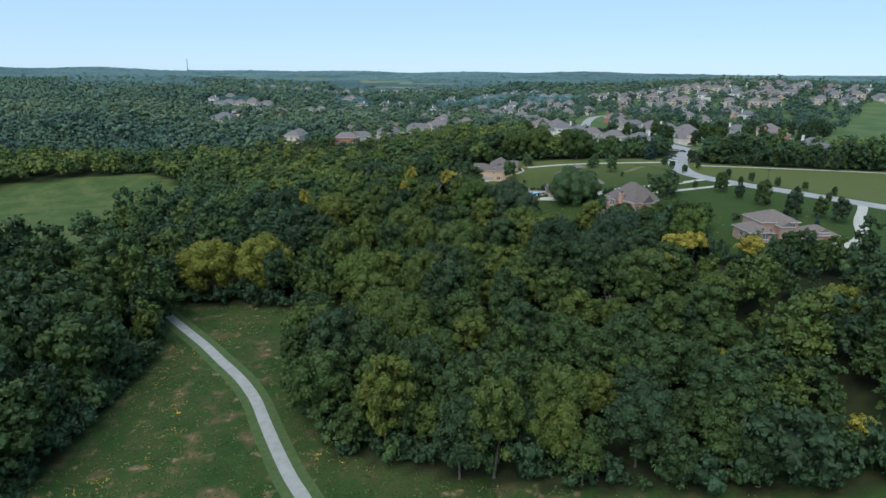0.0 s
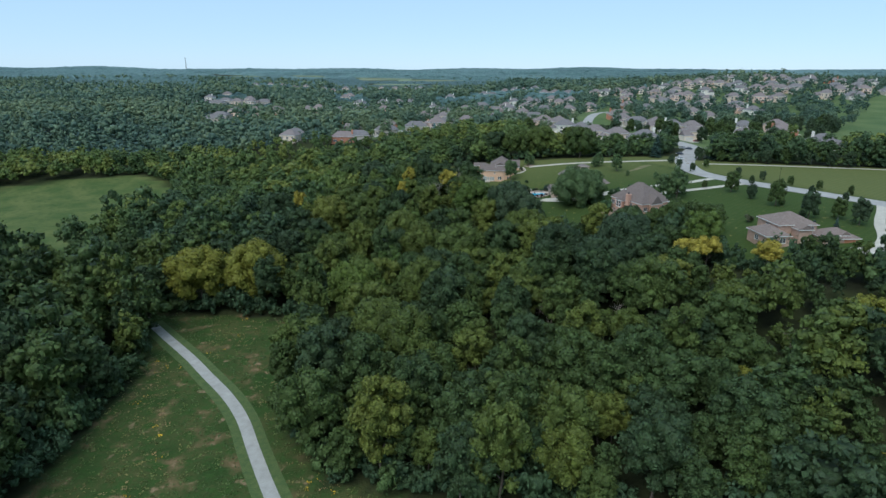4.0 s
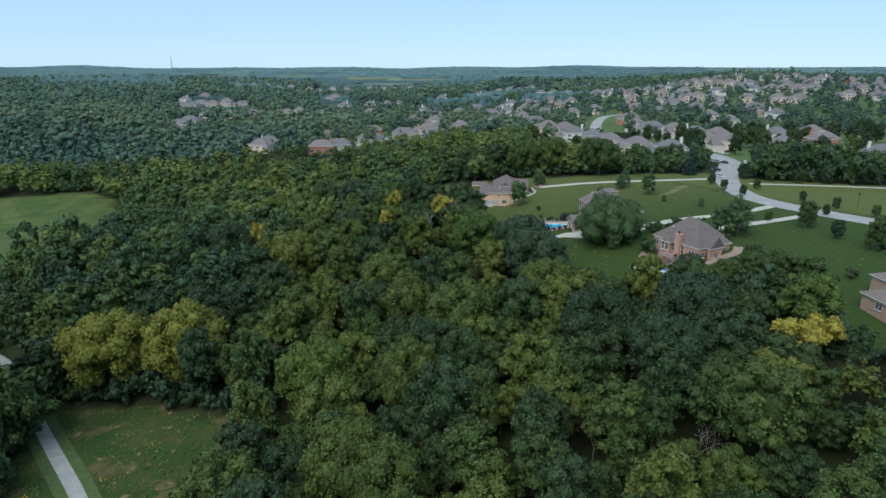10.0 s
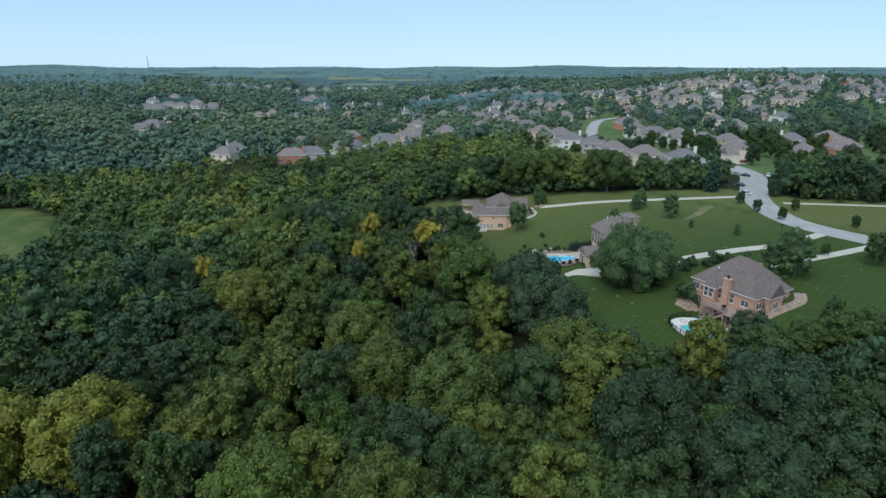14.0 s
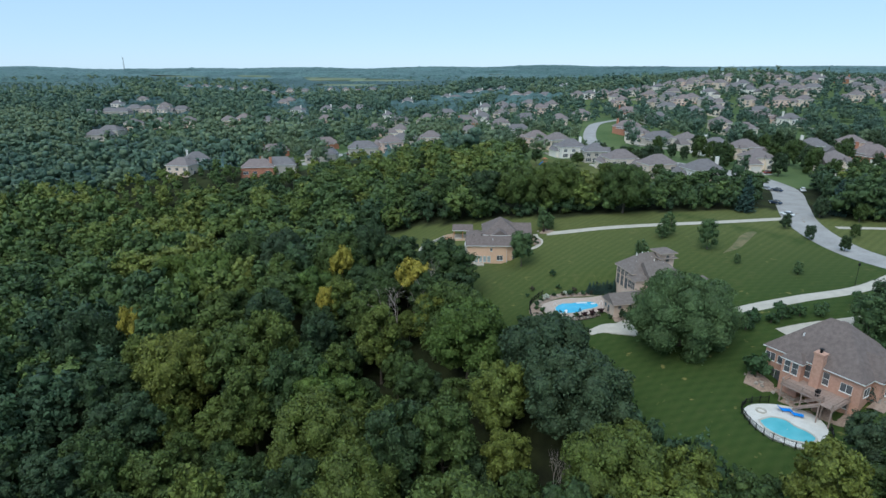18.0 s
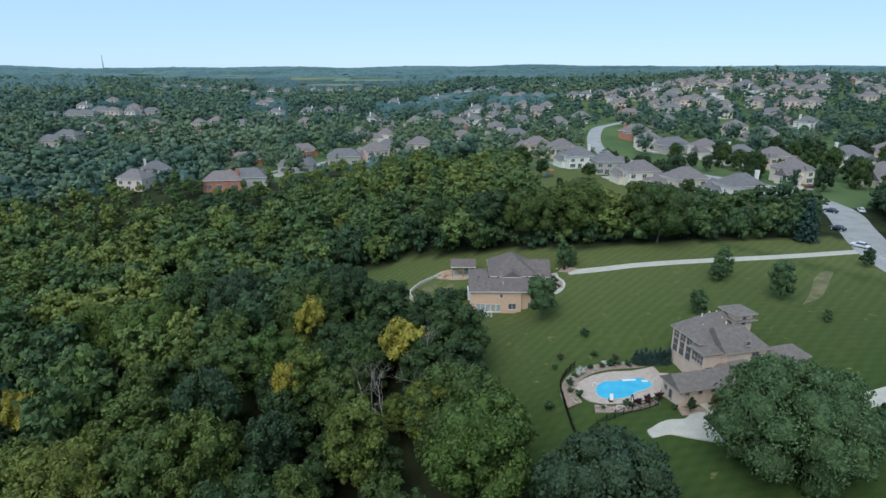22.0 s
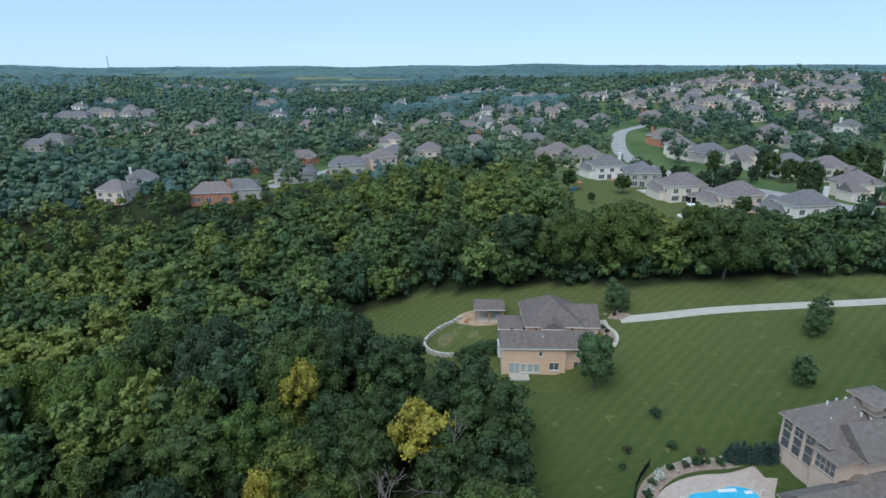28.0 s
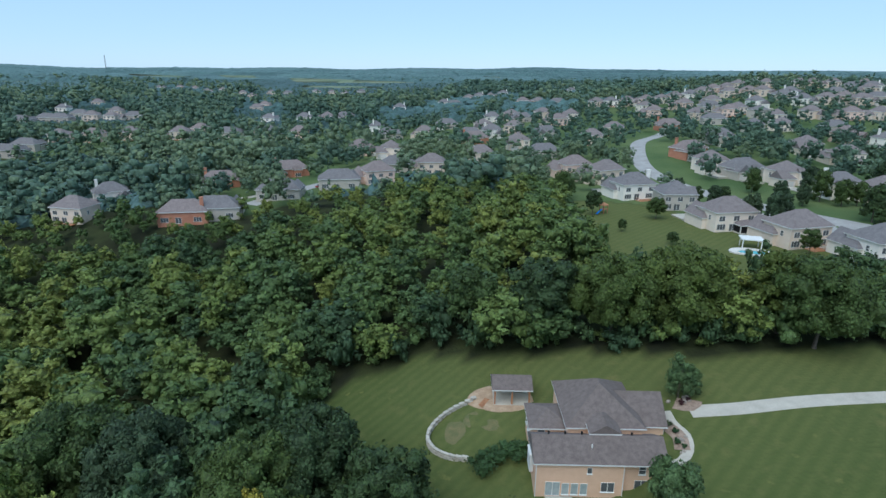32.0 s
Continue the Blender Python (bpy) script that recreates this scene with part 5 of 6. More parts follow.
def stucco_house():
    o = thing("house", pose(49.0, 269.8, 31.2, 0, 0, 9), "tan stucco villa with brown-grey roofs and a small tower", "house")
    wing, hall, main, gable, garage, tower = (0, 11.5, 0, 4.9), (10.5, 17, -1.2, 5.2), (8.4, 20, 7.0, 14.8), (11.6, 20.4, 3.8, 11), (18.6, 30, 0.2, 8), (16.4, 20.2, 8.2, 11.8)
    rf = surf("villa_shingles", (0.15, 0.12, 0.105), (0.21, 0.175, 0.155), 0.7, 0.92, 0.3, fine=0.35)
    for nm, b, e, r, g in (("pool_wing_wall", wing, 3.4, 2.0, "-"), ("hall_wall", hall, 3.9, 2.8, ""), ("main_wall", main, 8.0, 3.9, ""), ("gable_wall", gable, 7.2, 3.5, "-"), ("garage_wall", garage, 4.2, 3.0, ""), ("tower_wall", tower, 12.3, 1.0, "")):
        walls(o, b, -1.5, e, M_TAN, nm, g, r)
        roof(o, b, e, r, g, M_TANTRIM, 0.6 if nm == "tower_wall" else 0.5, rf)
    bay = (8.0, 11.8, 4.8, 8.5)
    walls(o, bay, -1, 6.9, M_TAN, "bay_wall")
    roof(o, bay, 6.9, 1.6, "", M_TANTRIM, 0.4, rf)
    for x in (0.18, 0.5, 0.82):
        on_wall(o, W_SQ, "window", wing, "s", x * 0.7, 2.3)
    on_wall(o, D_ARCH, "arched_doorway", wing, "s", 0.72, 0.0)
    on_wall(o, W_ARCH, "window", wing, "w", 0.5, 0.7)
    on_wall(o, W_SQ, "window", wing, "w", 0.2, 1.6)
    on_wall(o, W_ARCH, "window", tower, "s", 0.5, 10.0)
    on_wall(o, W_TAN, "window", gable, "s", 0.72, 4.8)
    on_wall(o, W_SQ, "window", gable, "s", 0.5, 8.2)
    for u in (0.15, 0.4, 0.65):
        on_wall(o, W_TANTALL, "window", main, "w", u, 3.2)
        on_wall(o, W_TAN, "window", main, "w", u, 6.1)
    for u in (0.3, 0.72):
        on_wall(o, W_TAN, "window", bay, "w", u, 4.4)
        on_wall(o, W_TANTALL, "window", bay, "s", u, 1.2)
    on_wall(o, W_TAN, "window", main, "e", 0.5, 4.5)
    for u in (0.25, 0.75):
        on_wall(o, GARAGE, "garage_door", garage, "s", u, 0.6)
    bm = bmesh.new()
    hip_roof(bm, 16, 20.6, 7.8, 12.2, 11.0, 0.4, 0.3, 0.15)
    part("tower_skirt_roof", bm, [rf, M_TANTRIM], o)
    for i, (x, y, z) in enumerate(((11.5, 11.2, 11.7), (13, 11.2, 11.9), (14.6, 11.2, 11.9), (15.2, 9, 10.6), (15.8, 8, 10.4), (16.4, 7, 10.2), (15.0, 10.0, 11.0), (10.6, 9.4, 10.3))):
        part("roof_vent", boxes((x - 0.1, x + 0.1, y - 0.1, y + 0.1, z - 0.6, z + 0.12)), M_TRIM, o)


stucco_house()
PAD = 30.62
POOL_DECK = [(33.4, 277.4), (34.0, 279.6), (36.0, 281.6), (39.2, 283.2), (42.8, 284.0), (46.4, 284.0), (50.0, 284.8), (53.8, 286.0), (54.0, 283.4), (51.2, 279.6), (49.0, 276.4), (47.4, 274.8), (44.0, 273.6), (40.4, 273.0), (37.0, 273.2), (34.6, 274.6)]
POOL = [(36.9, 276.2), (37.4, 278.2), (39.4, 280.2), (42.0, 280.4), (43.6, 280.8), (46.0, 281.2), (48.0, 280.4), (48.3, 278.6), (46.6, 277.2), (44.2, 276.3), (42.4, 275.0), (39.6, 274.5), (37.6, 274.9)]


def swimming_pool(outline, deck, level, water, dmat, label):
    o = tagged(new("pool_deck", slab_mesh("pool_deck", deck, dmat, 0, 0.9, level)), label, "pool deck", kind="structure")
    p = thing("swimming_pool", pose(0, 0, level), "swimming pool with clear blue water and pale coping", "pool")
    c = np.array(outline).mean(0)
    out = np.array(smooth_outline(outline))
    n = len(out)
    prof = [(0.35, 0.01), (0.35, 0.07), (0.0, 0.07), (0.0, 0.02)]
    V = []
    nrm = np.roll(out, -1, 0) - np.roll(out, 1, 0)
    nrm = np.stack([nrm[:, 1], -nrm[:, 0]], 1) / np.linalg.norm(nrm, axis=1)[:, None]
    if ((out - c) * nrm).sum() < 0:
        nrm = -nrm
    for off, z in prof:
        V.append(np.c_[out + nrm * off, np.full(n, z)])
    i = (np.arange(3)[:, None] * n + np.arange(n)[None]).ravel()
    j = (np.arange(3)[:, None] * n + (np.arange(n)[None] + 1) % n).ravel()
    link("coping", mesh_arrays("coping", np.concatenate(V), np.stack([i, j, j + n, i + n], 1), [M_CONC], None, False), p)
    w = mesh_arrays("water", np.concatenate([np.c_[out, np.full(n, 0.03)], np.c_[c + (out - c) * 0.02, np.full(n, 0.03)]]), np.stack([np.arange(n), (np.arange(n) + 1) % n, (np.arange(n) + 1) % n + n, np.arange(n) + n], 1), [water])
    link("water", w, p, "clear blue pool water")
    return p


M_POOLDECK = surf("tan_pool_paving", (0.42, 0.32, 0.26), (0.52, 0.41, 0.34), 0.8, 0.85, 0.15, fine=0.2)
M_PALEDECK = surf("pale_pool_paving", (0.62, 0.58, 0.52), (0.70, 0.66, 0.60), 1.2, 0.85, 0.1, fine=0.1)
villa_pool = swimming_pool(POOL, smooth_outline(POOL_DECK), PAD, M_WATER, M_POOLDECK, "tan paved terrace round the swimming pool")
for b in ((43.3, 46.0, 280.2, 280.8), (46.9, 48.0, 279.6, 280.2)):
    part("step", boxes((*b, 0.0, 0.09)), M_TRIM, villa_pool, "white step at the pool's end")
POOL_B = smooth_outline([(60.1, 228.6), (62.6, 229.3), (64.4, 228.4), (64.9, 226.6), (66.0, 224.9), (66.2, 223.2), (64.6, 222.3), (62.3, 223.0), (60.6, 224.8), (59.9, 227.0)])
DECK_B = [(58.3, 228.4), (58.9, 231.6), (61.4, 233.4), (65.0, 233.4), (68.4, 232.0), (70.4, 229.4), (70.2, 226.0), (68.2, 222.8), (65.4, 221.2), (62.4, 221.0), (60.0, 222.8), (58.6, 225.4)]
PAD_B = 30.45
swimming_pool(POOL_B, smooth_outline(DECK_B), PAD_B, M_AQUA, M_PALEDECK, "pale paved terrace round the small pool")


def fence(pts, hgt, mat, label, gap=1.8, bars=True, base=None):
    o = thing("fence", Matrix.Identity(4), label, "fence")
    c = catmull(pts, 0.9) if len(pts) > 2 else np.array([np.array(pts[0]) + (np.array(pts[1]) - np.array(pts[0])) * k for k in np.linspace(0, 1, 20)])
    s = np.r_[0, np.cumsum(np.linalg.norm(np.diff(c, axis=0), axis=1))]
    n = max(2, int(s[-1] / gap))
    P = [(float(np.interp(d, s, c[:, 0])), float(np.interp(d, s, c[:, 1]))) for d in np.linspace(0, s[-1], n + 1)]
    zf = (lambda x, y: float(land(x, y))) if base is None else (lambda x, y: base)
    pm = bpy.data.meshes.new("post")
    bm = boxes((-0.05, 0.05, -0.05, 0.05, -0.4, hgt + 0.1), (-0.07, 0.07, -0.07, 0.07, hgt + 0.1, hgt + 0.15))
    bm.to_mesh(pm)
    bm.free()
    pm.materials.append(mat)
    for x, y in P:
        link("post", pm, o, "", pose(x, y, zf(x, y)))
    for (x0, y0), (x1, y1) in zip(P, P[1:]):
        a, b = Vector((x0, y0, zf(x0, y0))), Vector((x1, y1, zf(x1, y1)))
        d = b - a
        side = Vector((-d.y, d.x, 0)).normalized() * 0.02
        bm = bmesh.new()

        def beam(p, q, up0, up1):
            v = [bm.verts.new(r + sgn * side + Vector((0, 0, u))) for r in (p, q) for sgn in (-1, 1) for u in (up0, up1)]
            for f in ((0, 1, 3, 2), (4, 6, 7, 5), (0, 4, 5, 1), (2, 3, 7, 6), (1, 5, 7, 3), (0, 2, 6, 4)):
                bm.faces.new([v[i] for i in f])

        for u in (0.12, hgt - 0.12):
            beam(a, b, u, u + 0.06)
        if bars:
            k = int(d.length / 0.16)
            for i in range(1, k):
                p = a + d * (i / k)
                beam(p, p + d.normalized() * 0.022, 0.12, hgt - 0.06)
        tagged(part("panel", bm, mat, o), kind="stuff")
    return o


fence([(35.9, 286.4), (33.4, 283.8), (31.3, 280.6), (30.6, 276.0), (30.4, 271.0), (30.6, 266.8)], 1.4, M_DARK, "black metal picket fence round the pool garden")
fence([(30.6, 266.8), (36.2, 268.6), (41.0, 270.2), (46.2, 271.4)], 1.4, M_DARK, "black metal picket fence below the pool garden")
fence([(70.2, 225.2), (68.4, 222.2), (65.4, 220.6), (62.2, 220.4), (59.6, 222.4), (58.1, 225.2), (57.8, 228.4), (58.6, 232.0), (61.4, 233.9), (65.0, 234.0)], 1.2, M_DARK, "low dark metal fence round the small pool", 1.6, True, PAD_B)


def bed(name, line, width, label):
    return tagged(new(name, ribbon_mesh(name, line, width, M_GRAVEL, 0.08, 0.3, 0.8, 4)), label, "planting bed", kind="structure")


bed("bed_by_pool", [(32.2, 274.0), (32.0, 278.0), (34.2, 282.0), (38.4, 285.0), (43.0, 286.2), (48.0, 286.4), (53.0, 287.6)], 2.6, "gravel planting bed round the pool")
bed("bed_before_pool", [(35.0, 272.0), (38.0, 271.4), (42.0, 271.8), (46.4, 272.8)], 2.0, "gravel planting bed between pool and lawn")
bed("bed_before_villa", [(48.6, 268.6), (52.0, 268.4), (56.0, 269.0), (60.4, 269.4)], 2.4, "gravel bed along the villa's wing")
bed("bed_by_walk", [(41.6, 325.0), (42.4, 322.0), (41.6, 319.2)], 2.2, "dark planted bed beside the garden walk")
bed("bed_by_drive", [(45.2, 329.6), (47.0, 328.4), (48.2, 329.6)], 3.0, "round planting bed by the driveway")
bed("bed_brick_left", [(64.0, 240.0), (67.4, 236.8), (70.6, 232.4), (74.6, 225.8)], 3.4, "stony planting bed below the deck")
bed("bed_brick_right", [(77.5, 225.6), (82.5, 227.6), (88.5, 230.0), (91, 234)], 2.6, "brown mulched bed along the brick wall")
draped("turning_circle", smooth_outline([(41.6, 265.3), (44.6, 266.6), (48.2, 266.4), (50.6, 267.8), (53.8, 267.8), (57.2, 266.0), (58.6, 263.0), (56.4, 260.4), (52.4, 259.6), (48.4, 261.2), (44.6, 263.6), (41.8, 263.6)]), M_CONC, "pale concrete turning place before the villa", "driveway", 0.13)
draped("lawn_island", blob_outline(54.2, 262.8, 1.9, 1.5, 18, 0.04, 8), surf("island_grass", (0.045, 0.085, 0.022), (0.065, 0.11, 0.03), 1.0, 0.95, 0.3, fine=0.3), "round grass island in the turning place", "grass", 0.2)
tagged(new("entry_walk", slab_mesh("entry_walk", [(53.0, 270.4), (54.6, 270.6), (55.2, 266.6), (53.8, 266.4)], M_CONC, 0.14, 0.4, 31.3)), "short concrete walk to the arched doorway", "path", kind="structure")
tagged(new("diving_board", slab_mesh("diving_board", [(38.2, 273.5), (38.8, 273.3), (39.6, 275.4), (39.0, 275.6)], M_TRIM, 0.5, 0.1, PAD)), "white diving board over the pool", "diving board")
part("stand", boxes((38.2, 38.8, 273.5, 274.1, PAD, PAD + 0.45)), M_DARK, bpy.data.objects["diving_board"])


def rail(name, pts, r, mat, label, category, parent=None):
    """A bent tube."""
    cu = bpy.data.curves.new(name, "CURVE")
    cu.dimensions, cu.bevel_depth, cu.bevel_resolution = "3D", r, 2
    sp = cu.splines.new("POLY")
    sp.points.add(len(pts) - 1)
    for p, q in zip(sp.points, pts):
        p.co = (*q, 1)
    o = new(name, cu)
    return tagged(o, label, category)


for x, y in ((37.0, 278.9), (48.9, 279.4), (43.0, 274.7)):
    rail("pool_handrail", [(x, y, PAD), (x, y, PAD + 0.8), (x + 0.35, y - 0.1, PAD + 0.95), (x + 0.7, y - 0.2, PAD + 0.6), (x + 0.75, y - 0.2, PAD)], 0.035, M_TRIM, "bent steel handrail at the pool's edge", "handrail")
fp = thing("fire_pit", pose(39.6, 271.6, float(land(39.6, 271.6))), "round stone fire pit in the gravel", "fire pit")
for i in range(12):
    a = i * math.pi / 6
    link("stone", bpy.data.meshes["block"], fp, "", pose(0.8 * math.cos(a), 0.8 * math.sin(a), 0, 0, 0, math.degrees(a) + 90) @ Matrix.Scale(0.42, 4))
swing = thing("garden_swing", pose(41.5, 271.8, float(land(41.5, 271.8))), "black metal garden swing frame beside the fire pit", "swing")
for i in range(4):
    a = math.pi / 4 + i * math.pi / 2
    v, q = tube(np.random.default_rng(1), (1.0 * math.cos(a), 0.8 * math.sin(a), 0), (0.05 * math.cos(a), 0.05 * math.sin(a), 2.6), 0.05, 0.05, 5, 0, 1)
    link("leg", mesh_arrays("leg", v, q, [M_DARK]), swing)
part("seat", boxes((-0.5, 0.5, -0.3, 0.3, 0.4, 0.5)), M_DARK, swing)

# ---- the brick house, its deck ----


def brick_house():
    o = thing("house", pose(75.8, 227.0, 31.4, 0, 0, 27), "orange brick house with steep hipped shingle roof and rear deck", "house")
    body, gab, back, bay = (0, 13.6, 0, 16.6), (3.2, 8.6, -1.4, 6), (9, 18, 5, 15), (-1.5, 1, 9.2, 12.6)
    walls(o, body, -1.5, 6.5, M_BRICK, "main_wall")
    roof(o, body, 6.5, 6.6)
    walls(o, gab, 0.5, 6.4, M_BRICK, "gable_wall", "-", 3.0)
    roof(o, gab, 6.4, 3.2, "-", None, 0.35)
    walls(o, back, -1, 6.2, M_BRICK, "garage_wall")
    roof(o, back, 6.2, 4.4)
    walls(o, bay, -1, 6.2, M_BRICK, "bay_wall")
    roof(o, bay, 6.2, 1.5, "", None, 0.35)
    bm = boxes((-1.1, 0.2, 6.2, 7.8, -1, 9.0), (-1.22, 0.32, 6.08, 7.92, 8.9, 9.2))
    part("chimney", bm, M_BRICK, o)
    part("chimney_cap", boxes((-0.65, -0.3, 6.85, 7.2, 9.2, 9.8), (-0.75, -0.2, 6.75, 7.3, 9.8, 9.95)), M_DARK, o)
    for u in (0.06, 0.2):
        on_wall(o, W_PAIR, "window", body, "w", u, 3.9)
    on_wall(o, W_PATIO, "patio_door", body, "w", 0.14, 0.2)
    on_wall(o, W_TALL, "window", bay, "w", 0.3, 3.7)
    on_wall(o, W_TALL, "window", bay, "w", 0.7, 3.7)
    on_wall(o, W_TALL, "window", body, "w", 0.47, 3.5)
    on_wall(o, W_TALL, "window", body, "w", 0.66, 3.5)
    on_wall(o, W_PAIR, "window", body, "w", 0.86, 3.7)
    on_wall(o, W_PAIR, "window", body, "w", 0.86, 0.8)
    on_wall(o, W_PAIR, "window", body, "w", 0.5, 0.6)
    on_wall(o, W_SMALL, "window", gab, "s", 0.5, 6.6)
    on_wall(o, W_PAIR, "window", gab, "s", 0.5, 3.4)
    on_wall(o, W_PAIR, "window", body, "s", 0.13, 3.6)
    on_wall(o, W_PAIR, "window", body, "s", 0.82, 3.6)
    part("satellite_dish", boxes((1.8, 2.4, 11.5, 11.6, 9.9, 10.4)), M_TRIM, o)
    d = thing("deck", pose(75.8, 227.0, 31.0, 0, 0, 27), "weathered timber deck on posts with a railed stair", "deck")
    for i in range(14):
        part("board", boxes((-4.4, -0.05, 3.4 + 0.52 * i, 3.88 + 0.52 * i, 2.9, 3.02)), M_DECK, d)
    for i in range(4):
        part("landing_board", boxes((-5.8, -0.05, 1.3 + 0.52 * i, 1.78 + 0.52 * i, 2.9, 3.02)), M_DECK, d)
    for x, y in ((-4.3, 3.5), (-4.3, 7), (-4.3, 10.5), (-5.7, 1.4), (-5.7, 3.4), (-0.3, 1.4)):
        part("post", boxes((x - 0.1, x + 0.1, y - 0.1, y + 0.1, -1.2, 4.0)), M_DECK, d)
    part("fascia", boxes((-4.5, -4.4, 3.4, 10.7, 2.7, 3.0), (-4.4, -0.1, 10.65, 10.75, 2.7, 3.0), (-5.8, -0.1, 1.2, 1.3, 2.7, 3.0)), M_DECK, d)
    for b in ((-4.45, -4.33, 3.5, 10.7), (-4.4, -0.1, 10.6, 10.72), (-5.8, -0.1, 1.25, 1.37)):
        part("handrail", boxes((*b, 3.88, 3.98), (*b, 3.2, 3.28)), M_DECK, d)
    for i in range(26):
        part("baluster", boxes((-4.41, -4.37, 3.6 + 0.27 * i, 3.64 + 0.27 * i, 3.2, 3.9)), M_DECK, d)
    for i in range(14):
        part("stair_tread", boxes((-5.8, -4.65, 3.4 + 0.28 * i, 3.7 + 0.28 * i, 2.78 - 0.2 * i, 2.84 - 0.2 * i)), M_DECK, d)
    bm = bmesh.new()
    for x in (-5.8, -4.65):
        v = [bm.verts.new((x + a, y, z)) for a in (0, 0.06) for y, z in ((3.4, 3.9), (7.4, 1.1), (7.4, 0.95), (3.4, 3.75))]
        for q in ((0, 1, 2, 3), (7, 6, 5, 4), (0, 4, 5, 1), (1, 5, 6, 2), (2, 6, 7, 3), (3, 7, 4, 0)):
            bm.faces.new([v[i] for i in q])
        v = [bm.verts.new((x + a, y, z)) for a in (0, 0.06) for y, z in ((3.4, 2.85), (7.4, 0.05), (7.4, -0.25), (3.4, 2.5))]
        for q in ((0, 1, 2, 3), (7, 6, 5, 4), (0, 4, 5, 1), (1, 5, 6, 2), (2, 6, 7, 3), (3, 7, 4, 0)):
            bm.faces.new([v[i] for i in q])
    part("stair_rail", bm, M_DECK, d)
    g = thing("grill", pose(75.8, 227.0, 34.02, 0, 0, 27) @ pose(-3.4, 5.0, 0), "black covered barbecue grill on the deck", "grill")
    part("cart", boxes((-0.4, 0.4, -0.25, 0.25, 0, 0.8)), M_DARK, g)
    part("hood", boxes((-0.45, 0.45, -0.3, 0.3, 0.82, 1.15)), M_DARK, g)


brick_house()
M_BLUE = surf("blue_canvas", (0.01, 0.20, 0.70), (0.02, 0.28, 0.80), 0.5, 0.7, 0.2)
lo = thing("sun_lounger", pose(67.2, 229.4, PAD_B, 0, 0, 150), "bright blue sun lounger on the pale terrace", "lounger")
part("seat", boxes((-1.0, 0.5, -0.4, 0.4, 0.3, 0.42)), M_BLUE, lo)
bm = boxes((0.5, 1.2, -0.4, 0.4, 0.3, 0.42))
for v in bm.verts:
    v.co.z += max(0, v.co.x - 0.5) * 0.9
part("backrest", bm, M_BLUE, lo)
for x in (-0.9, 0.4):
    for y in (-0.35, 0.35):
        part("leg", boxes((x, x + 0.06, y - 0.03, y + 0.03, 0, 0.3)), M_DARK, lo)
copy_thing(lo, pose(66.0, 231.0, PAD_B, 0, 0, 165))
tub = thing("fire_ring", pose(62.0, 231.4, PAD_B), "round brown stone ring on the pool terrace", "fire pit")
for i in range(10):
    a = i * math.pi / 5
    link("stone", bpy.data.meshes["block"], tub, "", pose(0.75 * math.cos(a), 0.75 * math.sin(a), 0, 0, 0, math.degrees(a) + 90) @ Matrix.Scale(0.45, 4))


def lodge():
    o = thing("house", pose(100.6, 180.3, 35.6, 0, 0, 4), "tan brick house with several hipped roofs and a garage wing", "house")
    main, left, gar, porch = (4.5, 17, 5, 16), (-1.5, 6, 1, 11), (15.5, 26.0, -2, 7), (9, 13, 1.5, 7)
    wm = surf("tan_brick", (0.42, 0.27, 0.20), (0.50, 0.34, 0.26), 0.6, 0.9, 0.3, fine=0.2)
    rf = surf("brown_shingles", (0.17, 0.125, 0.105), (0.23, 0.18, 0.155), 0.7, 0.92, 0.3, fine=0.35)
    for nm, b, e, r, g in (("main_wall", main, 5.6, 3.0, ""), ("wing_wall", left, 3.2, 2.3, ""), ("garage_wall", gar, 3.0, 2.4, ""), ("porch_wall", porch, 5.0, 1.5, "-")):
        walls(o, b, -1.5, e, wm, nm)
        roof(o, b, e, r, g, None, 0.5, rf)
    dg = (20.5, 23.3, -1.2, 3)
    walls(o, dg, 2.6, 3.8, wm, "dormer_wall", "-", 1.5)
    roof(o, dg, 3.8, 1.3, "-", None, 0.25, rf)
    gm = GARAGE.copy()
    gm.materials.clear()
    gm.materials.append(surf("copper_garage_paint", (0.42, 0.17, 0.09), (0.48, 0.21, 0.12), 1.0, 0.6))
    on_wall(o, gm, "garage_door", gar, "e", 0.5, 0.3)
    on_wall(o, gm, "garage_door", gar, "s", 0.8, 0.3)
    for b, s, u, z in ((left, "s", 0.25, 0.9), (left, "s", 0.7, 0.9), (main, "s", 0.8, 1.6), (porch, "s", 0.5, 1.0), (left, "w", 0.5, 0.9), (gar, "s", 0.2, 0.9)):
        on_wall(o, W_PAIR, "window", b, s, u, z)
    on_wall(o, W_SMALL, "window", dg, "s", 0.5, 2.8)
    on_wall(o, W_PAIR, "window", main, "s", 0.85, 3.4)
    on_wall(o, W_PAIR, "window", main, "w", 0.5, 3.4)


lodge()

# ---- single trees, shrubs, hedges ----


def shrub_proto(seed, r, hgt, leaves, size, mat, name):
    return made(name, crown(seed, r, 0.1, hgt, leaves, size, 6, 26, 0.9, 0.55, 0.0, 2, 0.22), [mat])


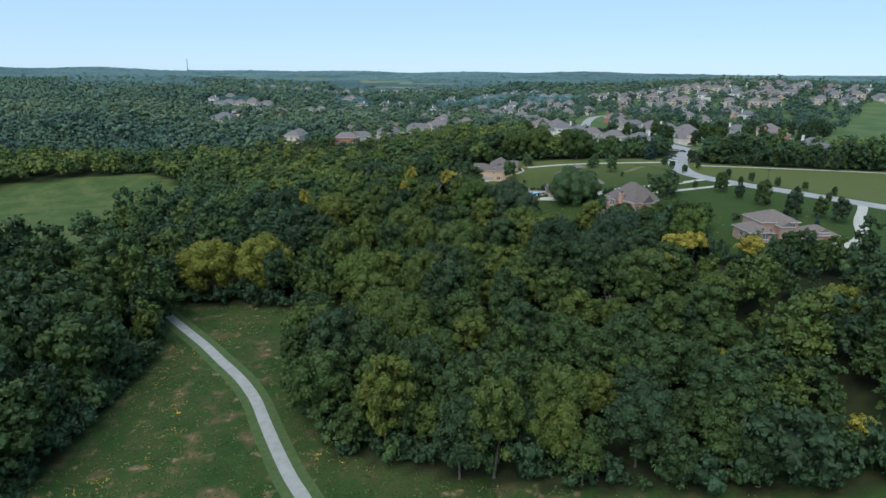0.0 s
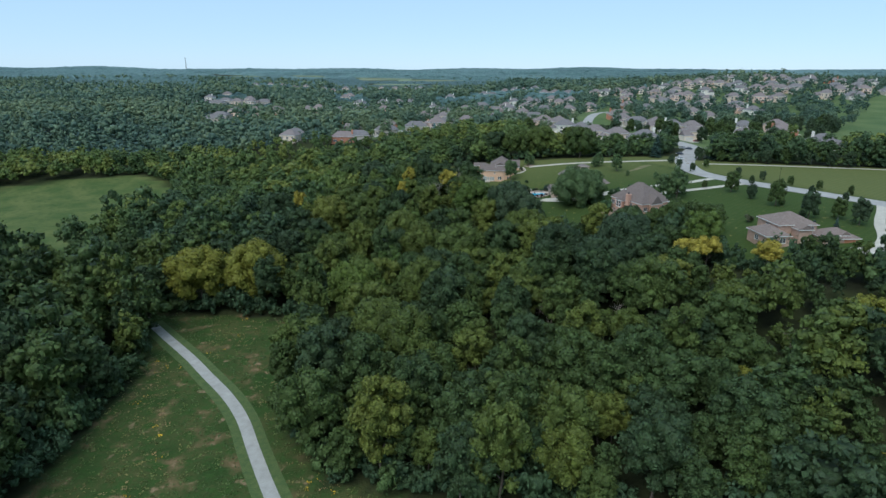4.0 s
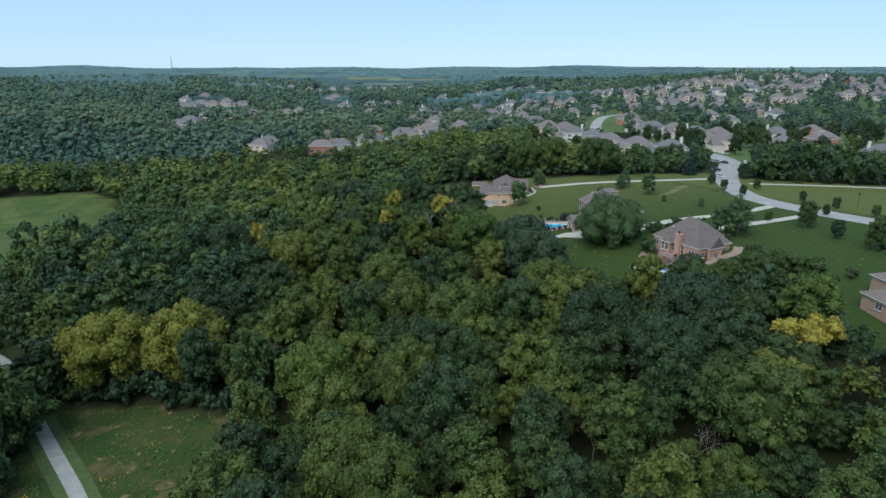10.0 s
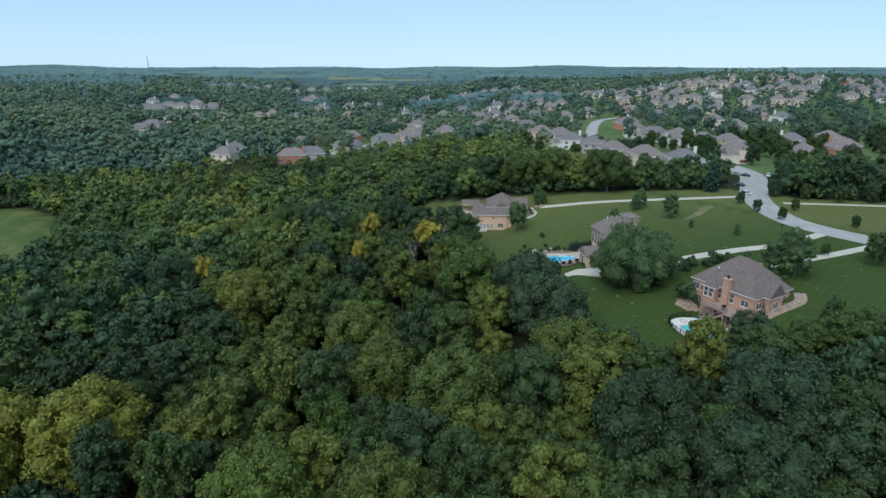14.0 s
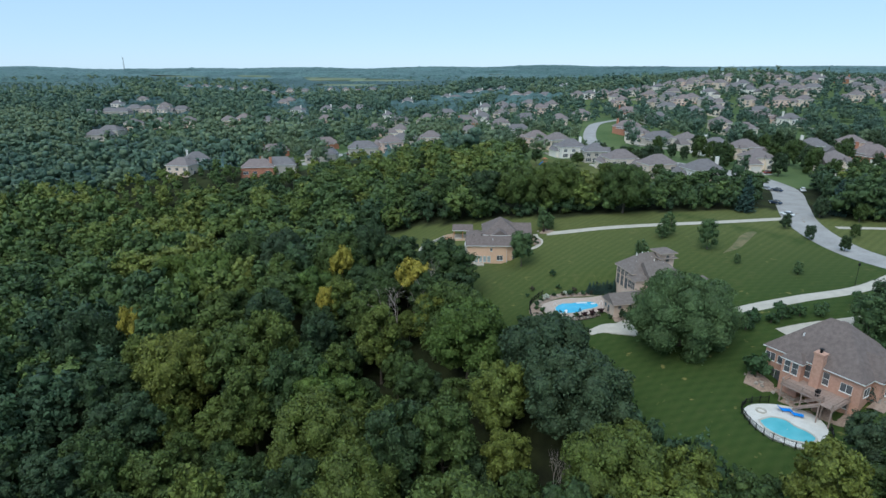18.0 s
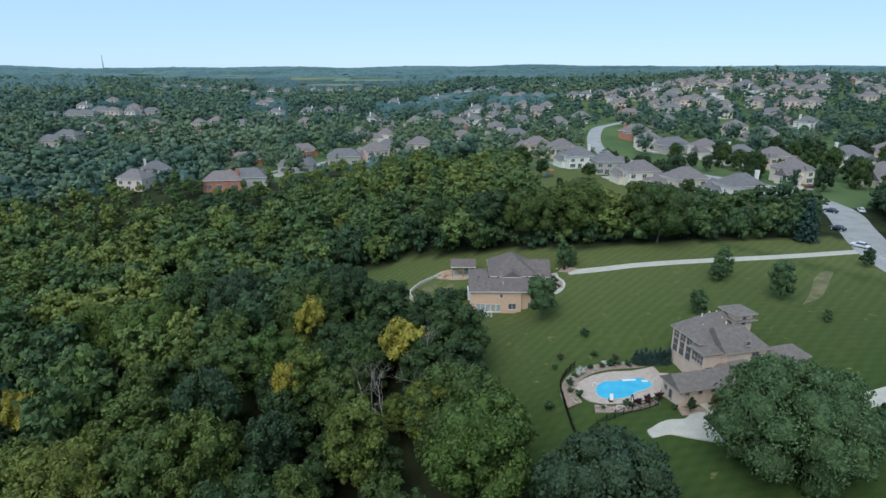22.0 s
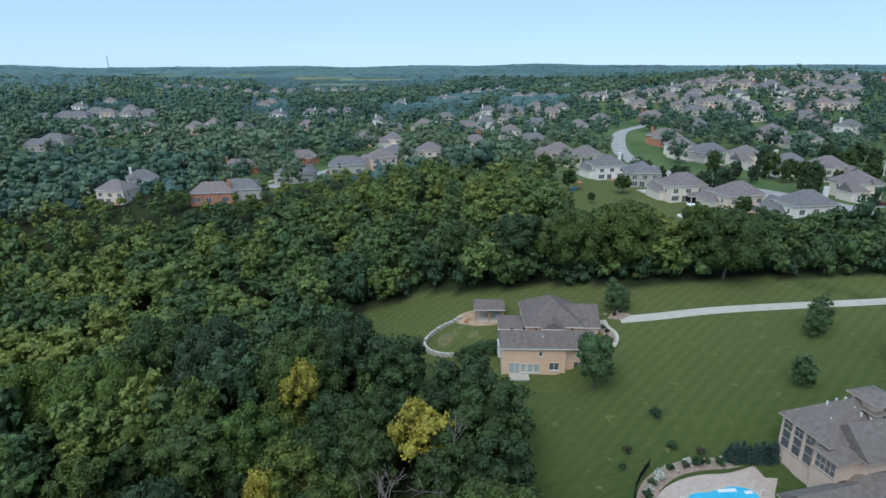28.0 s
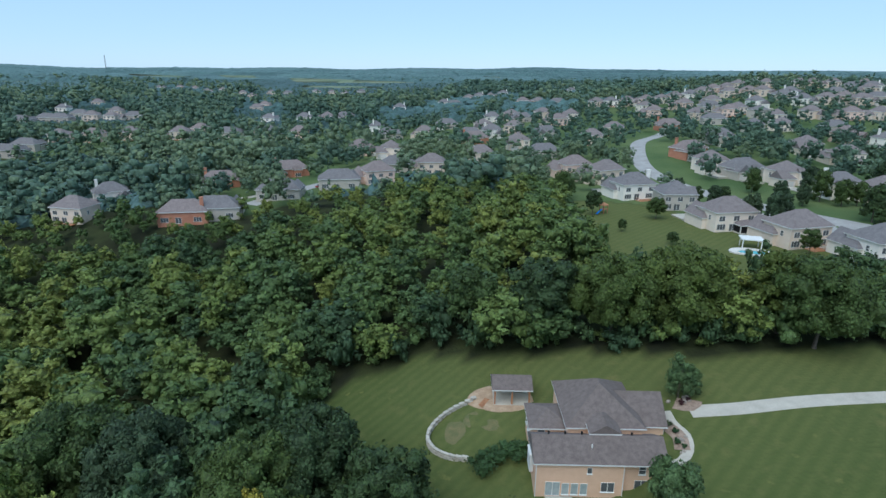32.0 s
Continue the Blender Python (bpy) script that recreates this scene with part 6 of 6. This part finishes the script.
BUSH = [shrub_proto(90 + i, 1.0, 1.5, 260, 0.16, M_SHRUB, "shrub_leaves") for i in range(3)]
M_RED = leaf_material("leaves_dark_red", [(0.0, (0.035, 0.012, 0.015)), (1.0, (0.06, 0.02, 0.022))])
M_WHITE = leaf_material("white_blossom", [(0.0, (0.45, 0.47, 0.38)), (1.0, (0.6, 0.62, 0.5))])
RED_BUSH, WHITE_BUSH = shrub_proto(95, 1.0, 1.5, 260, 0.16, M_RED, "red_leaves"), shrub_proto(96, 1.0, 1.5, 260, 0.16, M_WHITE, "blossom")
STEM = made("shrub_stem", trunk(97, 0.9, 0.06, 3, 0.4), [M_BARK])


def shrub(x, y, r, me=None, label="rounded green garden shrub", k=0, z=None):
    o = thing("shrub", pose(x, y, float(land(x, y)) + 0.02 if z is None else z, 0, 0, (x * 77 + y * 31) % 360) @ Matrix.Scale(r, 4), label, "shrub", "garden shrubs")
    link("stem", STEM, o)
    link("foliage", me or BUSH[k % 3], o)
    return o


for i, (x, y, r) in enumerate(((33.0, 280.0, 0.9), (33.6, 276.2, 0.8), (38.6, 285.4, 0.8), (43.3, 286.0, 1.0), (46.6, 285.9, 0.9), (49.1, 286.6, 1.1), (34.6, 282.6, 0.7), (41.2, 285.8, 0.7), (45.0, 286.4, 0.6), (51.4, 287.2, 0.8), (32.4, 277.6, 0.7),
                               (40.8, 272.2, 0.9), (36.4, 271.6, 0.5), (48.0, 269.4, 0.7), (57.4, 269.6, 0.6), (41.8, 324.4, 0.7), (42.2, 322.8, 0.6), (41.4, 320.6, 0.7), (42.0, 319.6, 0.5))):
    shrub(x, y, r, None, "rounded green garden shrub", i)
for x, y, r in ((43.0, 272.6, 0.85), (45.0, 273.0, 0.95), (47.2, 273.3, 0.95), (46.0, 329.0, 0.6), (47.4, 329.6, 0.5)):
    shrub(x, y, r, RED_BUSH, "dark red-leaved garden shrub")
for x, y, r in ((36.0, 283.6, 1.0), (42.0, 286.8, 0.7), (50.4, 287.8, 0.8)):
    shrub(x, y, r, WHITE_BUSH, "shrub covered in white blossom")
for i, (x, y, r) in enumerate(((41, 290, 0.9), (45, 288.6, 0.8), (34, 290, 0.9), (32, 287, 0.7), (28, 276, 1.1), (41, 296, 1.2), (36, 266, 1.1), (65.5, 239.5, 3.0), (72, 254.5, 2.2), (75, 257, 1.9), (81, 256.5, 2.4), (85, 256.5, 1.8), (89, 255.5, 1.9), (99, 257.5, 2.2), (97, 250, 1.8), (78, 255.5, 1.5), (90, 240, 1.6), (93, 225, 1.5), (98, 216, 2.0), (106, 206, 1.8))):
    shrub(x, y, r, None, "spreading green shrub on the lawn", i)


def boulders():
    rng = random.Random(31)
    me = bpy.data.meshes["block"].copy()
    me.materials.clear()
    me.materials.append(surf("brown_fieldstone", (0.24, 0.20, 0.165), (0.42, 0.36, 0.30), 0.5, 0.9, 0.4, fine=0.2, spread=0.5))
    lines = [([(32.2, 274.0), (32.0, 278.0), (34.2, 282.0), (38.4, 285.0), (43.0, 286.2), (48.0, 286.4)], 34, 1.1), ([(35.0, 272.0), (38.0, 271.4), (42.0, 271.8), (46.4, 272.8)], 14, 0.8), ([(77.5, 225.6), (82.5, 227.6), (88.5, 230.0)], 16, 1.0), ([(64.0, 240.0), (67.4, 236.8), (70.6, 232.4)], 14, 1.2), ([(45.2, 329.6), (48.2, 329.6)], 8, 1.2), ([(41.6, 325.0), (42.4, 322.0), (41.6, 319.2)], 10, 1.0), ([(126.5, 311), (128.5, 318), (133.5, 331)], 10, 0.8)]
    for line, count, wide in lines:
        c = catmull(line, 0.3)
        for _ in range(count):
            q = c[rng.randrange(len(c))]
            x, y = float(q[0]) + rng.uniform(-wide, wide), float(q[1]) + rng.uniform(-wide, wide)
            s = rng.uniform(0.35, 0.85)
            o = tagged(new("boulder", me), "rough brownish fieldstone boulder in a planting bed", "boulder", "garden boulders")
            o.matrix_basis = pose(*at(x, y, 0.0), 0, 0, rng.uniform(0, 360)) @ Matrix.Diagonal((s, s * 1.3, s, 1))


boulders()


def hedge(line, w, hgt, label):
    rng = np.random.default_rng(4)
    c = catmull(line, 0.8)
    ps = []
    for q in c:
        v, f = crown(int(rng.integers(1e6)), w, 0, hgt, 170, 0.17, 5, 16, 0.9, 0.6, 0.0, 1, 0.22)
        ps.append((v + (q[0], q[1], float(land(*q))), f))
    v, f = join(ps)
    return tagged(new("hedge", mesh_arrays("hedge", v, f, [M_SHRUB])), label, "hedge")


hedge([(11.8, 323.2), (14.0, 324.2), (16.4, 324.9), (18.8, 324.8)], 2.3, 2.7, "dark dense juniper hedge beside the peach house")


def willow(x, y):
    V, Q = crown(22, 9.6, -2.5, 15.0, 24000, 0.27, 60, 420, 0.95, 0.80, 0.45, 2, 0.085, 0.6)
    o = thing("tree", pose(*at(x, y)), "large rounded willow with pale green drooping foliage", "tree")
    link("trunk", made("willow_trunk", trunk(23, 8, 0.55, 6, 5), [M_BARK]), o)
    link("crown", made("willow_crown", (V, Q), [M_WILLOW]), o)


willow(57.4, 253.6)
SPRUCE_ME = [made("spruce_boughs", spruce(24 + i, 4.2, 14.0, 20, 18, 16), [M_SPRUCE]) for i in range(2)]
SPRUCE_TRUNK = made("spruce_trunk", trunk(26, 11.5, 0.22, 0), [M_BARK])


for i in range(8):
    ex, ey = 48.6 + 0.85 * i, 286.9 - 0.22 * i
    o = thing("evergreen", pose(*at(ex, ey, -0.05), 0, 0, 47 * i) @ Matrix.Diagonal((0.27, 0.27, 0.235 + 0.02 * (i % 3), 1)), "upright dark clipped evergreen beside the villa", "evergreen", "evergreens by the villa")
    link("trunk", SPRUCE_TRUNK, o)
    link("foliage", SPRUCE_ME[i % 2], o)


def single(name, tr, cr, x, y, s, label, sz=1.0):
    return tree_thing(name, tr, cr, x, y, s, (x * 53 + y * 17) % 360, label, "", sz)


for x, y, s in ((117.5, 334.5, 0.92), (145.0, 327.0, 0.9), (152.0, 322.0, 0.7), (92, 224, 0.32), (123.5, 187, 0.4), (118.5, 190, 0.35), (79.5, 228.5, 0.36)):
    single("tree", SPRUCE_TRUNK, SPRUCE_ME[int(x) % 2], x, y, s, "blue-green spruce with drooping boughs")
for x, y, s in ((106, 172, 0.5), (113, 171, 0.3),
                (50.4, 268.2, 0.2), (55.8, 268.8, 0.22), (75, 207, 0.8), (70, 203, 0.7), (82, 210, 0.75), (87, 205, 0.75), (80, 198, 0.9), (90, 198, 0.8), (68, 440, 0.62), (87, 432, 0.6), (79, 403, 0.32), (110, 389, 0.55), (70, 418, 0.3), (148, 410, 0.5), (132, 437, 0.5), (122, 452, 0.5)):
    k = int(x + 2 * y) % 6
    single("tree", TRUNK_ME[k], DARK_ME[k], x, y, s, "dark green broadleaved tree by a house")
# large and coloured trees that stand out of the woods: place, radius of crown, kind of leaf
HERO0 = [(-90.0, 211.0, 11.4, 3), (-69.5, 213.0, 11.8, 3), (-17.0, 157.0, 8.8, 3), (-10.0, 151.5, 8.4, 3), (34.7, 140.6, 6.8, 3), (-28.5, 189.7, 10.9, 2), (48.1, 175.7, 8.9, 1), (-16.4, 238.0, 9.4, 3), (17.0, 274.6, 8.7, 2), (27.4, 245.7, 14.4, 4), (-5.9, 185.5, 7.7, 3), (79.2, 181.7, 5.2, 2), (6.3, 211.8, 9.5, 0), (37.3, 190.6, 12.2, 0), (58.3, 189.4, 8.8, 4), (-19.6, 210.4, 5.0, 2), (-31.4, 260.2, 5.1, 3), (63.0, 213.3, 9.4, 4), (30.0, 215.0, 7.7, 0), (-8.9, 223.4, 8.2, 3), (-42.2, 214.6, 7.1, 0)]
HERO1 = [(29.4, 234.0, 11.7, 4), (-6.0, 268.0, 6.4, 0), (13.6, 261.5, 8.6, 2), (-31.5, 252.4, 6.4, 3), (-19.7, 317.0, 8.2, 0), (-51.3, 265.4, 9.5, 0), (-16.3, 251.2, 6.9, 2), (-81.2, 287.1, 9.6, 0), (2.3, 291.0, 5.2, 5), (6.4, 272.0, 5.0, 3), (10.8, 270.5, 8.7, 0), (16.3, 289.2, 6.2, 1), (-52.0, 318.5, 4.0, 3), (-20.0, 285.0, 2.8, 5), (-71.0, 289.5, 3.6, 5), (-58.4, 319.0, 8.4, 2), (-38.1, 326.0, 8.2, 4), (-51.0, 332.4, 9.2, 0), (-25.0, 299.2, 5.6, 2), (-73.7, 326.1, 7.6, 2), (-11.8, 322.1, 7.4, 0)]
HERO2 = [(42.4, 342.7, 7.9, 0), (15.6, 352.2, 5.6, 0), (55.4, 341.5, 9.9, 0), (76.7, 331.6, 8.1, 1), (-18.4, 309.0, 3.6, 5), (29.4, 356.7, 6.3, 1), (73.7, 347.0, 5.9, 3)]
BIG = [crown(110 + i, 8.5, 2.0, 17.5, 9000, 0.32, 44, 150, 0.92, 0.76, 0.0, 3, 0.10, 0.8) for i in range(3)]
BIG_TRUNK = made("big_trunk", trunk(115, 12, 0.42, 6, 4.5), [M_BARK])
LEAVES = [M_LEAF, M_DARKLEAF, M_FRESH, M_GOLD, M_BLUISH, M_YELLOW, M_OLIVE]
WORDS = ("broad green tree standing out of the woods", "dark green broadleaved tree in the woods", "fresh yellow-green tree in the woods", "olive-gold cottonwood above the woods", "bluish green broad tree in the woods", "bright yellow-leaved tree in the woods", "olive-green tree rising above the woods")
BIG_ME = [[made("big_crown", v, [m]) for v in BIG] for m in LEAVES]
SMALL_ME = [[made("tree_crown_kind", v, [m]) for v in NEAR] for m in LEAVES]
SMALL_ME[5] = [made("high_yellow_crown", crown(170 + i, 4.6, 7.0, 14.0, 1900, 0.28, 20, 40, 0.8, 0.72, 0.0, 2, 0.15, 0.8), [M_YELLOW]) for i in range(6)]
OVAL_ME = [made("oval_crown", v, [m]) for v in OVAL for m in (M_DARKLEAF, M_BLUISH)]
OVAL_PALE = [made("pale_oval_crown", crown(160 + i, 4.1, 0.0, 11.0, 1500, 0.24, 20, 60, 1.1, 0.60, 0.2, 1, 0.22, 0.9), [M_WILLOW]) for i in range(3)]
OVAL_TRUNK = made("oval_trunk", trunk(140, 7.5, 0.2, 3, 1.2), [M_BARK])
for i, (x, y, r, k) in enumerate(HERO0 + HERO1 + HERO2):
    k = 6 if k == 3 and r < 11 and not 4.9 < r < 5.1 else k
    if inside(LAWN, x, y):
        if y < 325:
            continue
        y = y + 9
    tall = 17.0 + 5.5 * (1 - min(1.0, float(land(x, y)) / 26)) + 0.25 * (r - 6)
    if r > 7.2:
        s = min(r, 12.0 if k == 3 else 9.0) / 9.2
        single("tree", BIG_TRUNK, BIG_ME[k][i % 3], x, y, s, WORDS[k], tall / (17.5 * s))
    else:
        s = r / 4.9
        single("tree", TRUNK_ME[i % 6], SMALL_ME[k][i % 6], x, y, s, WORDS[k], tall / (14.0 * s))
    KEEP_OUT.append((x, y, 0.85 * min(r, 10.0) + 2.0 if r > 7.2 else 0.6 * r))
for x, y, s in ((46.4, 331.0, 0.52), (48.4, 330.6, 0.36), (66, 297, 0.42), (78, 311, 0.42), (81, 314, 0.5), (86, 299, 0.62), (98, 277, 0.25), (88, 287, 0.2), (95, 243, 0.86), (90, 244, 0.7)):
    k = int(x + y) % 6
    single("tree", OVAL_TRUNK, OVAL_PALE[k % 3], x, y, s * 1.35, "pale young broadleaved tree standing on mown grass")
LAWN_TREES = [(131.4, 301.1, 0.42), (136.7, 278.6, 0.40), (133.4, 259.7, 0.37), (142.5, 268.2, 0.39), (148.2, 256.3, 0.38), (146.1, 237.5, 0.36), (155.2, 247.4, 0.37), (151.9, 226.0, 0.35), (160.8, 236.5, 0.37), (118.0, 301.7, 0.41), (120.2, 290.4, 0.40), (118.1, 313.0, 0.43), (118.6, 246.6, 0.83), (120.9, 234.6, 0.56), (124.2, 223.0, 0.93), (126.0, 205.4, 0.88), (134.6, 203.0, 0.66), (136.7, 195.4, 0.80), (111.3, 255.5, 0.34), (97.7, 249.3, 0.93)]
for i, (x, y, s) in enumerate(LAWN_TREES):
    single("tree", OVAL_TRUNK, OVAL_ME[i % 6], x, y, s, "dense oval young tree on the mown lawn" if s > 0.45 else "small oval street tree on the grass verge")
for i, (x, y) in enumerate(((155.3, 311.9), (166.3, 310.7), (176.1, 309.9), (185.2, 307.4), (194.1, 302.4), (201.4, 299.4), (145.4, 317.2), (136.5, 323.4))):
    single("tree", OVAL_TRUNK, OVAL_ME[i % 6], x, y, 0.62 + 0.06 * (i % 3), "rounded dark tree along the footway")
single("tree", TRUNK_ME[3], made("loose_crown", NEAR[3], [M_WILLOW]), 34.2, 306.6, 0.70, "loose grey-green tree before the peach house", 1.25)
for x, y, s, k in ((72.0, 172.0, 0.95, 5), (77.5, 173.0, 0.85, 5), (89.6, 162.5, 0.85, 5), (63, 119.7, 0.75, 3), (24.2, 130.1, 0.75, 3), (95, 130, 0.8, 3), (-3.6, 172.5, 0.62, 5), (33.4, 140.8, 0.4, 5), (64.0, 120.5, 0.42, 5), (77.5, 93.0, 0.6, 5), (88, 150, 0.8, 2)):
    single("tree", TRUNK_ME[0], SMALL_ME[k][int(x) % 6], x, y, s, WORDS[k])
    KEEP_OUT.append((x, y, 5.0 if k == 5 and s > 0.8 else 3.6))
for x, y, s, k in ((67.5, 214.0, 0.78, 4), (80.0, 203.5, 0.95, 1)):
    single("tree", TRUNK_ME[1], SMALL_ME[k][1], x, y, s, WORDS[k])
DEAD_ME = [made("bare_branches", bare_tree(60 + i, 12.0), [M_DEADWOOD]) for i in range(3)]
for i, (x, y, s) in enumerate(((30.5, 162.8, 1.0), (47.3, 156, 0.95), (23, 222, 0.95), (5.4, 283.5, 1.6), (-2.1, 279.0, 1.65), (-31, 238, 0.8), (-108, 240, 0.9), (78, 128, 0.9))):
    o = thing("dead_tree", pose(*at(x, y), 0, 0, 70 * i) @ Matrix.Scale(s, 4), "leafless grey dead tree among the woods", "dead tree", "dead trees")
    link("bough", DEAD_ME[i % 3], o)
KEEP_OUT += [(209, 333, 15), (217, 351, 13), (214, 339, 10), (57.4, 253.6, 10), (5.4, 283, 3.0), (-2.1, 279, 3.0), (30.5, 162.8, 3.2), (47.3, 156, 3.2), (23, 222, 3.2), (100, 185, 18), (118, 182, 15), (106, 173, 9), (117, 170, 9), (124, 168, 11)]

# ---- footbridge, tower, cars, garden things ----


def footbridge():
    o = thing("footbridge", pose(-112.5, 205.5, 0.35, 0, 0, math.degrees(math.atan2(17, -17))), "brown timber footbridge with railings over the creek", "bridge")
    for i in range(48):
        part("plank", boxes((-12 + 0.5 * i, -11.54 + 0.5 * i, -1.6, 1.6, 0, 0.08)), M_WOOD, o)
    for y in (-1.6, 1.6):
        part("beam", boxes((-12, 12, y - 0.12, y + 0.12, -0.5, 0)), M_DECK, o)
        part("handrail", boxes((-12, 12, y - 0.07, y + 0.07, 1.1, 1.2), (-12, 12, y - 0.05, y + 0.05, 0.55, 0.65)), M_DECK, o)
        for i in range(13):
            part("post", boxes((-12 + 2 * i - 0.07, -12 + 2 * i + 0.07, y - 0.07, y + 0.07, -0.4, 1.15)), M_DECK, o)


footbridge()


def car_proto(paint, label):
    o = thing("car", Matrix.Identity(4), label, "car", "parked cars")
    bm = boxes((-2.2, 2.2, -0.88, 0.88, 0.3, 0.85))
    bmesh.ops.bevel(bm, geom=bm.edges[:], offset=0.14, segments=2, affect="EDGES")
    part("body", bm, paint, o)
    bm = boxes((-1.5, 1.0, -0.8, 0.8, 0.82, 1.42))
    for v in bm.verts:
        if v.co.z > 1:
            v.co.x = v.co.x * 0.66 - 0.1
            v.co.y *= 0.82
    bmesh.ops.bevel(bm, geom=bm.edges[:], offset=0.06, segments=1, affect="EDGES")
    part("cabin", bm, M_GLASS, o)
    part("roof_panel", boxes((-1.05, 0.5, -0.6, 0.6, 1.40, 1.46)), paint, o)
    for x in (-1.35, 1.35):
        for y in (-0.8, 0.8):
            bm = bmesh.new()
            bmesh.ops.create_cone(bm, cap_ends=True, segments=12, radius1=0.33, radius2=0.33, depth=0.22, matrix=pose(x, y, 0.33, 90))
            w = part("wheel", bm, M_DARK, o)
            bm = bmesh.new()
            bmesh.ops.create_cone(bm, cap_ends=True, segments=10, radius1=0.2, radius2=0.17, depth=0.25, matrix=pose(x, y, 0.33, 90))
            part("rim", bm, M_TRIM, w)
    for y in (-0.6, 0.6):
        part("headlight", boxes((2.16, 2.24, y - 0.2, y + 0.2, 0.58, 0.72)), M_TRIM, o)
    return o


PAINT = {n: surf(n, c, tuple(v * 1.1 for v in c), 2.0, 0.25) for n, c in (("white_paint", (0.75, 0.75, 0.74)), ("dark_blue_paint", (0.03, 0.05, 0.09)), ("silver_paint", (0.4, 0.42, 0.44)), ("red_paint", (0.3, 0.03, 0.03)))}
CARS = [(car_proto(m, f"parked car with {n.replace('_', ' ')}")) for n, m in PAINT.items()]
for k, spots in enumerate((((128.0, 327.2, 118), (158, 363, 60), (120, 452, 30)), ((134.2, 343.4, 118), (147.5, 363.5, 118), (108, 436, 30)), ((145.0, 367.0, 118), (112, 428, 60)), ((-34, 515, 40), (168, 402, 10)))):
    for i, (x, y, a) in enumerate(spots):
        m = pose(*at(x, y, 0.12), 0, 0, a)
        if i == 0:
            CARS[k].matrix_basis = m
        else:
            copy_thing(CARS[k], m)


def mast():
    x, y = -1990, 4650
    o = thing("radio_mast", pose(*at(x, y)), "tall thin lattice mast on the horizon", "mast")
    for i in range(4):
        a = math.pi / 4 + i * math.pi / 2
        v, q = tube(np.random.default_rng(2), (4 * math.cos(a), 4 * math.sin(a), 0), (1.5 * math.cos(a), 1.5 * math.sin(a), 100), 0.7, 0.5, 4, 0, 1)
        link("leg", mesh_arrays("leg", v, q, [M_DARK]), o)
    for i in range(10):
        part("brace", boxes((-3.4 + 0.22 * i, 3.4 - 0.22 * i, -0.4, 0.4, 8 + 9.5 * i, 9 + 9.5 * i)), M_DARK, o)


mast()


def pergola():
    z = float(land(100, 397))
    o = thing("pergola", pose(99.0, 397.5, z, 0, 0, -20), "white flat-roofed patio cover on four posts", "pergola")
    for x in (-2.4, 2.4):
        for y in (-1.8, 1.8):
            part("post", boxes((x - 0.12, x + 0.12, y - 0.12, y + 0.12, -0.5, 2.7)), M_TRIM, o)
    part("roof", boxes((-2.9, 2.9, -2.3, 2.3, 2.7, 2.95)), M_TRIM, o)
    swimming_pool(blob_outline(97.0, 392.5, 3.6, 1.7, 16, 0.06, 3, -20), blob_outline(97.0, 393.5, 5.6, 3.6, 20, 0.04, 3, -20), z + 0.25, M_AQUA, M_PALEDECK, "pale terrace round a small garden pool")
    s = thing("playset", pose(*at(73, 443), 0, 0, 30), "wooden playset with a blue slide", "playset")
    for x in (-1, 1):
        for y in (-0.9, 0.9):
            part("post", boxes((x - 0.08, x + 0.08, y - 0.08, y + 0.08, -0.3, 2.9)), M_WOOD, s)
    part("platform", boxes((-1.1, 1.1, -1, 1, 1.3, 1.45)), M_WOOD, s)
    bm = boxes((-3.6, -1.1, -0.35, 0.35, 0, 0.12))
    for v in bm.verts:
        v.co.z += (v.co.x + 3.6) / 2.5 * 1.4
    part("slide", bm, M_BLUE, s)
    bm = bmesh.new()
    hip_roof(bm, -1.1, 1.1, -1, 1, 2.9, 0.8, 0.2, 0.1)
    part("canopy", bm, [M_WOOD, M_WOOD], s)


pergola()


def street_lamp(x, y):
    o = thing("street_lamp", pose(*at(x, y)), "slim dark street lamp on the grass verge", "street lamp", "street lamps")
    v, q = tube(np.random.default_rng(2), (0, 0, -0.3), (0, 0, 5), 0.07, 0.05, 6, 0, 1)
    link("pole", mesh_arrays("pole", v, q, [M_DARK]), o)
    part("lantern", boxes((-0.16, 0.16, -0.16, 0.16, 5, 5.5), (-0.22, 0.22, -0.22, 0.22, 5.5, 5.58)), M_DARK, o)


for x, y in ((150, 268), (135, 178), (106, 268)):
    street_lamp(x, y)
paving("village_street", [(-60, 490), (-42, 514), (-19, 543), (-4, 582), (4, 640), (40, 690)], 8, M_STREET, "pale concrete village street", "street", up=0.1)
paving("village_drive", [(-76, 497), (-62, 505), (-50, 512)], 4, M_CONC, "concrete driveway of a brick house", "driveway")
paving("cul_de_sac", [(150, 404), (143, 402), (136, 412), (134, 424), (122, 436), (112, 437)], 7, M_STREET, "pale concrete side street", "street", up=0.12)

tall_grass()
undergrowth()
village_trees()
woods()
far_woods()
